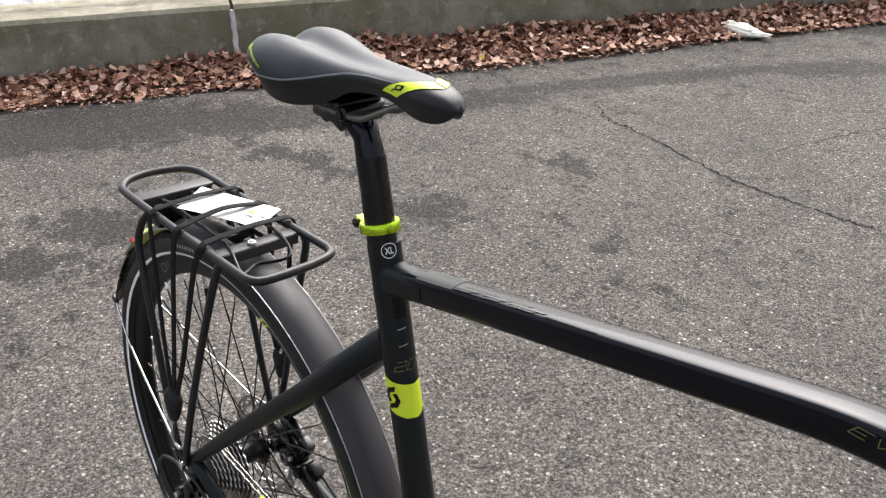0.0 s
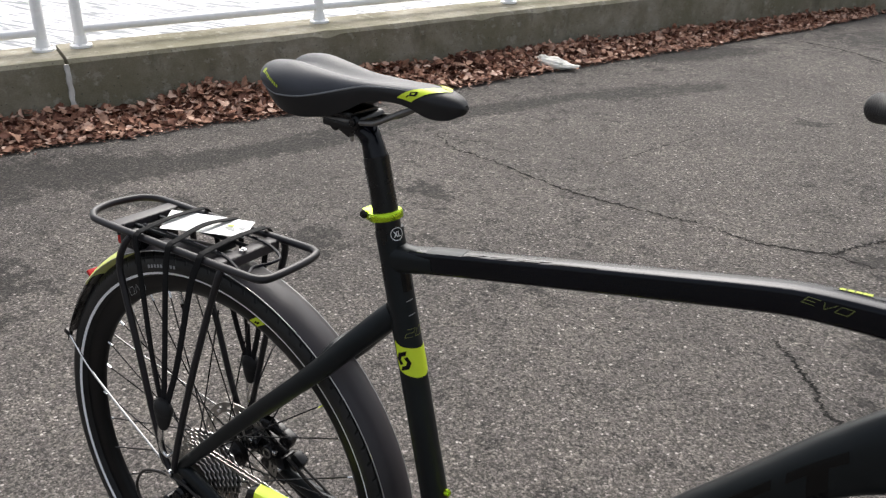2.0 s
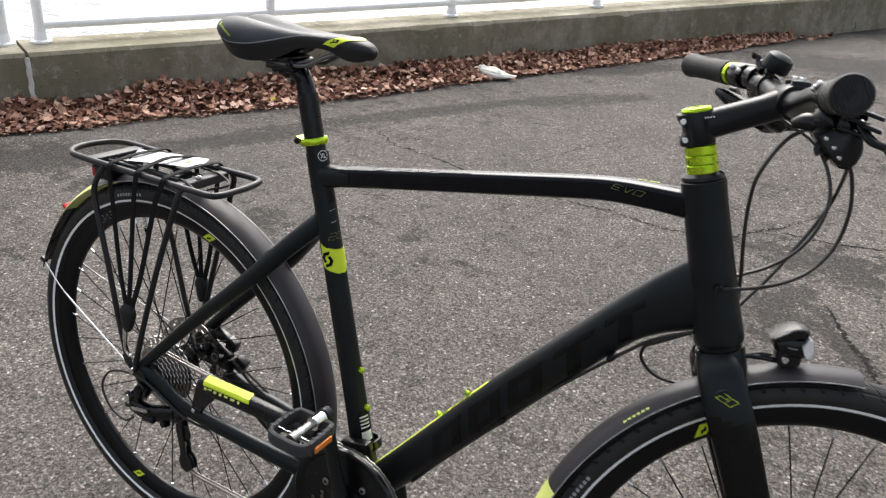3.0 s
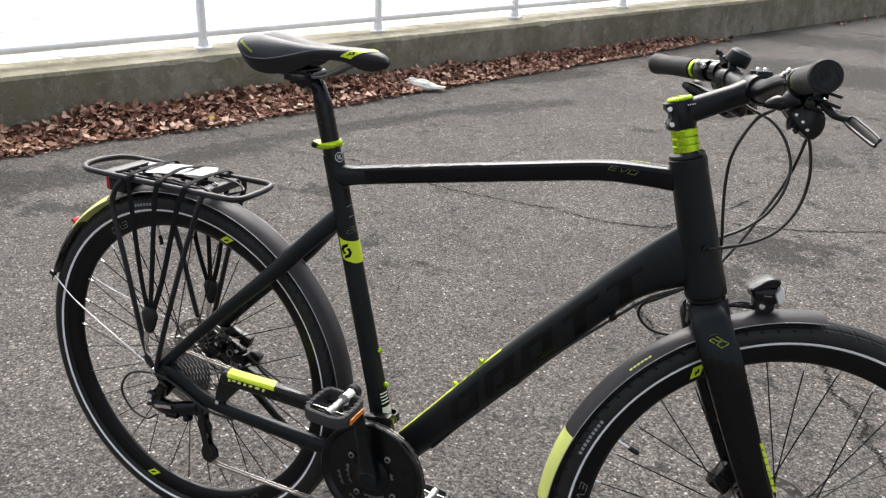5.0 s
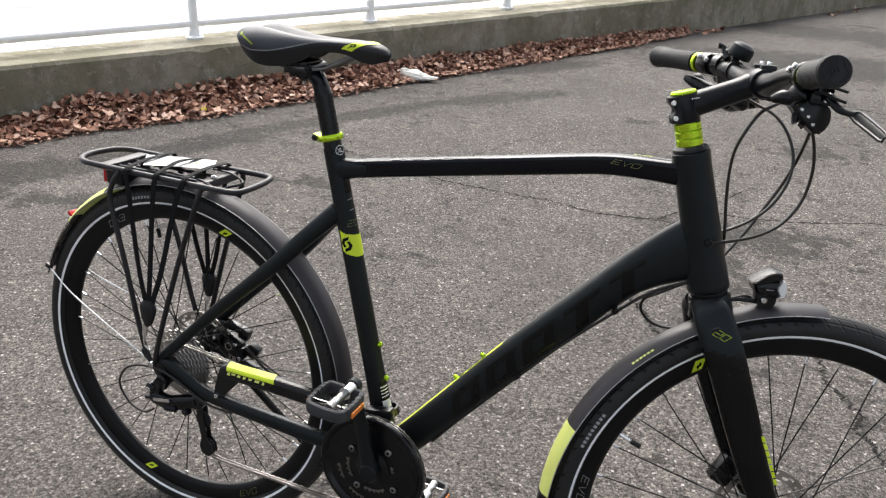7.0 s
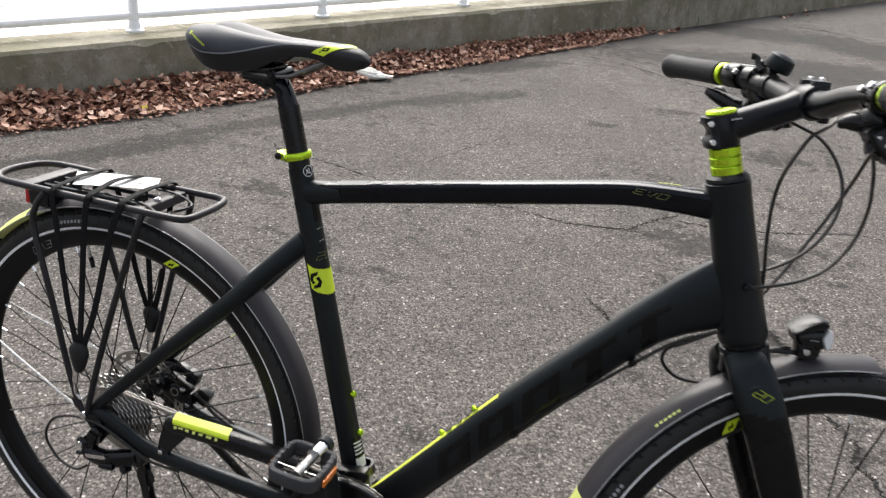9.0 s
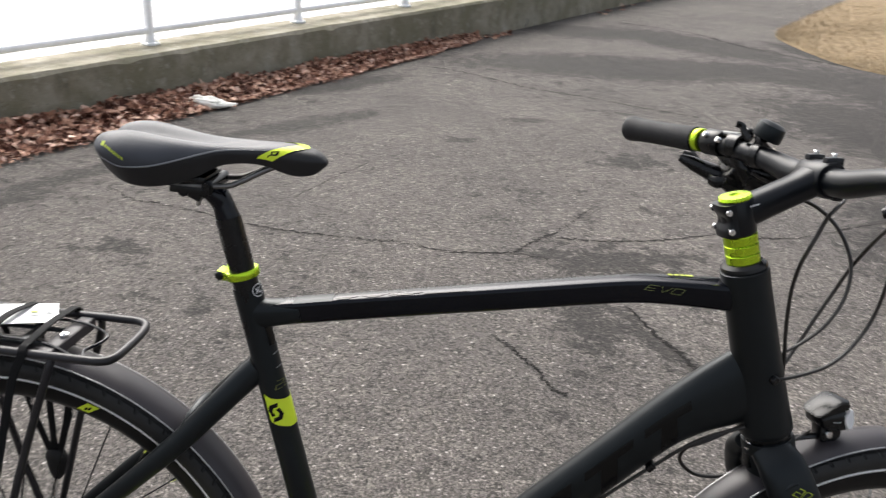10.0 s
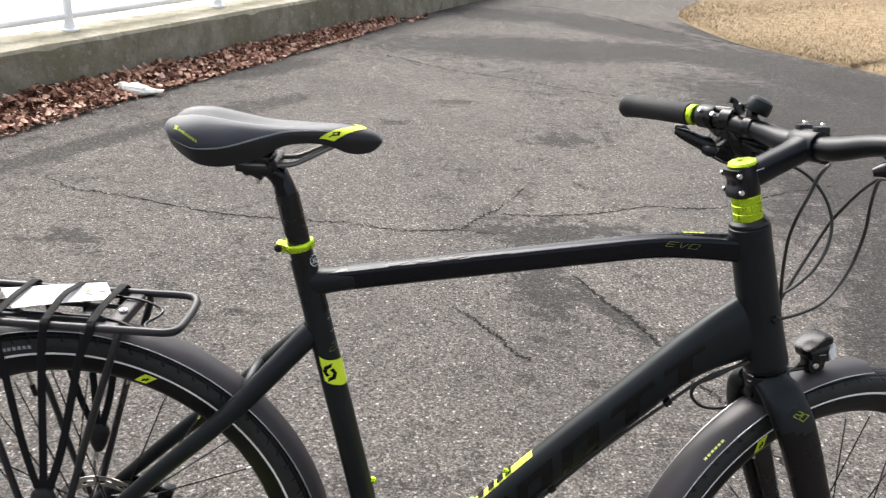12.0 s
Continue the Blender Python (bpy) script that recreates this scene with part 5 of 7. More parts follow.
# ---- wheels
def wheel_parts():
    R, r = 0.334, 0.0235
    bm = bmesh.new()
    prof = [(0.3165, 0.0095), (0.3185, 0.0135), (0.3225, 0.0172)]
    for a in np.linspace(-28, 208, 25):
        prof.append((R + r * math.sin(radians(a)), r * math.cos(radians(a))))
    prof += [(0.3225, -0.0172), (0.3185, -0.0135), (0.3165, -0.0095)]
    lathe(bm, prof, None, 128)
    out = {"tyre": part("tyre", bm, TYRE, smooth=60)}
    bm = bmesh.new()
    lathe(bm, [(0.2885, -0.0025), (0.2900, -0.0055), (0.299, -0.0106), (0.316, -0.0126), (0.3190, -0.0126), (0.3190, 0.0126), (0.316, 0.0126), (0.299, 0.0106), (0.2900, 0.0055), (0.2885, 0.0025)], None, 128)
    out["rim"] = part("wheel", bm, RIM, smooth=40)
    bm = bmesh.new()
    for s in (-1, 1):
        pr = []
        for rr in (0.3222, 0.3236, 0.3250, 0.3264):
            pr.append((rr, s * (r * math.sqrt(1 - ((rr - R) / r) ** 2) + 0.0005)))
        rings = []
        for k in range(128):
            w = 2 * math.pi * k / 128
            rings.append([bm.verts.new((q * math.cos(w), y, q * math.sin(w))) for q, y in pr])
        for k in range(128):
            a, b = rings[k], rings[(k + 1) % 128]
            for i in range(3):
                bm.faces.new((a[i], a[i + 1], b[i + 1], b[i]))
    out["stripe"] = part("reflective_stripe", bm, WHITE_STRIPE, smooth=60)
    bm = bmesh.new()
    lathe(bm, [(0.0, -0.052), (0.008, -0.052), (0.008, -0.040), (0.017, -0.036), (0.026, -0.034), (0.0275, -0.032), (0.0275, -0.029), (0.020, -0.026), (0.0155, -0.018), (0.0155, 0.018), (0.020, 0.026), (0.0275, 0.029), (0.0275, 0.032), (0.026, 0.034), (0.017, 0.036), (0.008, 0.040), (0.008, 0.052), (0.0, 0.052)], None, 28, closed=False)
    out["hub"] = part("hub", bm, PLASTIC)
    return out


WHEEL = wheel_parts()
SPOKES = []
for flange, lead in ((-1, 1), (-1, -1), (1, 1), (1, -1)):
    bm = bmesh.new()
    a0 = Vector((0.0262 * math.cos(radians(68 * lead)), 0.0305 * flange, 0.0262 * math.sin(radians(68 * lead))))
    a1 = Vector((0.2905, 0.002 * flange, 0.0))
    loft(bm, [a0, a0.lerp(a1, 0.955)], 0.00115, seg=5, side=(0, 1, 0))
    loft(bm, [a0.lerp(a1, 0.955), a1], 0.0021, seg=6, side=(0, 1, 0), mat=1)
    SPOKES.append(part("spoke", bm, [PLASTIC, CHROME]))


def rim_patch(name, ang, span, r0, r1, mat, parent, slant=0.0, off=0.0006, label=""):
    bm = bmesh.new()
    g = []
    for i in range(5):
        row = []
        for k in range(3):
            rr = r0 + (r1 - r0) * k / 2
            a = radians(ang + span * (i / 4 - 0.5) + slant * (k / 2 - 0.5))
            y = -float(np.interp(rr, [0.2900, 0.299, 0.316], [0.0055, 0.0106, 0.0126])) - off
            row.append(bm.verts.new((rr * math.cos(a), y, rr * math.sin(a))))
        g.append(row)
    for p, q in zip(g, g[1:]):
        for k in range(2):
            bm.faces.new((p[k], q[k], q[k + 1], p[k + 1]))
    return part(name, bm, mat, parent, label)


def build_wheel(local, stickers, words, phase, valve):
    rim = part("wheel", None, None, bike, "spoked wheel with deep black rim", local=local, share=WHEEL["rim"].data)
    part("tyre", None, None, rim, "black tyre with white sidewall stripe", share=WHEEL["tyre"].data)
    part("reflective_stripe", None, None, rim, "white reflective sidewall stripe", share=WHEEL["stripe"].data)
    part("hub", None, None, rim, share=WHEEL["hub"].data)
    for k in range(32):
        part("spoke", None, None, rim, local=pose(0, 0, 0, 0, phase + k * 11.25, 0), share=SPOKES[(k % 2) * 2 + (k // 2) % 2].data)
    for a in stickers:
        rim_patch("rim_sticker", a, 3.2, 0.2975, 0.3135, NEON, rim, -2.4, label="neon yellow rim sticker")
        for d, r0, r1 in ((0.45, 0.3005, 0.3060), (-0.45, 0.3028, 0.3085)):
            rim_patch("emblem", a + d, 0.55, r0, r1, DECAL, rim, -0.5, 0.0011, "black emblem")
        rim_patch("emblem", a, 1.30, 0.3036, 0.3052, DECAL, rim, 0.0, 0.0012, "black emblem")
    for a, ink in zip(words, (GREY_INK, DULL_INK)):
        bm = stroke_letters("EVO", 0.0115, 0.044, 0.35, 0.0008)
        for v in bm.verts:
            rr, t = 0.3055 - v.co.y, radians(a) + v.co.x / 0.3055
            y = -float(np.interp(rr, [0.2900, 0.299, 0.316], [0.0055, 0.0106, 0.0126])) - 0.0006
            v.co = Vector((rr * math.cos(t), y, rr * math.sin(t)))
        part("rim_lettering", bm, ink, rim, "thin outlined letters")
    # tyre print as bars
    for a in (stickers[0] + 28, stickers[0] + 208):
        bm = bmesh.new()
        for k in range(9):
            t0 = radians(a + k * 1.25)
            vs = [bm.verts.new((q * math.cos(t0 + d), -(0.0235 * math.sqrt(1 - ((q - 0.334) / 0.0235) ** 2) + 0.0006), q * math.sin(t0 + d))) for q, d in ((0.3335, 0), (0.3335, 0.014), (0.3385, 0.014), (0.3385, 0))]
            bm.faces.new(vs)
        part("print_bar", bm, GREY_INK, rim, "grey tyre print")
    bm = bmesh.new()
    c, s = math.cos(radians(valve)), math.sin(radians(valve))
    loft(bm, [(0.290 * c, 0, 0.290 * s), (0.266 * c, 0, 0.266 * s)], 0.0028, seg=8)
    loft(bm, [(0.268 * c, 0, 0.268 * s), (0.250 * c, 0, 0.250 * s)], 0.0040, seg=8, mat=1)
    part("valve", bm, [CHROME, PLASTIC], rim, "silver valve with black cap")
    # disc rotor on the left
    bm = bmesh.new()
    n = 48
    for k in range(n):
        for h, (r0, r1) in enumerate(((0.064, 0.068), (0.068, 0.073), (0.073, 0.077), (0.077, 0.081))):
            if h in (1, 2) and (k + h) % 3 == 0:
                continue
            a0, a1 = 2 * math.pi * k / n, 2 * math.pi * (k + 1) / n
            q = []
            for y in (0.0415, 0.0432):
                q.append([bm.verts.new((r * math.cos(a), y, r * math.sin(a))) for r, a in ((r0, a0), (r1, a0), (r1, a1), (r0, a1))])
            bm.faces.new(q[0]); bm.faces.new(q[1][::-1])
            for i in range(4):
                bm.faces.new((q[0][i], q[0][(i + 1) % 4], q[1][(i + 1) % 4], q[1][i]))
    for k in range(6):
        a = math.pi * k / 3
        loft(bm, [(0.022 * math.cos(a), 0.0423, 0.022 * math.sin(a)), (0.066 * math.cos(a + 0.5), 0.0423, 0.066 * math.sin(a + 0.5))], 0.003, 0.0008, seg=6, side=(-math.sin(a + 0.3), 0, math.cos(a + 0.3)))
    part("disc_rotor", bm, STEEL, rim, "drilled steel disc rotor")
    return rim


rear = build_wheel(Matrix(), [70.0, -110.3], [120.5, -61.5], 4.0, 104.0)
front = build_wheel(STEER @ Matrix.Translation(FRONT_AXLE), [120.4, -59.6], [172.0, -8.0], 1.5, 152.0)
for o in [WHEEL[k] for k in WHEEL] + SPOKES:
    bpy.data.objects.remove(o)

# cassette on the rear wheel
for k in range(9):
    bm = bmesh.new()
    r = 0.0670 - 0.0049 * k
    teeth = int(32 - 2.3 * k)
    prof = []
    for j in range(teeth):
        for d, rr in ((0, r - 0.0025), (0.28, r), (0.5, r), (0.78, r - 0.0025)):
            a = 2 * math.pi * (j + d) / teeth
            prof.append((rr * math.cos(a), rr * math.sin(a)))
    plate(bm, prof, 0.0010, Matrix.Translation((0, -0.0225 - 0.0039 * k, 0)))
    part("sprocket", bm, SPROCKET, rear, "worn steel sprocket", smooth=0)


# ---- mudguards
def guard_strip(bm, a0, a1, R, half=0.0275, n=60, thick=0.0016, centre=(0, 0, 0), rise=0.010, mat=0):
    c = Vector(centre)
    us = np.linspace(-1, 1, 11)
    g = []
    for i in range(n + 1):
        a = radians(a0 + (a1 - a0) * i / n)
        ring = []
        for lay in (0, 1):
            for u in (us if lay == 0 else us[::-1]):
                rr = R - rise * abs(u) ** 2.4 - thick * lay
                ring.append(bm.verts.new(c + Vector((rr * math.cos(a), half * u * (1 - 0.04 * lay), rr * math.sin(a)))))
        g.append(ring)
    m = len(g[0])
    for p, q in zip(g, g[1:]):
        for k in range(m):
            bm.faces.new((p[k], q[k], q[(k + 1) % m], p[(k + 1) % m])).material_index = mat
    bm.faces.new(g[0]).material_index = mat
    bm.faces.new(g[-1][::-1]).material_index = mat


def edge_bead(a0, a1, R, half, centre, side, n=60):
    bm = bmesh.new()
    c = Vector(centre)
    # thin bead along the rolled edge, coloured pale as its highlight
    loft(bm, [c + Vector((R * math.cos(radians(a)), half * side, R * math.sin(radians(a)))) for a in np.linspace(a0, a1, n)], 0.0008, seg=6)
    return bm


def rear_guard():
    bm = bmesh.new()
    guard_strip(bm, -14, 118, 0.3715, n=80)
    g = part("mudguard", bm, GUARD, bike, "charcoal rear mudguard", smooth=50)
    bm = bmesh.new()
    guard_strip(bm, 118, 138, 0.3717, n=14)
    part("reflective_panel", bm, PALE_NEON, g, "pale yellow reflective panel", smooth=50)
    bm = bmesh.new()
    guard_strip(bm, 138, 161, 0.3730, n=16, rise=0.016)
    part("mud_flap", bm, PLASTIC, g, "black plastic mud flap", smooth=50)
    for s in (-1, 1):
        part("edge_bead", edge_bead(-14, 138, 0.3612, 0.0278, (0, 0, 0), s), EDGE, g, "rolled edge, its highlight painted pale")
        bm = bmesh.new()
        tip = Vector((-0.3325, 0.027 * s, 0.1335))
        loft(bm, bez([tip, (-0.25, 0.045 * s, 0.092), (-0.10, 0.068 * s, 0.039), (-0.028, 0.077 * s, 0.012)], 5), 0.0017, seg=8)
        part("stay", bm, CHROME, g, "bright wire stay")
        bm = bmesh.new()
        box(bm, (0.016, 0.006, 0.010), Matrix.Translation(tip) @ pose(0, 0, 0, 0, 20, 0), 0.0015)
        part("stay_clip", bm, PLASTIC, g, "black stay clip")
    bm = bmesh.new()
    box(bm, (0.006, 0.020, 0.012), Matrix.Translation((-0.281, 0, 0.252)) @ pose(0, 0, 0, 0, -47, 0), 0.0015)
    part("rear_reflector", bm, RED, g, "small red reflector")


def front_guard():
    c = FRONT_AXLE
    bm = bmesh.new()
    guard_strip(bm, 87, 156, 0.3685, n=60, centre=c)
    g = part("mudguard", turned(bm), GUARD, bike, "charcoal front mudguard", smooth=50)
    bm = bmesh.new()
    guard_strip(bm, 156, 175, 0.3687, n=16, centre=c)
    part("reflective_panel", turned(bm), PALE_NEON, g, "pale yellow reflective panel", smooth=50)
    bm = bmesh.new()
    guard_strip(bm, 175, 208, 0.3695, n=24, centre=c, rise=0.014)
    part("mud_flap", turned(bm), PLASTIC, g, "black plastic mud flap", smooth=50)
    for s in (-1, 1):
        part("edge_bead", turned(edge_bead(87, 175, 0.3582, 0.0278, c, s)), EDGE, g, "rolled edge, its highlight painted pale")
    bm = bmesh.new()
    for k in range(6):
        a = radians(134.6 - k * 1.05)
        vs = []
        for da, u in ((0, -0.79), (-0.013, -0.79), (-0.013, -0.69), (0, -0.69)):
            rr = 0.3685 - 0.010 * abs(u) ** 2.4 + 0.0005
            vs.append(bm.verts.new(c + Vector((rr * math.cos(a + da), 0.0275 * u, rr * math.sin(a + da)))))
        bm.faces.new(vs)
    part("print_bar", turned(bm), PALE_NEON, g, "pale print bars")


rear_guard(); front_guard()


# ---- fork, headset, stem, bars
def fork():
    bm = bmesh.new()
    lathe(bm, [(0.0, 0.0), (0.029, 0.0), (0.030, 0.004), (0.031, 0.022), (0.0305, 0.044), (0.0295, 0.0465), (0.0, 0.0465)], along(HEAD_LO - HEAD_AXIS * 0.040, HEAD_AXIS, (0, 1, 0)), 30, closed=False)
    loft(bm, bez([(0.972, -0.054, 0.312), (0.969, -0.03, 0.321), (0.968, 0, 0.324), (0.969, 0.03, 0.321), (0.972, 0.050, 0.314)], 5), [0.012, 0.017, 0.020, 0.017, 0.010], [0.014, 0.017, 0.018, 0.017, 0.010], seg=20, side=(0, 0, 1))
    crown = part("fork", turned(bm), MATTE, bike, "matte black rigid fork")
    for s in (-1, 1):
        bm = bmesh.new()
        pts = bez([(0.958, 0.016 * s, 0.350), (0.966, 0.036 * s, 0.333), (0.979, 0.049 * s, 0.300), (0.996, 0.0545 * s, 0.258), (1.027, 0.0565 * s, 0.180), (1.066, 0.0575 * s, 0.085), (1.108, 0.0575 * s, 0.008), (1.124, 0.0570 * s, -0.016)], 6)
        loft(bm, pts, [0.010, 0.0150, 0.0142, 0.0135, 0.0125, 0.0115, 0.0105, 0.009], [0.022, 0.0275, 0.0285, 0.0280, 0.0262, 0.022, 0.016, 0.012], seg=26, power=2.9)
        gloss = [f for f in bm.faces if f.calc_center_median().z < 0.288]
        for f in gloss:
            f.material_index = 1
        part("fork_leg", turned(bm), [MATTE, DECAL], crown, "matte leg with gloss black lower part")
        if s < 0:
            bm = stroke_letters("20", 0.0100, 0.021, 0.5, 0.0006)
            m = Matrix.Translation((0.972, -0.0695, 0.316)) @ pose(0, 0, 0, 90, 0, 0) @ pose(0, 0, 0, 0, 0, -26)
            bm.transform(m)
            part("lettering", turned(bm), NEON, crown, "thin yellow number 20")
            bm = bmesh.new()
            for k in range(7):
                z = 0.168 - 0.011 * k
                x = 1.042 + (0.18 - z) * 0.43
                vs = [bm.verts.new((x + dx, -0.0690 + 0.0 * dx, z + dz)) for dx, dz in ((0.0065, 0.0), (0.0115, 0.0005), (0.0155, -0.0085), (0.0105, -0.009))]
                bm.faces.new(vs)
            part("print_bar", turned(bm), NEON, crown, "neon yellow print down the leg")
        bm = bmesh.new()
        disc(bm, 0.009, 0.006, Matrix.Translation(FRONT_AXLE + Vector((0, 0.064 * s, 0))), 14)
        part("axle_nut", turned(bm), PLASTIC, crown)
    bm = bmesh.new()
    disc(bm, 0.0065, 0.004, along((0.943, -0.002, 0.347), (-1, 0, 0.1)), 10)
    box(bm, (0.012, 0.014, 0.030), Matrix.Translation((0.947, 0, 0.334)), 0.002, mat=1)
    part("guard_bolt", turned(bm), [CHROME, PLASTIC], crown, "bright mudguard bolt behind the crown")
    # brake caliper on the left leg
    bm = bmesh.new()
    box(bm, (0.034, 0.026, 0.050), Matrix.Translation((1.052, 0.046, 0.055)) @ pose(0, 0, 0, 0, 30, 0), 0.006)
    box(bm, (0.022, 0.018, 0.062), Matrix.Translation((1.075, 0.058, 0.060)) @ pose(0, 0, 0, 0, 30, 0), 0.005)
    part("brake_caliper", turned(bm), PLASTIC, crown, "black front disc brake caliper")


def slab(bm, outline, half, inset=0.85, mat=0):
    """A body with the side outline (x, z), thick across y, its flanks drawn in."""
    cx, cz = sum(p[0] for p in outline) / len(outline), sum(p[1] for p in outline) / len(outline)
    rings = []
    for y, k in ((-half, inset), (-half * 0.72, 1.0), (half * 0.72, 1.0), (half, inset)):
        rings.append([bm.verts.new((cx + (x - cx) * k, y, cz + (z - cz) * k)) for x, z in outline])
    n = len(outline)
    for p, q in zip(rings, rings[1:]):
        for i in range(n):
            bm.faces.new((p[i], p[(i + 1) % n], q[(i + 1) % n], q[i])).material_index = mat
    bm.faces.new(rings[0]).material_index = mat
    bm.faces.new(rings[-1][::-1]).material_index = mat


def front_end():
    up = HEAD_AXIS
    for k in range(3):
        bm = bmesh.new()
        base = HEAD_LO + up * (0.2295 + 0.0112 * k)
        lathe(bm, [(0.0145, 0.0), (0.0180, 0.0), (0.0188, 0.0008), (0.0188, 0.0098), (0.0180, 0.0106), (0.0145, 0.0106)], along(base, up, (0, 1, 0)), 32)
        part("headset_spacer", turned(bm), LIME, bike, "lime anodised headset spacer")
    # stem
    bm = bmesh.new()
    base = HEAD_LO + up * 0.2635
    lathe(bm, [(0.0, 0.0), (0.0180, 0.0), (0.0188, 0.0015), (0.0188, 0.0375), (0.0180, 0.039), (0.0, 0.039)], along(base, up, (0, 1, 0)), 30, closed=False)
    c = HEAD_LO + up * 0.284
    clamp = Vector((0.988, 0, 0.667))
    loft(bm, bez([c, c.lerp(clamp, 0.35), c.lerp(clamp, 0.7), clamp + Vector((-0.012, 0, -0.004))], 5), [0.0165, 0.0165, 0.0175, 0.021], [0.0180, 0.0170, 0.0165, 0.0175], seg=22, power=2.5)
    lathe(bm, [(0.0158, -0.0225), (0.0195, -0.0225), (0.0207, -0.020), (0.0207, 0.020), (0.0195, 0.0225), (0.0158, 0.0225)], Matrix.Translation(clamp), 28)
    stem = part("stem", turned(bm), SATIN, bike, "satin black handlebar stem")
    bm = bmesh.new()
    loft(bm, [base + up * z + Vector((-0.0115, 0, -0.0035)) for z in np.linspace(0.0015, 0.0385, 13)], 0.0165, [0.0110, 0.0118, 0.0100, 0.0068, 0.0055, 0.0068, 0.0100, 0.0118, 0.0110], seg=20, power=3.2)
    part("clamp_ear", turned(bm), SATIN, stem, "black steerer clamp")
    for y in (-0.0155, 0.0155):
        for dx, z, sx, sz in ((0.003, 0.0195, 0.022, 0.012), (0.014, -0.0165, 0.012, 0.014)):
            bm = bmesh.new()
            box(bm, (sx, 0.010, sz), Matrix.Translation(clamp + Vector((dx, y, z))), 0.003)
            part("clamp_lug", turned(bm), SATIN, stem, "black bar clamp lug")
    for z in (0.009, 0.031):
        for y in (-0.0155, 0.0155):
            bm = bmesh.new()
            disc(bm, 0.0036, 0.0018, Matrix.Translation(base + up * z + Vector((-0.0180, y * 1.09, -0.005))), 12)
            part("bolt", turned(bm), CHROME, stem, "bright clamp bolt")
    for y in (-0.0155, 0.0155):
        bm = bmesh.new()
        disc(bm, 0.0036, 0.0026, along(clamp + Vector((0.004, y, 0.0270)), (0, 0, 1)), 12)
        part("bolt", turned(bm), CHROME, stem, "bright bar clamp bolt")
    bm = bmesh.new()
    for k in range(4):
        vs = [bm.verts.new(c + Vector((0.002 + 0.0030 * k + dx, -0.0190, 0.012 + dz + 0.0008 * k))) for dx, dz in ((0, 0), (0.0020, 0.0004), (0.0020, 0.0022), (0, 0.0018))]
        bm.faces.new(vs)
    part("print_bar", turned(bm), WHITE_INK, stem, "tiny white print")
    bm = bmesh.new()
    lathe(bm, [(0.0, 0.0), (0.0182, 0.0), (0.0186, 0.0015), (0.0170, 0.0042), (0.006, 0.0050), (0.0045, 0.0030), (0.0, 0.0030)], along(HEAD_LO + up * 0.3030, up, (0, 1, 0)), 30, closed=False)
    part("top_cap", turned(bm), LIME, bike, "lime top cap")
    # bar
    ends = {-1: (Vector((0.979, -0.1952, 0.6859)), Vector((0.9525, -0.324, 0.6935))), 1: (Vector((0.9545, 0.202, 0.6865)), Vector((0.914, 0.326, 0.6890)))}
    mid = [(0.9875, -0.100, 0.6785), (0.988, -0.045, 0.667), (0.988, 0.0, 0.667), (0.988, 0.045, 0.667), (0.983, 0.095, 0.676)]
    line = bez([ends[-1][1], ends[-1][0], (0.985, -0.150, 0.6845), *mid, (0.971, 0.150, 0.682), ends[1][0], ends[1][1]], 7)
    rad = [0.0111, 0.0111, 0.0115, 0.0135, 0.0158, 0.0158, 0.0158, 0.0135, 0.0115, 0.0111, 0.0111]
    bm = bmesh.new()
    loft(bm, line, rad, seg=20, side=(0, 0, 1))
    part("handlebar", turned(bm), SATIN, bike, "satin black flat handlebar")
    for s in (-1, 1):
        a, b = ends[s]
        bm = bmesh.new()
        n = 40
        pts = [a.lerp(b, t) for t in np.linspace(0.05, 1, n)]
        ra = [float(np.interp(t, [0, 0.1, 0.5, 0.8, 0.92, 0.98, 1], [0.0166, 0.0162, 0.0156, 0.0162, 0.0178, 0.0178, 0.0160])) + (0.00035 if i % 2 else 0) for i, t in enumerate(np.linspace(0, 1, n))]
        loft(bm, pts, ra, seg=24, side=(0, 0, 1))
        d = (b - a).normalized()
        lathe(bm, [(0.0030, 0.0), (0.0042, 0.0), (0.0042, 0.0012), (0.0030, 0.0012)], along(b + d * 0.0002, d), 16)
        lathe(bm, [(0.0105, 0.0), (0.0120, 0.0), (0.0120, 0.0008), (0.0105, 0.0008)], along(b + d * 0.0002, d), 24)
        grip = part("grip", turned(bm), GRIP, bike, "ribbed black rubber grip")
        bm = bmesh.new()
        lathe(bm, [(0.0112, -0.005), (0.0148, -0.005), (0.0156, -0.0038), (0.0156, 0.0038), (0.0148, 0.005), (0.0112, 0.005)], along(a, d), 28)
        part("lock_ring", turned(bm), LIME, grip, "lime lock ring")
        # brake lever: clamp, body, blade
        q = a.lerp(b, -0.20)
        bm = bmesh.new()
        lathe(bm, [(0.0114, -0.013), (0.0160, -0.013), (0.0170, -0.011), (0.0170, 0.011), (0.0160, 0.013), (0.0114, 0.013)], along(q, d), 24)
        box(bm, (0.024, 0.026, 0.016), Matrix.Translation(q + Vector((0.016, -0.004 * s, -0.010))) @ pose(0, 0, 0, 0, 25, -24 * s), 0.005)
        for dz in (0.004, -0.008):
            box(bm, (0.020, 0.026, 0.004), Matrix.Translation(q + Vector((0.036, 0.016 * s, -0.016 + dz))) @ pose(0, 0, 0, 0, 14, 20 * s), 0.0015)
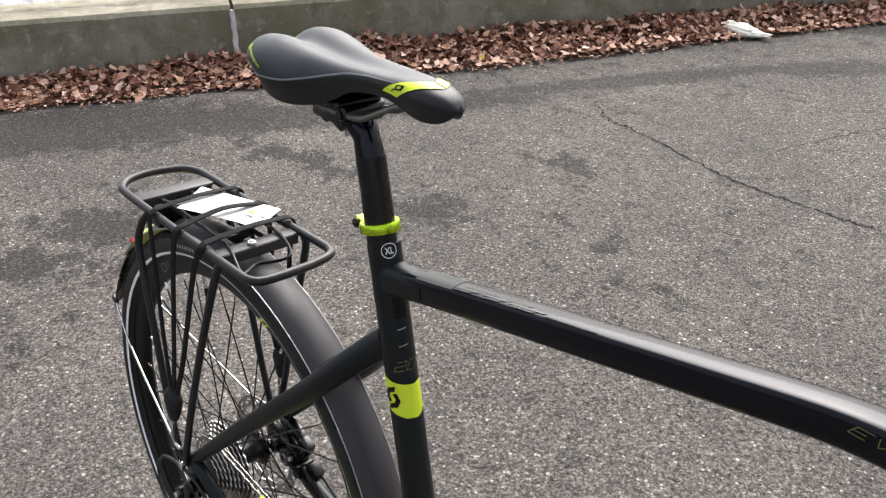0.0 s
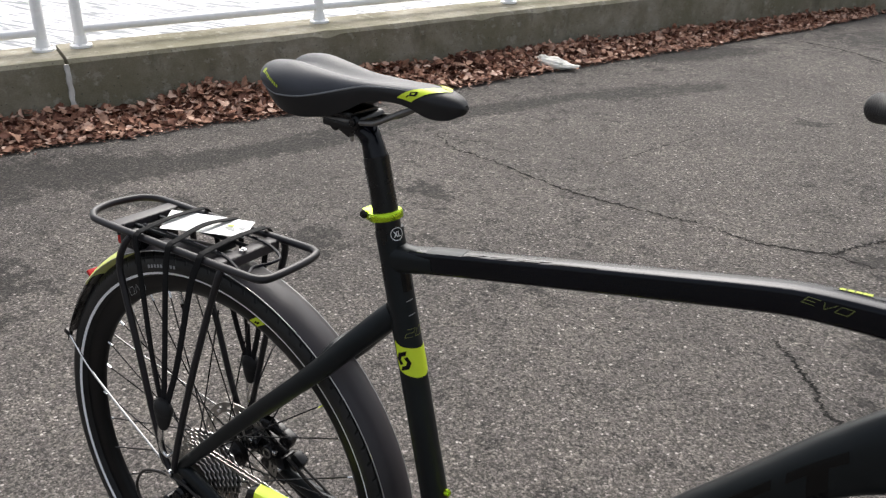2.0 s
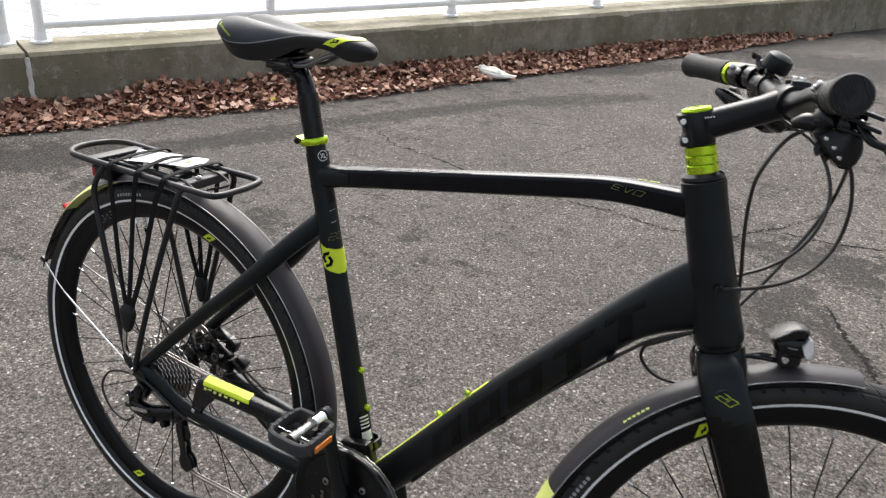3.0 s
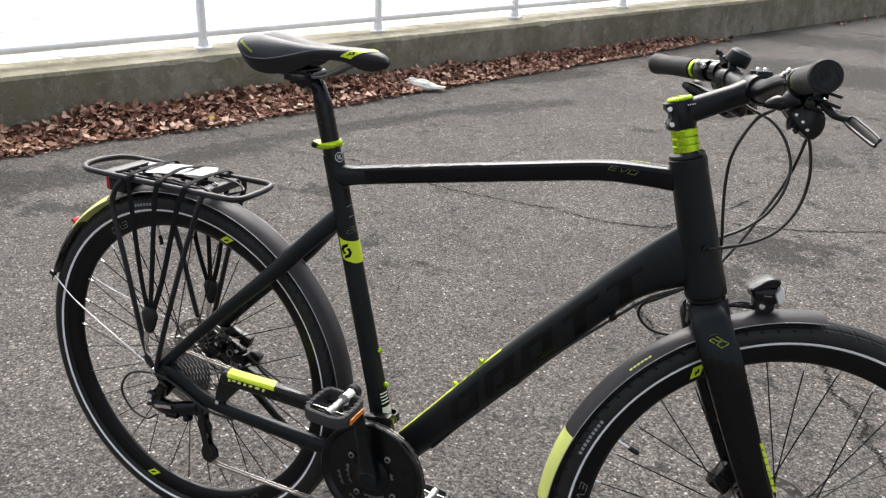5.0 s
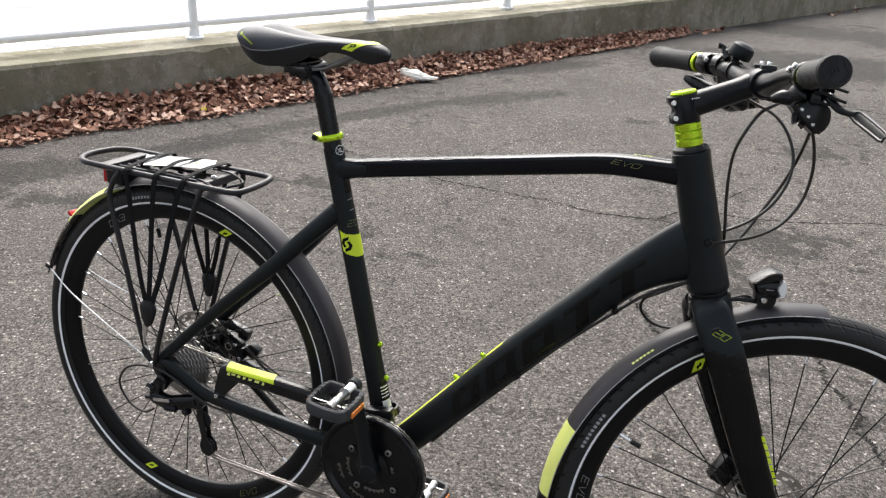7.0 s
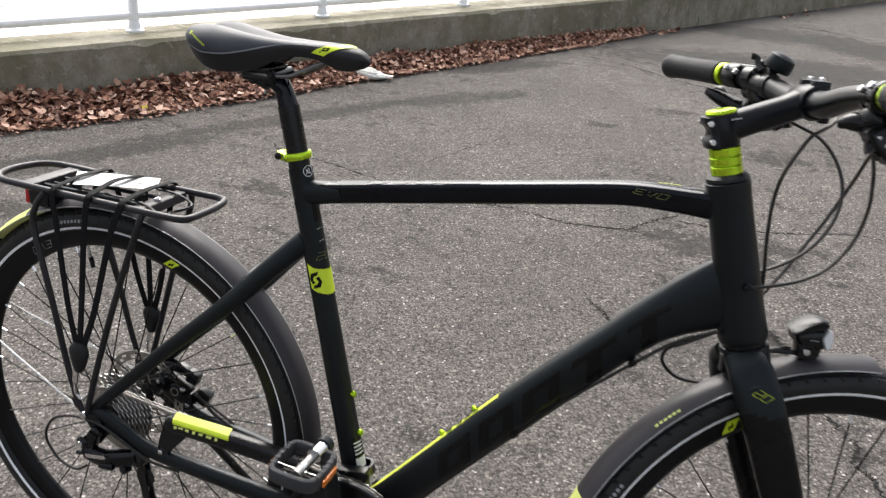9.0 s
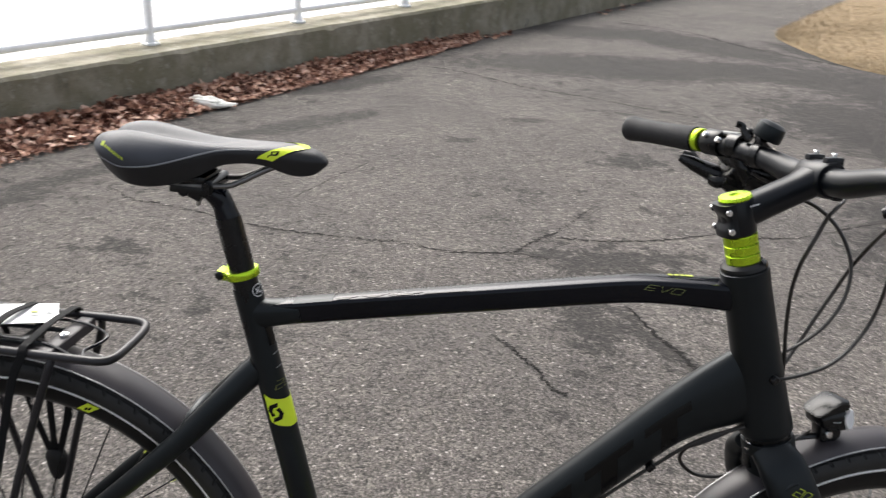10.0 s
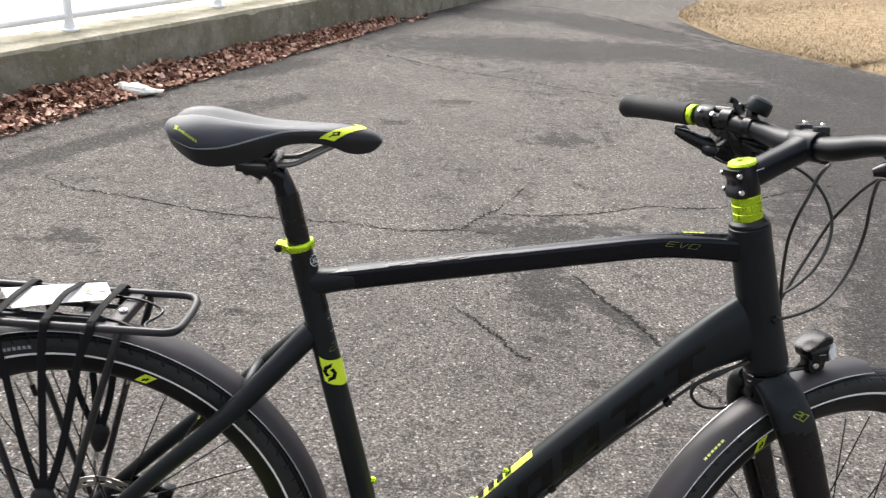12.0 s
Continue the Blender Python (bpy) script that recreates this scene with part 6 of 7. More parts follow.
        loft(bm, bez([q + Vector((0.022, 0.014 * s, -0.014)), q + Vector((0.020, -0.010 * s, -0.020)), q + Vector((0.026, -0.045 * s, -0.019)), q + Vector((0.030, -0.075 * s, -0.014))], 5), [0.010, 0.011, 0.0095, 0.006], [0.010, 0.011, 0.0095, 0.006], seg=14)
        lever = part("brake_lever", turned(bm), PLASTIC, bike, "black hydraulic brake lever")
        bm = bmesh.new()
        tip = [(1.010, -0.182, 0.662), (1.0185, -0.197, 0.6495), (1.0265, -0.207, 0.6465), (1.032, -0.216, 0.6455)] if s < 0 else [(1.014, 0.150, 0.632), (1.004, 0.178, 0.626), (0.992, 0.205, 0.634), (0.980, 0.230, 0.646), (0.971, 0.250, 0.658), (0.966, 0.258, 0.663)]
        loft(bm, bez(tip, 6), [0.0050, 0.0044, 0.0040, 0.0050] if s < 0 else [0.0140, 0.0120, 0.0085, 0.0075, 0.0105, 0.0050], [0.0055, 0.0042, 0.0036, 0.0030] if s < 0 else [0.0120, 0.0100, 0.0070, 0.0055, 0.0065, 0.0035], seg=12, side=(0, 0, 1))
        if s < 0:
            # straight spoon with raised edges
            spoon, across = [Vector((1.0305, -0.211, 0.6465)), Vector((1.0325, -0.222, 0.6435)), Vector((1.0355, -0.252, 0.6350)), Vector((1.0375, -0.276, 0.6280)), Vector((1.0378, -0.281, 0.6266))], Vector((0.53, 0, 0.85))
            loft(bm, spoon, [0.0045, 0.0062, 0.0060, 0.0055, 0.0040], 0.0013, seg=14, power=3.0, side=across)
            for k in (-1, 1):
                loft(bm, [p + across * (w * k) for p, w in zip(spoon, (0.004, 0.0060, 0.0058, 0.0053, 0.004))], 0.0021, seg=8)
        part("lever_blade", turned(bm), SATIN, lever, "black lever blade")
        bm = bmesh.new()
        hinge = Vector(tip[0]).lerp(Vector(tip[1]), 0.15)
        for dz in (0.0055, -0.0055):
            box(bm, (0.022, 0.024, 0.003), Matrix.Translation(hinge + Vector((-0.004, 0.006 * s * -1, dz))) @ pose(0, 0, 0, 0, 10, 30 * s), 0.001)
        box(bm, (0.012, 0.020, 0.014), Matrix.Translation(hinge + Vector((-0.012, -0.012 * s, 0.0))) @ pose(0, 0, 0, 0, 10, 20 * s), 0.003)
        part("lever_hinge", turned(bm), PLASTIC, lever, "black lever hinge")
        bm = bmesh.new()
        disc(bm, 0.0032, 0.0075, along(hinge, (0, 0.1, 1)), 10)
        part("hinge_pin", turned(bm), CHROME, lever, "bright hinge pin")
        bm = bmesh.new()
        loft(bm, bez([q + Vector((0.006, 0.006 * s, -0.004)), q + Vector((0.018, -0.012 * s, -0.012)), q + Vector((0.030, -0.034 * s, -0.018)), q + Vector((0.036, -0.060 * s, -0.016)), q + Vector((0.034, -0.074 * s, -0.012))], 5), [0.011, 0.0125, 0.0115, 0.0095, 0.005], [0.010, 0.0105, 0.0095, 0.008, 0.004], seg=16, power=2.8)
        part("reservoir", turned(bm), SATIN, lever, "satin black fluid reservoir")
        for k, dz in enumerate((0.0, 1.0)):
            bm = bmesh.new()
            disc(bm, 0.0040, 0.003, along(q + Vector((-0.0145, (-0.004 + 0.0) * s - 0.010 * s * k, 0.010 - 0.004 * k)) + d * (0.004 - 0.014 * k), (-0.9, 0, 0.35)), 12)
            part("bolt", turned(bm), CHROME, lever, "bright clamp bolt")
        # shifter pod
        p = a.lerp(b, -0.46)
        bm = bmesh.new()
        lathe(bm, [(0.0114, -0.008), (0.0155, -0.008), (0.0155, 0.008), (0.0114, 0.008)], along(p, d), 22)
        if s < 0:
            slab(bm, [(0.972, 0.648), (0.982, 0.655), (0.994, 0.658), (1.010, 0.655), (1.020, 0.648), (1.0225, 0.634), (1.019, 0.623), (1.012, 0.6165), (1.004, 0.617), (0.986, 0.632)], 0.014, 0.70)
            bmesh.ops.translate(bm, verts=list(bm.verts)[-40:], vec=(0, -0.163, 0))
            bmesh.ops.bevel(bm, geom=[e for e in bm.edges if e.verts[0].index < 0 or max(v.co.y for v in e.verts) < -0.1729], offset=0.0025, segments=2, affect="EDGES")
            loft(bm, bez([(0.962, -0.132, 0.652), (0.972, -0.140, 0.656), (0.984, -0.146, 0.655), (0.994, -0.150, 0.650)], 4), [0.005, 0.0105, 0.0115, 0.008], [0.005, 0.0095, 0.0105, 0.008], seg=16)
            loft(bm, bez([p + Vector((0.004, -0.002, -0.008)), (0.986, -0.152, 0.662), (1.000, -0.156, 0.648)], 5), [0.012, 0.014, 0.012], [0.009, 0.011, 0.010], seg=14, power=2.6)
        else:
            loft(bm, bez([(1.040, 0.150, 0.634), (1.012, 0.172, 0.632), (0.985, 0.190, 0.640), (0.955, 0.215, 0.654), (0.942, 0.226, 0.660)], 5), [0.010, 0.016, 0.014, 0.010, 0.005], [0.010, 0.015, 0.013, 0.009, 0.005], seg=16, power=2.5)
            loft(bm, bez([p + Vector((0.006, 0.004 * s, -0.010)), p + Vector((0.014, 0.004 * s, -0.024)), p + Vector((0.027, 0, -0.040)), p + Vector((0.040, -0.006 * s, -0.055)), p + Vector((0.047, -0.010 * s, -0.063))], 6), [0.012, 0.0195, 0.0225, 0.0165, 0.007], [0.010, 0.0150, 0.0175, 0.0130, 0.005], seg=18, power=2.6)
        loft(bm, bez([p + Vector((0.016, 0.022 * s, -0.028)), p + Vector((0.020, 0.0, -0.032)), p + Vector((0.034, -0.026 * s, -0.034)), p + Vector((0.046, -0.040 * s, -0.036))], 6), [0.010, 0.015, 0.011, 0.004], [0.009, 0.013, 0.010, 0.004], seg=16)
        disc(bm, 0.0125, 0.006, along(p + Vector((0.006, 0.010 * s, -0.034)), (-0.8, 0.2 * s, 0.5)), 18)
        if s > 0:
            box(bm, (0.040, 0.070, 0.044), Matrix.Translation((0.998, 0.176, 0.647)) @ pose(0, 0, 0, 12, 20, -18), 0.012)
            disc(bm, 0.0058, 0.016, along((1.014, 0.112, 0.642), (0.25, -1, 0.1)), 14)
            loft(bm, bez([(0.996, 0.140, 0.664), (1.004, 0.108, 0.660), (1.006, 0.080, 0.657)], 5), 0.005, seg=10)
        pod = part("shifter", turned(bm), PLASTIC, bike, "black trigger shifter")
        if s < 0:
            for x, z in ((0.984, 0.645), (0.993, 0.637), (1.000, 0.628)):
                bm = bmesh.new()
                disc(bm, 0.0024, 0.0025, along((x, -0.1758, z), (0, -1, 0)), 12)
                part("bolt", turned(bm), CHROME, pod, "bright shifter screw")
        bm = bmesh.new()
        loft(bm, bez([p + Vector((0.004, 0.012 * s, -0.046)), p + Vector((-0.008, 0.022 * s, -0.050)), p + Vector((-0.012, 0.034 * s, -0.048))], 5), [0.007, 0.008, 0.007], 0.003, seg=10, side=(0, 0, 1))
        part("trigger", turned(bm), PLASTIC, pod, "black shift trigger")
        bm = bmesh.new()
        box(bm, (0.010, 0.030, 0.006), Matrix.Translation(p + Vector((-0.003, 0.014 * s, 0.014))) @ pose(0, 0, 0, 0, 0, 22 * s), 0.0025)
        part("indicator", turned(bm), STEEL, pod, "pale gear indicator window")
    # bell on the left side of the bar
    b = Vector((0.981, 0.106, 0.678))
    bm = bmesh.new()
    lathe(bm, [(0.0122, -0.006), (0.0158, -0.006), (0.0158, 0.006), (0.0122, 0.006)], along(b, (0.3, -1, 0)), 22)
    box(bm, (0.012, 0.012, 0.016), Matrix.Translation(b + Vector((0, 0, 0.018))), 0.002)
    bell = part("bell", turned(bm), PLASTIC, bike, "black bell clamp")
    bm = bmesh.new()
    lathe(bm, [(0.0, 0.0), (0.0168, 0.0), (0.0180, 0.002), (0.0180, 0.012), (0.0166, 0.0180), (0.012, 0.0215), (0.0, 0.0225)], along(b + Vector((0.004, -0.002, 0.021)), (0.34, -0.26, 1), (0, 1, 0)), 30, closed=False)
    part("bell_dome", turned(bm), MATTE, bell, "matte black bell dome")
    bm = bmesh.new()
    loft(bm, bez([b + Vector((-0.006, 0.014, 0.018)), b + Vector((-0.010, 0.022, 0.028)), b + Vector((-0.012, 0.025, 0.034)), b + Vector((-0.018, 0.029, 0.036))], 4), [0.007, 0.005, 0.005, 0.007], [0.006, 0.005, 0.004, 0.0035], seg=12)
    disc(bm, 0.0065, 0.006, along(b + Vector((-0.006, 0.018, 0.026)), (0.2, -0.2, 1)), 14)
    part("bell_lever", turned(bm), PLASTIC, bell, "black bell striker")


fork(); front_end()


# ---- headlight on the front mudguard
def lowered(bm):
    bmesh.ops.translate(bm, verts=bm.verts, vec=(0, 0, -0.0055))
    return bm


def headlight():
    bm = bmesh.new()
    slab(bm, [(1.026, 0.387), (1.028, 0.376), (1.034, 0.372), (1.060, 0.368), (1.066, 0.369), (1.0585, 0.383), (1.063, 0.393), (1.045, 0.394)], 0.0175)
    bmesh.ops.bevel(bm, geom=bm.edges[:], offset=0.0012, segments=1, affect="EDGES")
    slab(bm, [(1.032, 0.374), (1.035, 0.357), (1.041, 0.351), (1.058, 0.352), (1.064, 0.357), (1.065, 0.371)], 0.0085, 0.92)
    lamp = part("headlight", turned(lowered(bm)), PLASTIC, bike, "black dynamo headlight with clear lens")
    bm = bmesh.new()
    slab(bm, [(1.0215, 0.3885), (1.025, 0.3845), (1.044, 0.3925), (1.0635, 0.3945), (1.0665, 0.3985), (1.0640, 0.4065), (1.056, 0.4085), (1.048, 0.4070), (1.032, 0.3975)], 0.0190, 0.80)
    bmesh.ops.bevel(bm, geom=bm.edges[:], offset=0.0012, segments=2, affect="EDGES")
    part("hood", turned(lowered(bm)), PLASTIC, lamp, "black hood")
    bm = bmesh.new()
    slab(bm, [(1.0590, 0.3830), (1.0660, 0.3965), (1.0700, 0.3945), (1.0735, 0.3795), (1.0715, 0.3700), (1.0660, 0.3690)], 0.0172, 0.94)
    bmesh.ops.bevel(bm, geom=bm.edges[:], offset=0.0008, segments=1, affect="EDGES")
    part("lens", turned(lowered(bm)), LENS, lamp, "clear headlight lens")
    bm = bmesh.new()
    for k in range(4):
        x = 1.0425 + 0.0030 * k
        vs = [bm.verts.new((x + dx, -0.0178, 0.3800 + dz)) for dx, dz in ((0, 0), (0.0022, 0.0001), (0.0022, 0.0014), (0, 0.0013))]
        bm.faces.new(vs)
    part("print_bar", turned(lowered(bm)), GREY_INK, lamp, "tiny pale print")
    bm = bmesh.new()
    disc(bm, 0.0048, 0.003, Matrix.Translation((1.0440, -0.0105, 0.3630)), 14)
    part("bolt", turned(lowered(bm)), CHROME, lamp, "bright mounting bolt")
    bm = bmesh.new()
    loft(bm, bez([(1.040, 0, 0.357), (1.018, -0.006, 0.360), (0.996, -0.008, 0.360), (0.972, -0.004, 0.352)], 5), 0.0045, 0.0035, seg=8)
    part("bracket", turned(lowered(bm)), PLASTIC, lamp, "black bracket arm")
    bm = bmesh.new()
    loft(bm, bez([(1.030, 0.004, 0.362), (1.010, -0.012, 0.367), (0.992, -0.016, 0.362), (0.976, -0.010, 0.348)], 6), 0.0018, seg=6)
    part("lamp_wire", turned(lowered(bm)), CABLE, lamp, "thin black lamp wire")


headlight()


# ---- drivetrain
def drivetrain():
    # chainring guard
    bm = bmesh.new()
    m = Matrix.Translation((0.4515, -0.0620, -0.079))
    lathe(bm, [(0.030, 0.002), (0.0900, 0.001), (0.0955, -0.0055), (0.1010, -0.0068), (0.1035, -0.0045), (0.1035, 0.001), (0.0960, 0.004), (0.030, 0.005)], m, 64)
    lathe(bm, [(0.0, -0.008), (0.018, -0.008), (0.020, -0.005), (0.034, 0.000), (0.034, 0.004), (0.0, 0.004)], m, 32, closed=False)
    guard = part("chainring_guard", bm, PLASTIC, bike, "glossy black chainring guard disc")
    for k in range(4):
        a = radians(55 + 90 * k)
        bm = bmesh.new()
        mm = m @ Matrix.Translation((0.002 + 0.0525 * math.cos(a), -0.0015, -0.001 + 0.0525 * math.sin(a)))
        disc(bm, 0.0060, 0.0025, mm, 16)
        disc(bm, 0.0034, 0.0008, mm @ Matrix.Translation((0, -0.0022, 0)), 10, mat=1)
        part("chainring_bolt", bm, [STEEL, PLASTIC], guard, "steel chainring bolt")
    # toothed edges of the rings, bared by the guard's windows
    for r, a0, a1 in ((0.050, 170, 216), (0.069, 188, 214), (0.070, 230, 258), (0.046, 252, 306), (0.042, 4, 22), (0.030, 2, 20)):
        bm = bmesh.new()
        n = max(2, round(radians(a1 - a0) * r / 0.0095))
        out, inn = [], []
        for i in range(n * 4 + 1):
            a = radians(a0 + (a1 - a0) * i / (n * 4))
            rr = r + (0.0038 if i % 4 in (1, 2) else 0.0004)
            out.append(m @ Vector((rr * math.cos(a), 0.0004, -0.002 + rr * math.sin(a))))
            inn.append(m @ Vector(((r - 0.0032) * math.cos(a), 0.0004, -0.002 + (r - 0.0032) * math.sin(a))))
        vo, vi = [bm.verts.new(p) for p in out], [bm.verts.new(p) for p in inn]
        for i in range(n * 4):
            bm.faces.new((vo[i], vo[i + 1], vi[i + 1], vi[i]))
        bmesh.ops.solidify(bm, geom=bm.faces[:], thickness=0.001)
        part("tooth_row", bm, STEEL, guard, "steel teeth bared by a window of the guard", smooth=0)
    for k, (r, y, t) in enumerate(((0.0990, -0.056, 50), (0.077, -0.050, 36), (0.055, -0.044, 26))):
        bm = bmesh.new()
        prof = []
        for j in range(t):
            for d, rr in ((0, r - 0.003), (0.3, r), (0.5, r), (0.8, r - 0.003)):
                a = 2 * math.pi * (j + d) / t
                prof.append((rr * math.cos(a), rr * math.sin(a)))
        plate(bm, prof, 0.0011, Matrix.Translation((0.4525, y, -0.0775)))
        part("chainring", bm, DARK_STEEL, bike, "dark steel chainring", smooth=0)
    # cranks and pedals
    for s, end in ((-1, Vector((0.4275, -0.094, 0.0975))), (1, Vector((0.485, 0.094, -0.244)))):
        bm = bmesh.new()
        a = BB + Vector((0, 0.078 * s, 0))
        loft(bm, bez([a, a.lerp(end, 0.3), a.lerp(end, 0.7), end], 5), [0.0075, 0.007, 0.0065, 0.0065], [0.017, 0.0135, 0.0115, 0.0125], seg=18, power=2.6, side=(0, 1, 0))
        disc(bm, 0.018, 0.010, Matrix.Translation(a), 22)
        disc(bm, 0.0135, 0.0085, Matrix.Translation(end), 18)
        crank = part("crank", bm, MATTE, bike, "black crank arm")
        c = end + Vector((-0.0085, 0.048 * s, -0.009))
        m = Matrix.Translation(c) @ pose(0, 0, 0, -3 * s, 3, 0)
        bm = bmesh.new()
        disc(bm, 0.0070, 0.030, Matrix.Translation(end + Vector((-0.003, 0.036 * s, -0.003))), 16)
        lathe(bm, [(0.0, -0.012), (0.011, -0.012), (0.011, 0.012), (0.0, 0.012)], Matrix.Translation(end + Vector((0, 0.020 * s, 0))), 16, closed=False)
        pedal = part("pedal", bm, CHROME, crank, "silver pedal spindle and body")
        bm = bmesh.new()
        ring = [(-0.034, -0.024), (-0.030, -0.034), (-0.016, -0.038), (0.016, -0.038), (0.030, -0.034), (0.034, -0.024), (0.036, 0.0), (0.033, 0.028), (0.024, 0.035), (-0.024, 0.035), (-0.033, 0.028), (-0.036, 0.0)]
        pts = bez([m @ Vector((x, y * -s, 0)) for x, y in ring + ring[:1]], 4)[:-1]
        loft(bm, pts, 0.0115, 0.0052, seg=12, power=3.0, side=(0, 0, 1), closed=True)
        part("pedal_body", bm, TREAD, crank, "worn grey rubber pedal body")
        for x in (-0.035, 0.035):
            for y in (-0.024, -0.012, 0.0, 0.012, 0.024):
                bm = bmesh.new()
                box(bm, (0.009, 0.005, 0.0245), m @ Matrix.Translation((x, y, 0)), 0.002)
                part("tread", bm, TREAD, crank, "worn grey rubber tread rib")
        for x in (-0.0425, 0.0425):
            bm = bmesh.new()
            box(bm, (0.003, 0.040, 0.010), m @ Matrix.Translation((x, 0, -0.003)), 0.001)
            part("pedal_reflector", bm, ORANGE, crank, "orange pedal reflector")
        bm = bmesh.new()
        box(bm, (0.062, 0.0022, 0.008), m @ Matrix.Translation((0, 0.018 * s, 0.004)), 0.0008)
        part("pedal_rib", bm, CHROME, crank, "silver pedal cage rib")
        bm = bmesh.new()
        loft(bm, bez([m @ Vector((0.006, -0.034 * s, 0.006)), m @ Vector((0.005, 0.0, 0.006)), m @ Vector((0.004, 0.030 * s, 0.005))], 5), [0.0065, 0.0075, 0.0090], seg=16, side=(0, 0, 1))
        part("pedal_axle_tube", bm, STEEL, crank, "silver alloy axle tube")
    # chain: outer and inner plates with rollers
    line = []
    rr, cr = 0.050, Vector((0, -0.042, 0))
    fr, cf = 0.0990, Vector((0.4525, -0.056, -0.0775))
    for a in np.linspace(240, 88, 14):
        line.append(cr + Vector((rr * math.cos(radians(a)), 0, rr * math.sin(radians(a)))))
    for a in np.linspace(96, -88, 26):
        line.append(cf + Vector((fr * math.cos(radians(a)), 0, fr * math.sin(radians(a)))))
    line += [Vector((0.33, -0.057, -0.1785)), Vector((0.110, -0.056, -0.1745)), Vector((0.086, -0.056, -0.170)), Vector((0.071, -0.056, -0.152)), Vector((0.075, -0.055, -0.125)), Vector((0.072, -0.054, -0.095)), Vector((0.058, -0.052, -0.075)), Vector((0.035, -0.048, -0.060))]
    line.append(line[0].copy())
    d = [0.0]
    for a, b in zip(line, line[1:]):
        d.append(d[-1] + (b - a).length)
    n = int(d[-1] / 0.0127)
    at = [Vector((np.interp(t, d, [p.x for p in line]), np.interp(t, d, [p.y for p in line]), np.interp(t, d, [p.z for p in line]))) for t in np.linspace(0, d[-1], n + 1)]
    bm = bmesh.new()
    for i in range(n):
        a, b = at[i], at[i + 1]
        t = (b - a).normalized()
        up = t.cross(Vector((0, 1, 0))).normalized()
        for s in (-1, 1):
            y = (0.0031 if i % 2 else 0.0023) * s
            pts = [a - t * 0.003 + up * 0.0034, a.lerp(b, 0.5) + up * 0.0022, b + t * 0.003 + up * 0.0034, b + t * 0.003 - up * 0.0034, a.lerp(b, 0.5) - up * 0.0022, a - t * 0.003 - up * 0.0034]
            lo = [bm.verts.new(p + Vector((0, y, 0))) for p in pts]
            hi = [bm.verts.new(p + Vector((0, y + 0.0009 * s, 0))) for p in pts]
            bm.faces.new(lo); bm.faces.new(hi[::-1])
            for k in range(6):
                bm.faces.new((lo[k], lo[(k + 1) % 6], hi[(k + 1) % 6], hi[k]))
    part("chain", bm, STEEL, bike, "greased steel chain", smooth=0)
    # chain guard arm over the upper run
    bm = bmesh.new()
    loft(bm, bez([(0.128, -0.060, 0.032), (0.145, -0.060, 0.032), (0.24, -0.061, 0.032), (0.33, -0.061, 0.028), (0.385, -0.061, 0.024)], 5), [0.011, 0.0125, 0.0125, 0.0125, 0.0125], [0.011, 0.0145, 0.0150, 0.0150, 0.0150], seg=20, power=3.2)
    arm = part("chain_guard", bm, PLASTIC, bike, "black chain guard arm with yellow print")
    bm = bmesh.new()
    plate(bm, [(0.126, 0.036), (0.172, 0.022), (0.148, -0.004), (0.132, -0.024), (0.120, -0.030), (0.112, -0.024), (0.114, -0.004)], 0.004, Matrix.Translation((0, -0.0665, 0)))
    bmesh.ops.bevel(bm, geom=bm.edges[:], offset=0.0015, segments=1, affect="EDGES")
    part("guard_bracket", bm, PLASTIC, arm, "black bracket")
    bm = bmesh.new()
    disc(bm, 0.0045, 0.003, Matrix.Translation((0.120, -0.0725, -0.021)), 12)
    part("bolt", bm, CHROME, arm, "bright bracket bolt")
    bm = bmesh.new()
    g = []
    for i in range(9):
        x = 0.1375 + (0.2425 - 0.1375) * i / 8
        g.append([bm.verts.new((x + k, y, 0.0318 + z)) for y, z, k in ((-0.0495, 0.0148, 0.0), (-0.0600, 0.0156, 0.003), (-0.0695, 0.0146, 0.006), (-0.0731, 0.0112, 0.0075), (-0.0736, 0.0080, 0.008))])
    for p, q in zip(g, g[1:]):
        for k in range(4):
            bm.faces.new((p[k], q[k], q[k + 1], p[k + 1]))
    part("colour_strip", bm, NEON, arm, "neon yellow strip")
    for x, w, h in ((0.1470, 0.006, 0.0060), (0.1560, 0.009, 0.0035), (0.1690, 0.007, 0.0050), (0.1820, 0.006, 0.0055), (0.1940, 0.008, 0.0045), (0.2080, 0.010, 0.0050), (0.2240, 0.005, 0.0060)):
        bm = bmesh.new()
        bm.faces.new([bm.verts.new(p) for p in ((x, -0.0741, 0.0382 - h), (x + w, -0.0741, 0.0382 - h), (x + w + 0.002, -0.0741, 0.0384), (x + 0.002, -0.0741, 0.0384))])
        part("print_bar", bm, PALE_NEON, arm, "pale yellow print bar")
    # rear derailleur
    DER = Vector((0.004, 0, 0.015))
    bm = bmesh.new()
    disc(bm, 0.0105, 0.010, Matrix.Translation((-0.006, -0.078, -0.030)), 18)
    box(bm, (0.020, 0.020, 0.044), Matrix.Translation((-0.014, -0.082, -0.048)) @ pose(0, 0, 0, 0, 22, 0), 0.006)
    disc(bm, 0.0115, 0.012, Matrix.Translation((-0.027, -0.084, -0.050)), 18)
    loft(bm, bez([(-0.022, -0.086, -0.068), (0.010, -0.084, -0.074), (0.040, -0.076, -0.070), (0.068, -0.070, -0.062)], 5), [0.010, 0.012, 0.012, 0.011], [0.013, 0.014, 0.015, 0.013], seg=14, power=3)
    disc(bm, 0.016, 0.011, Matrix.Translation((0.068, -0.068, -0.064)), 20)
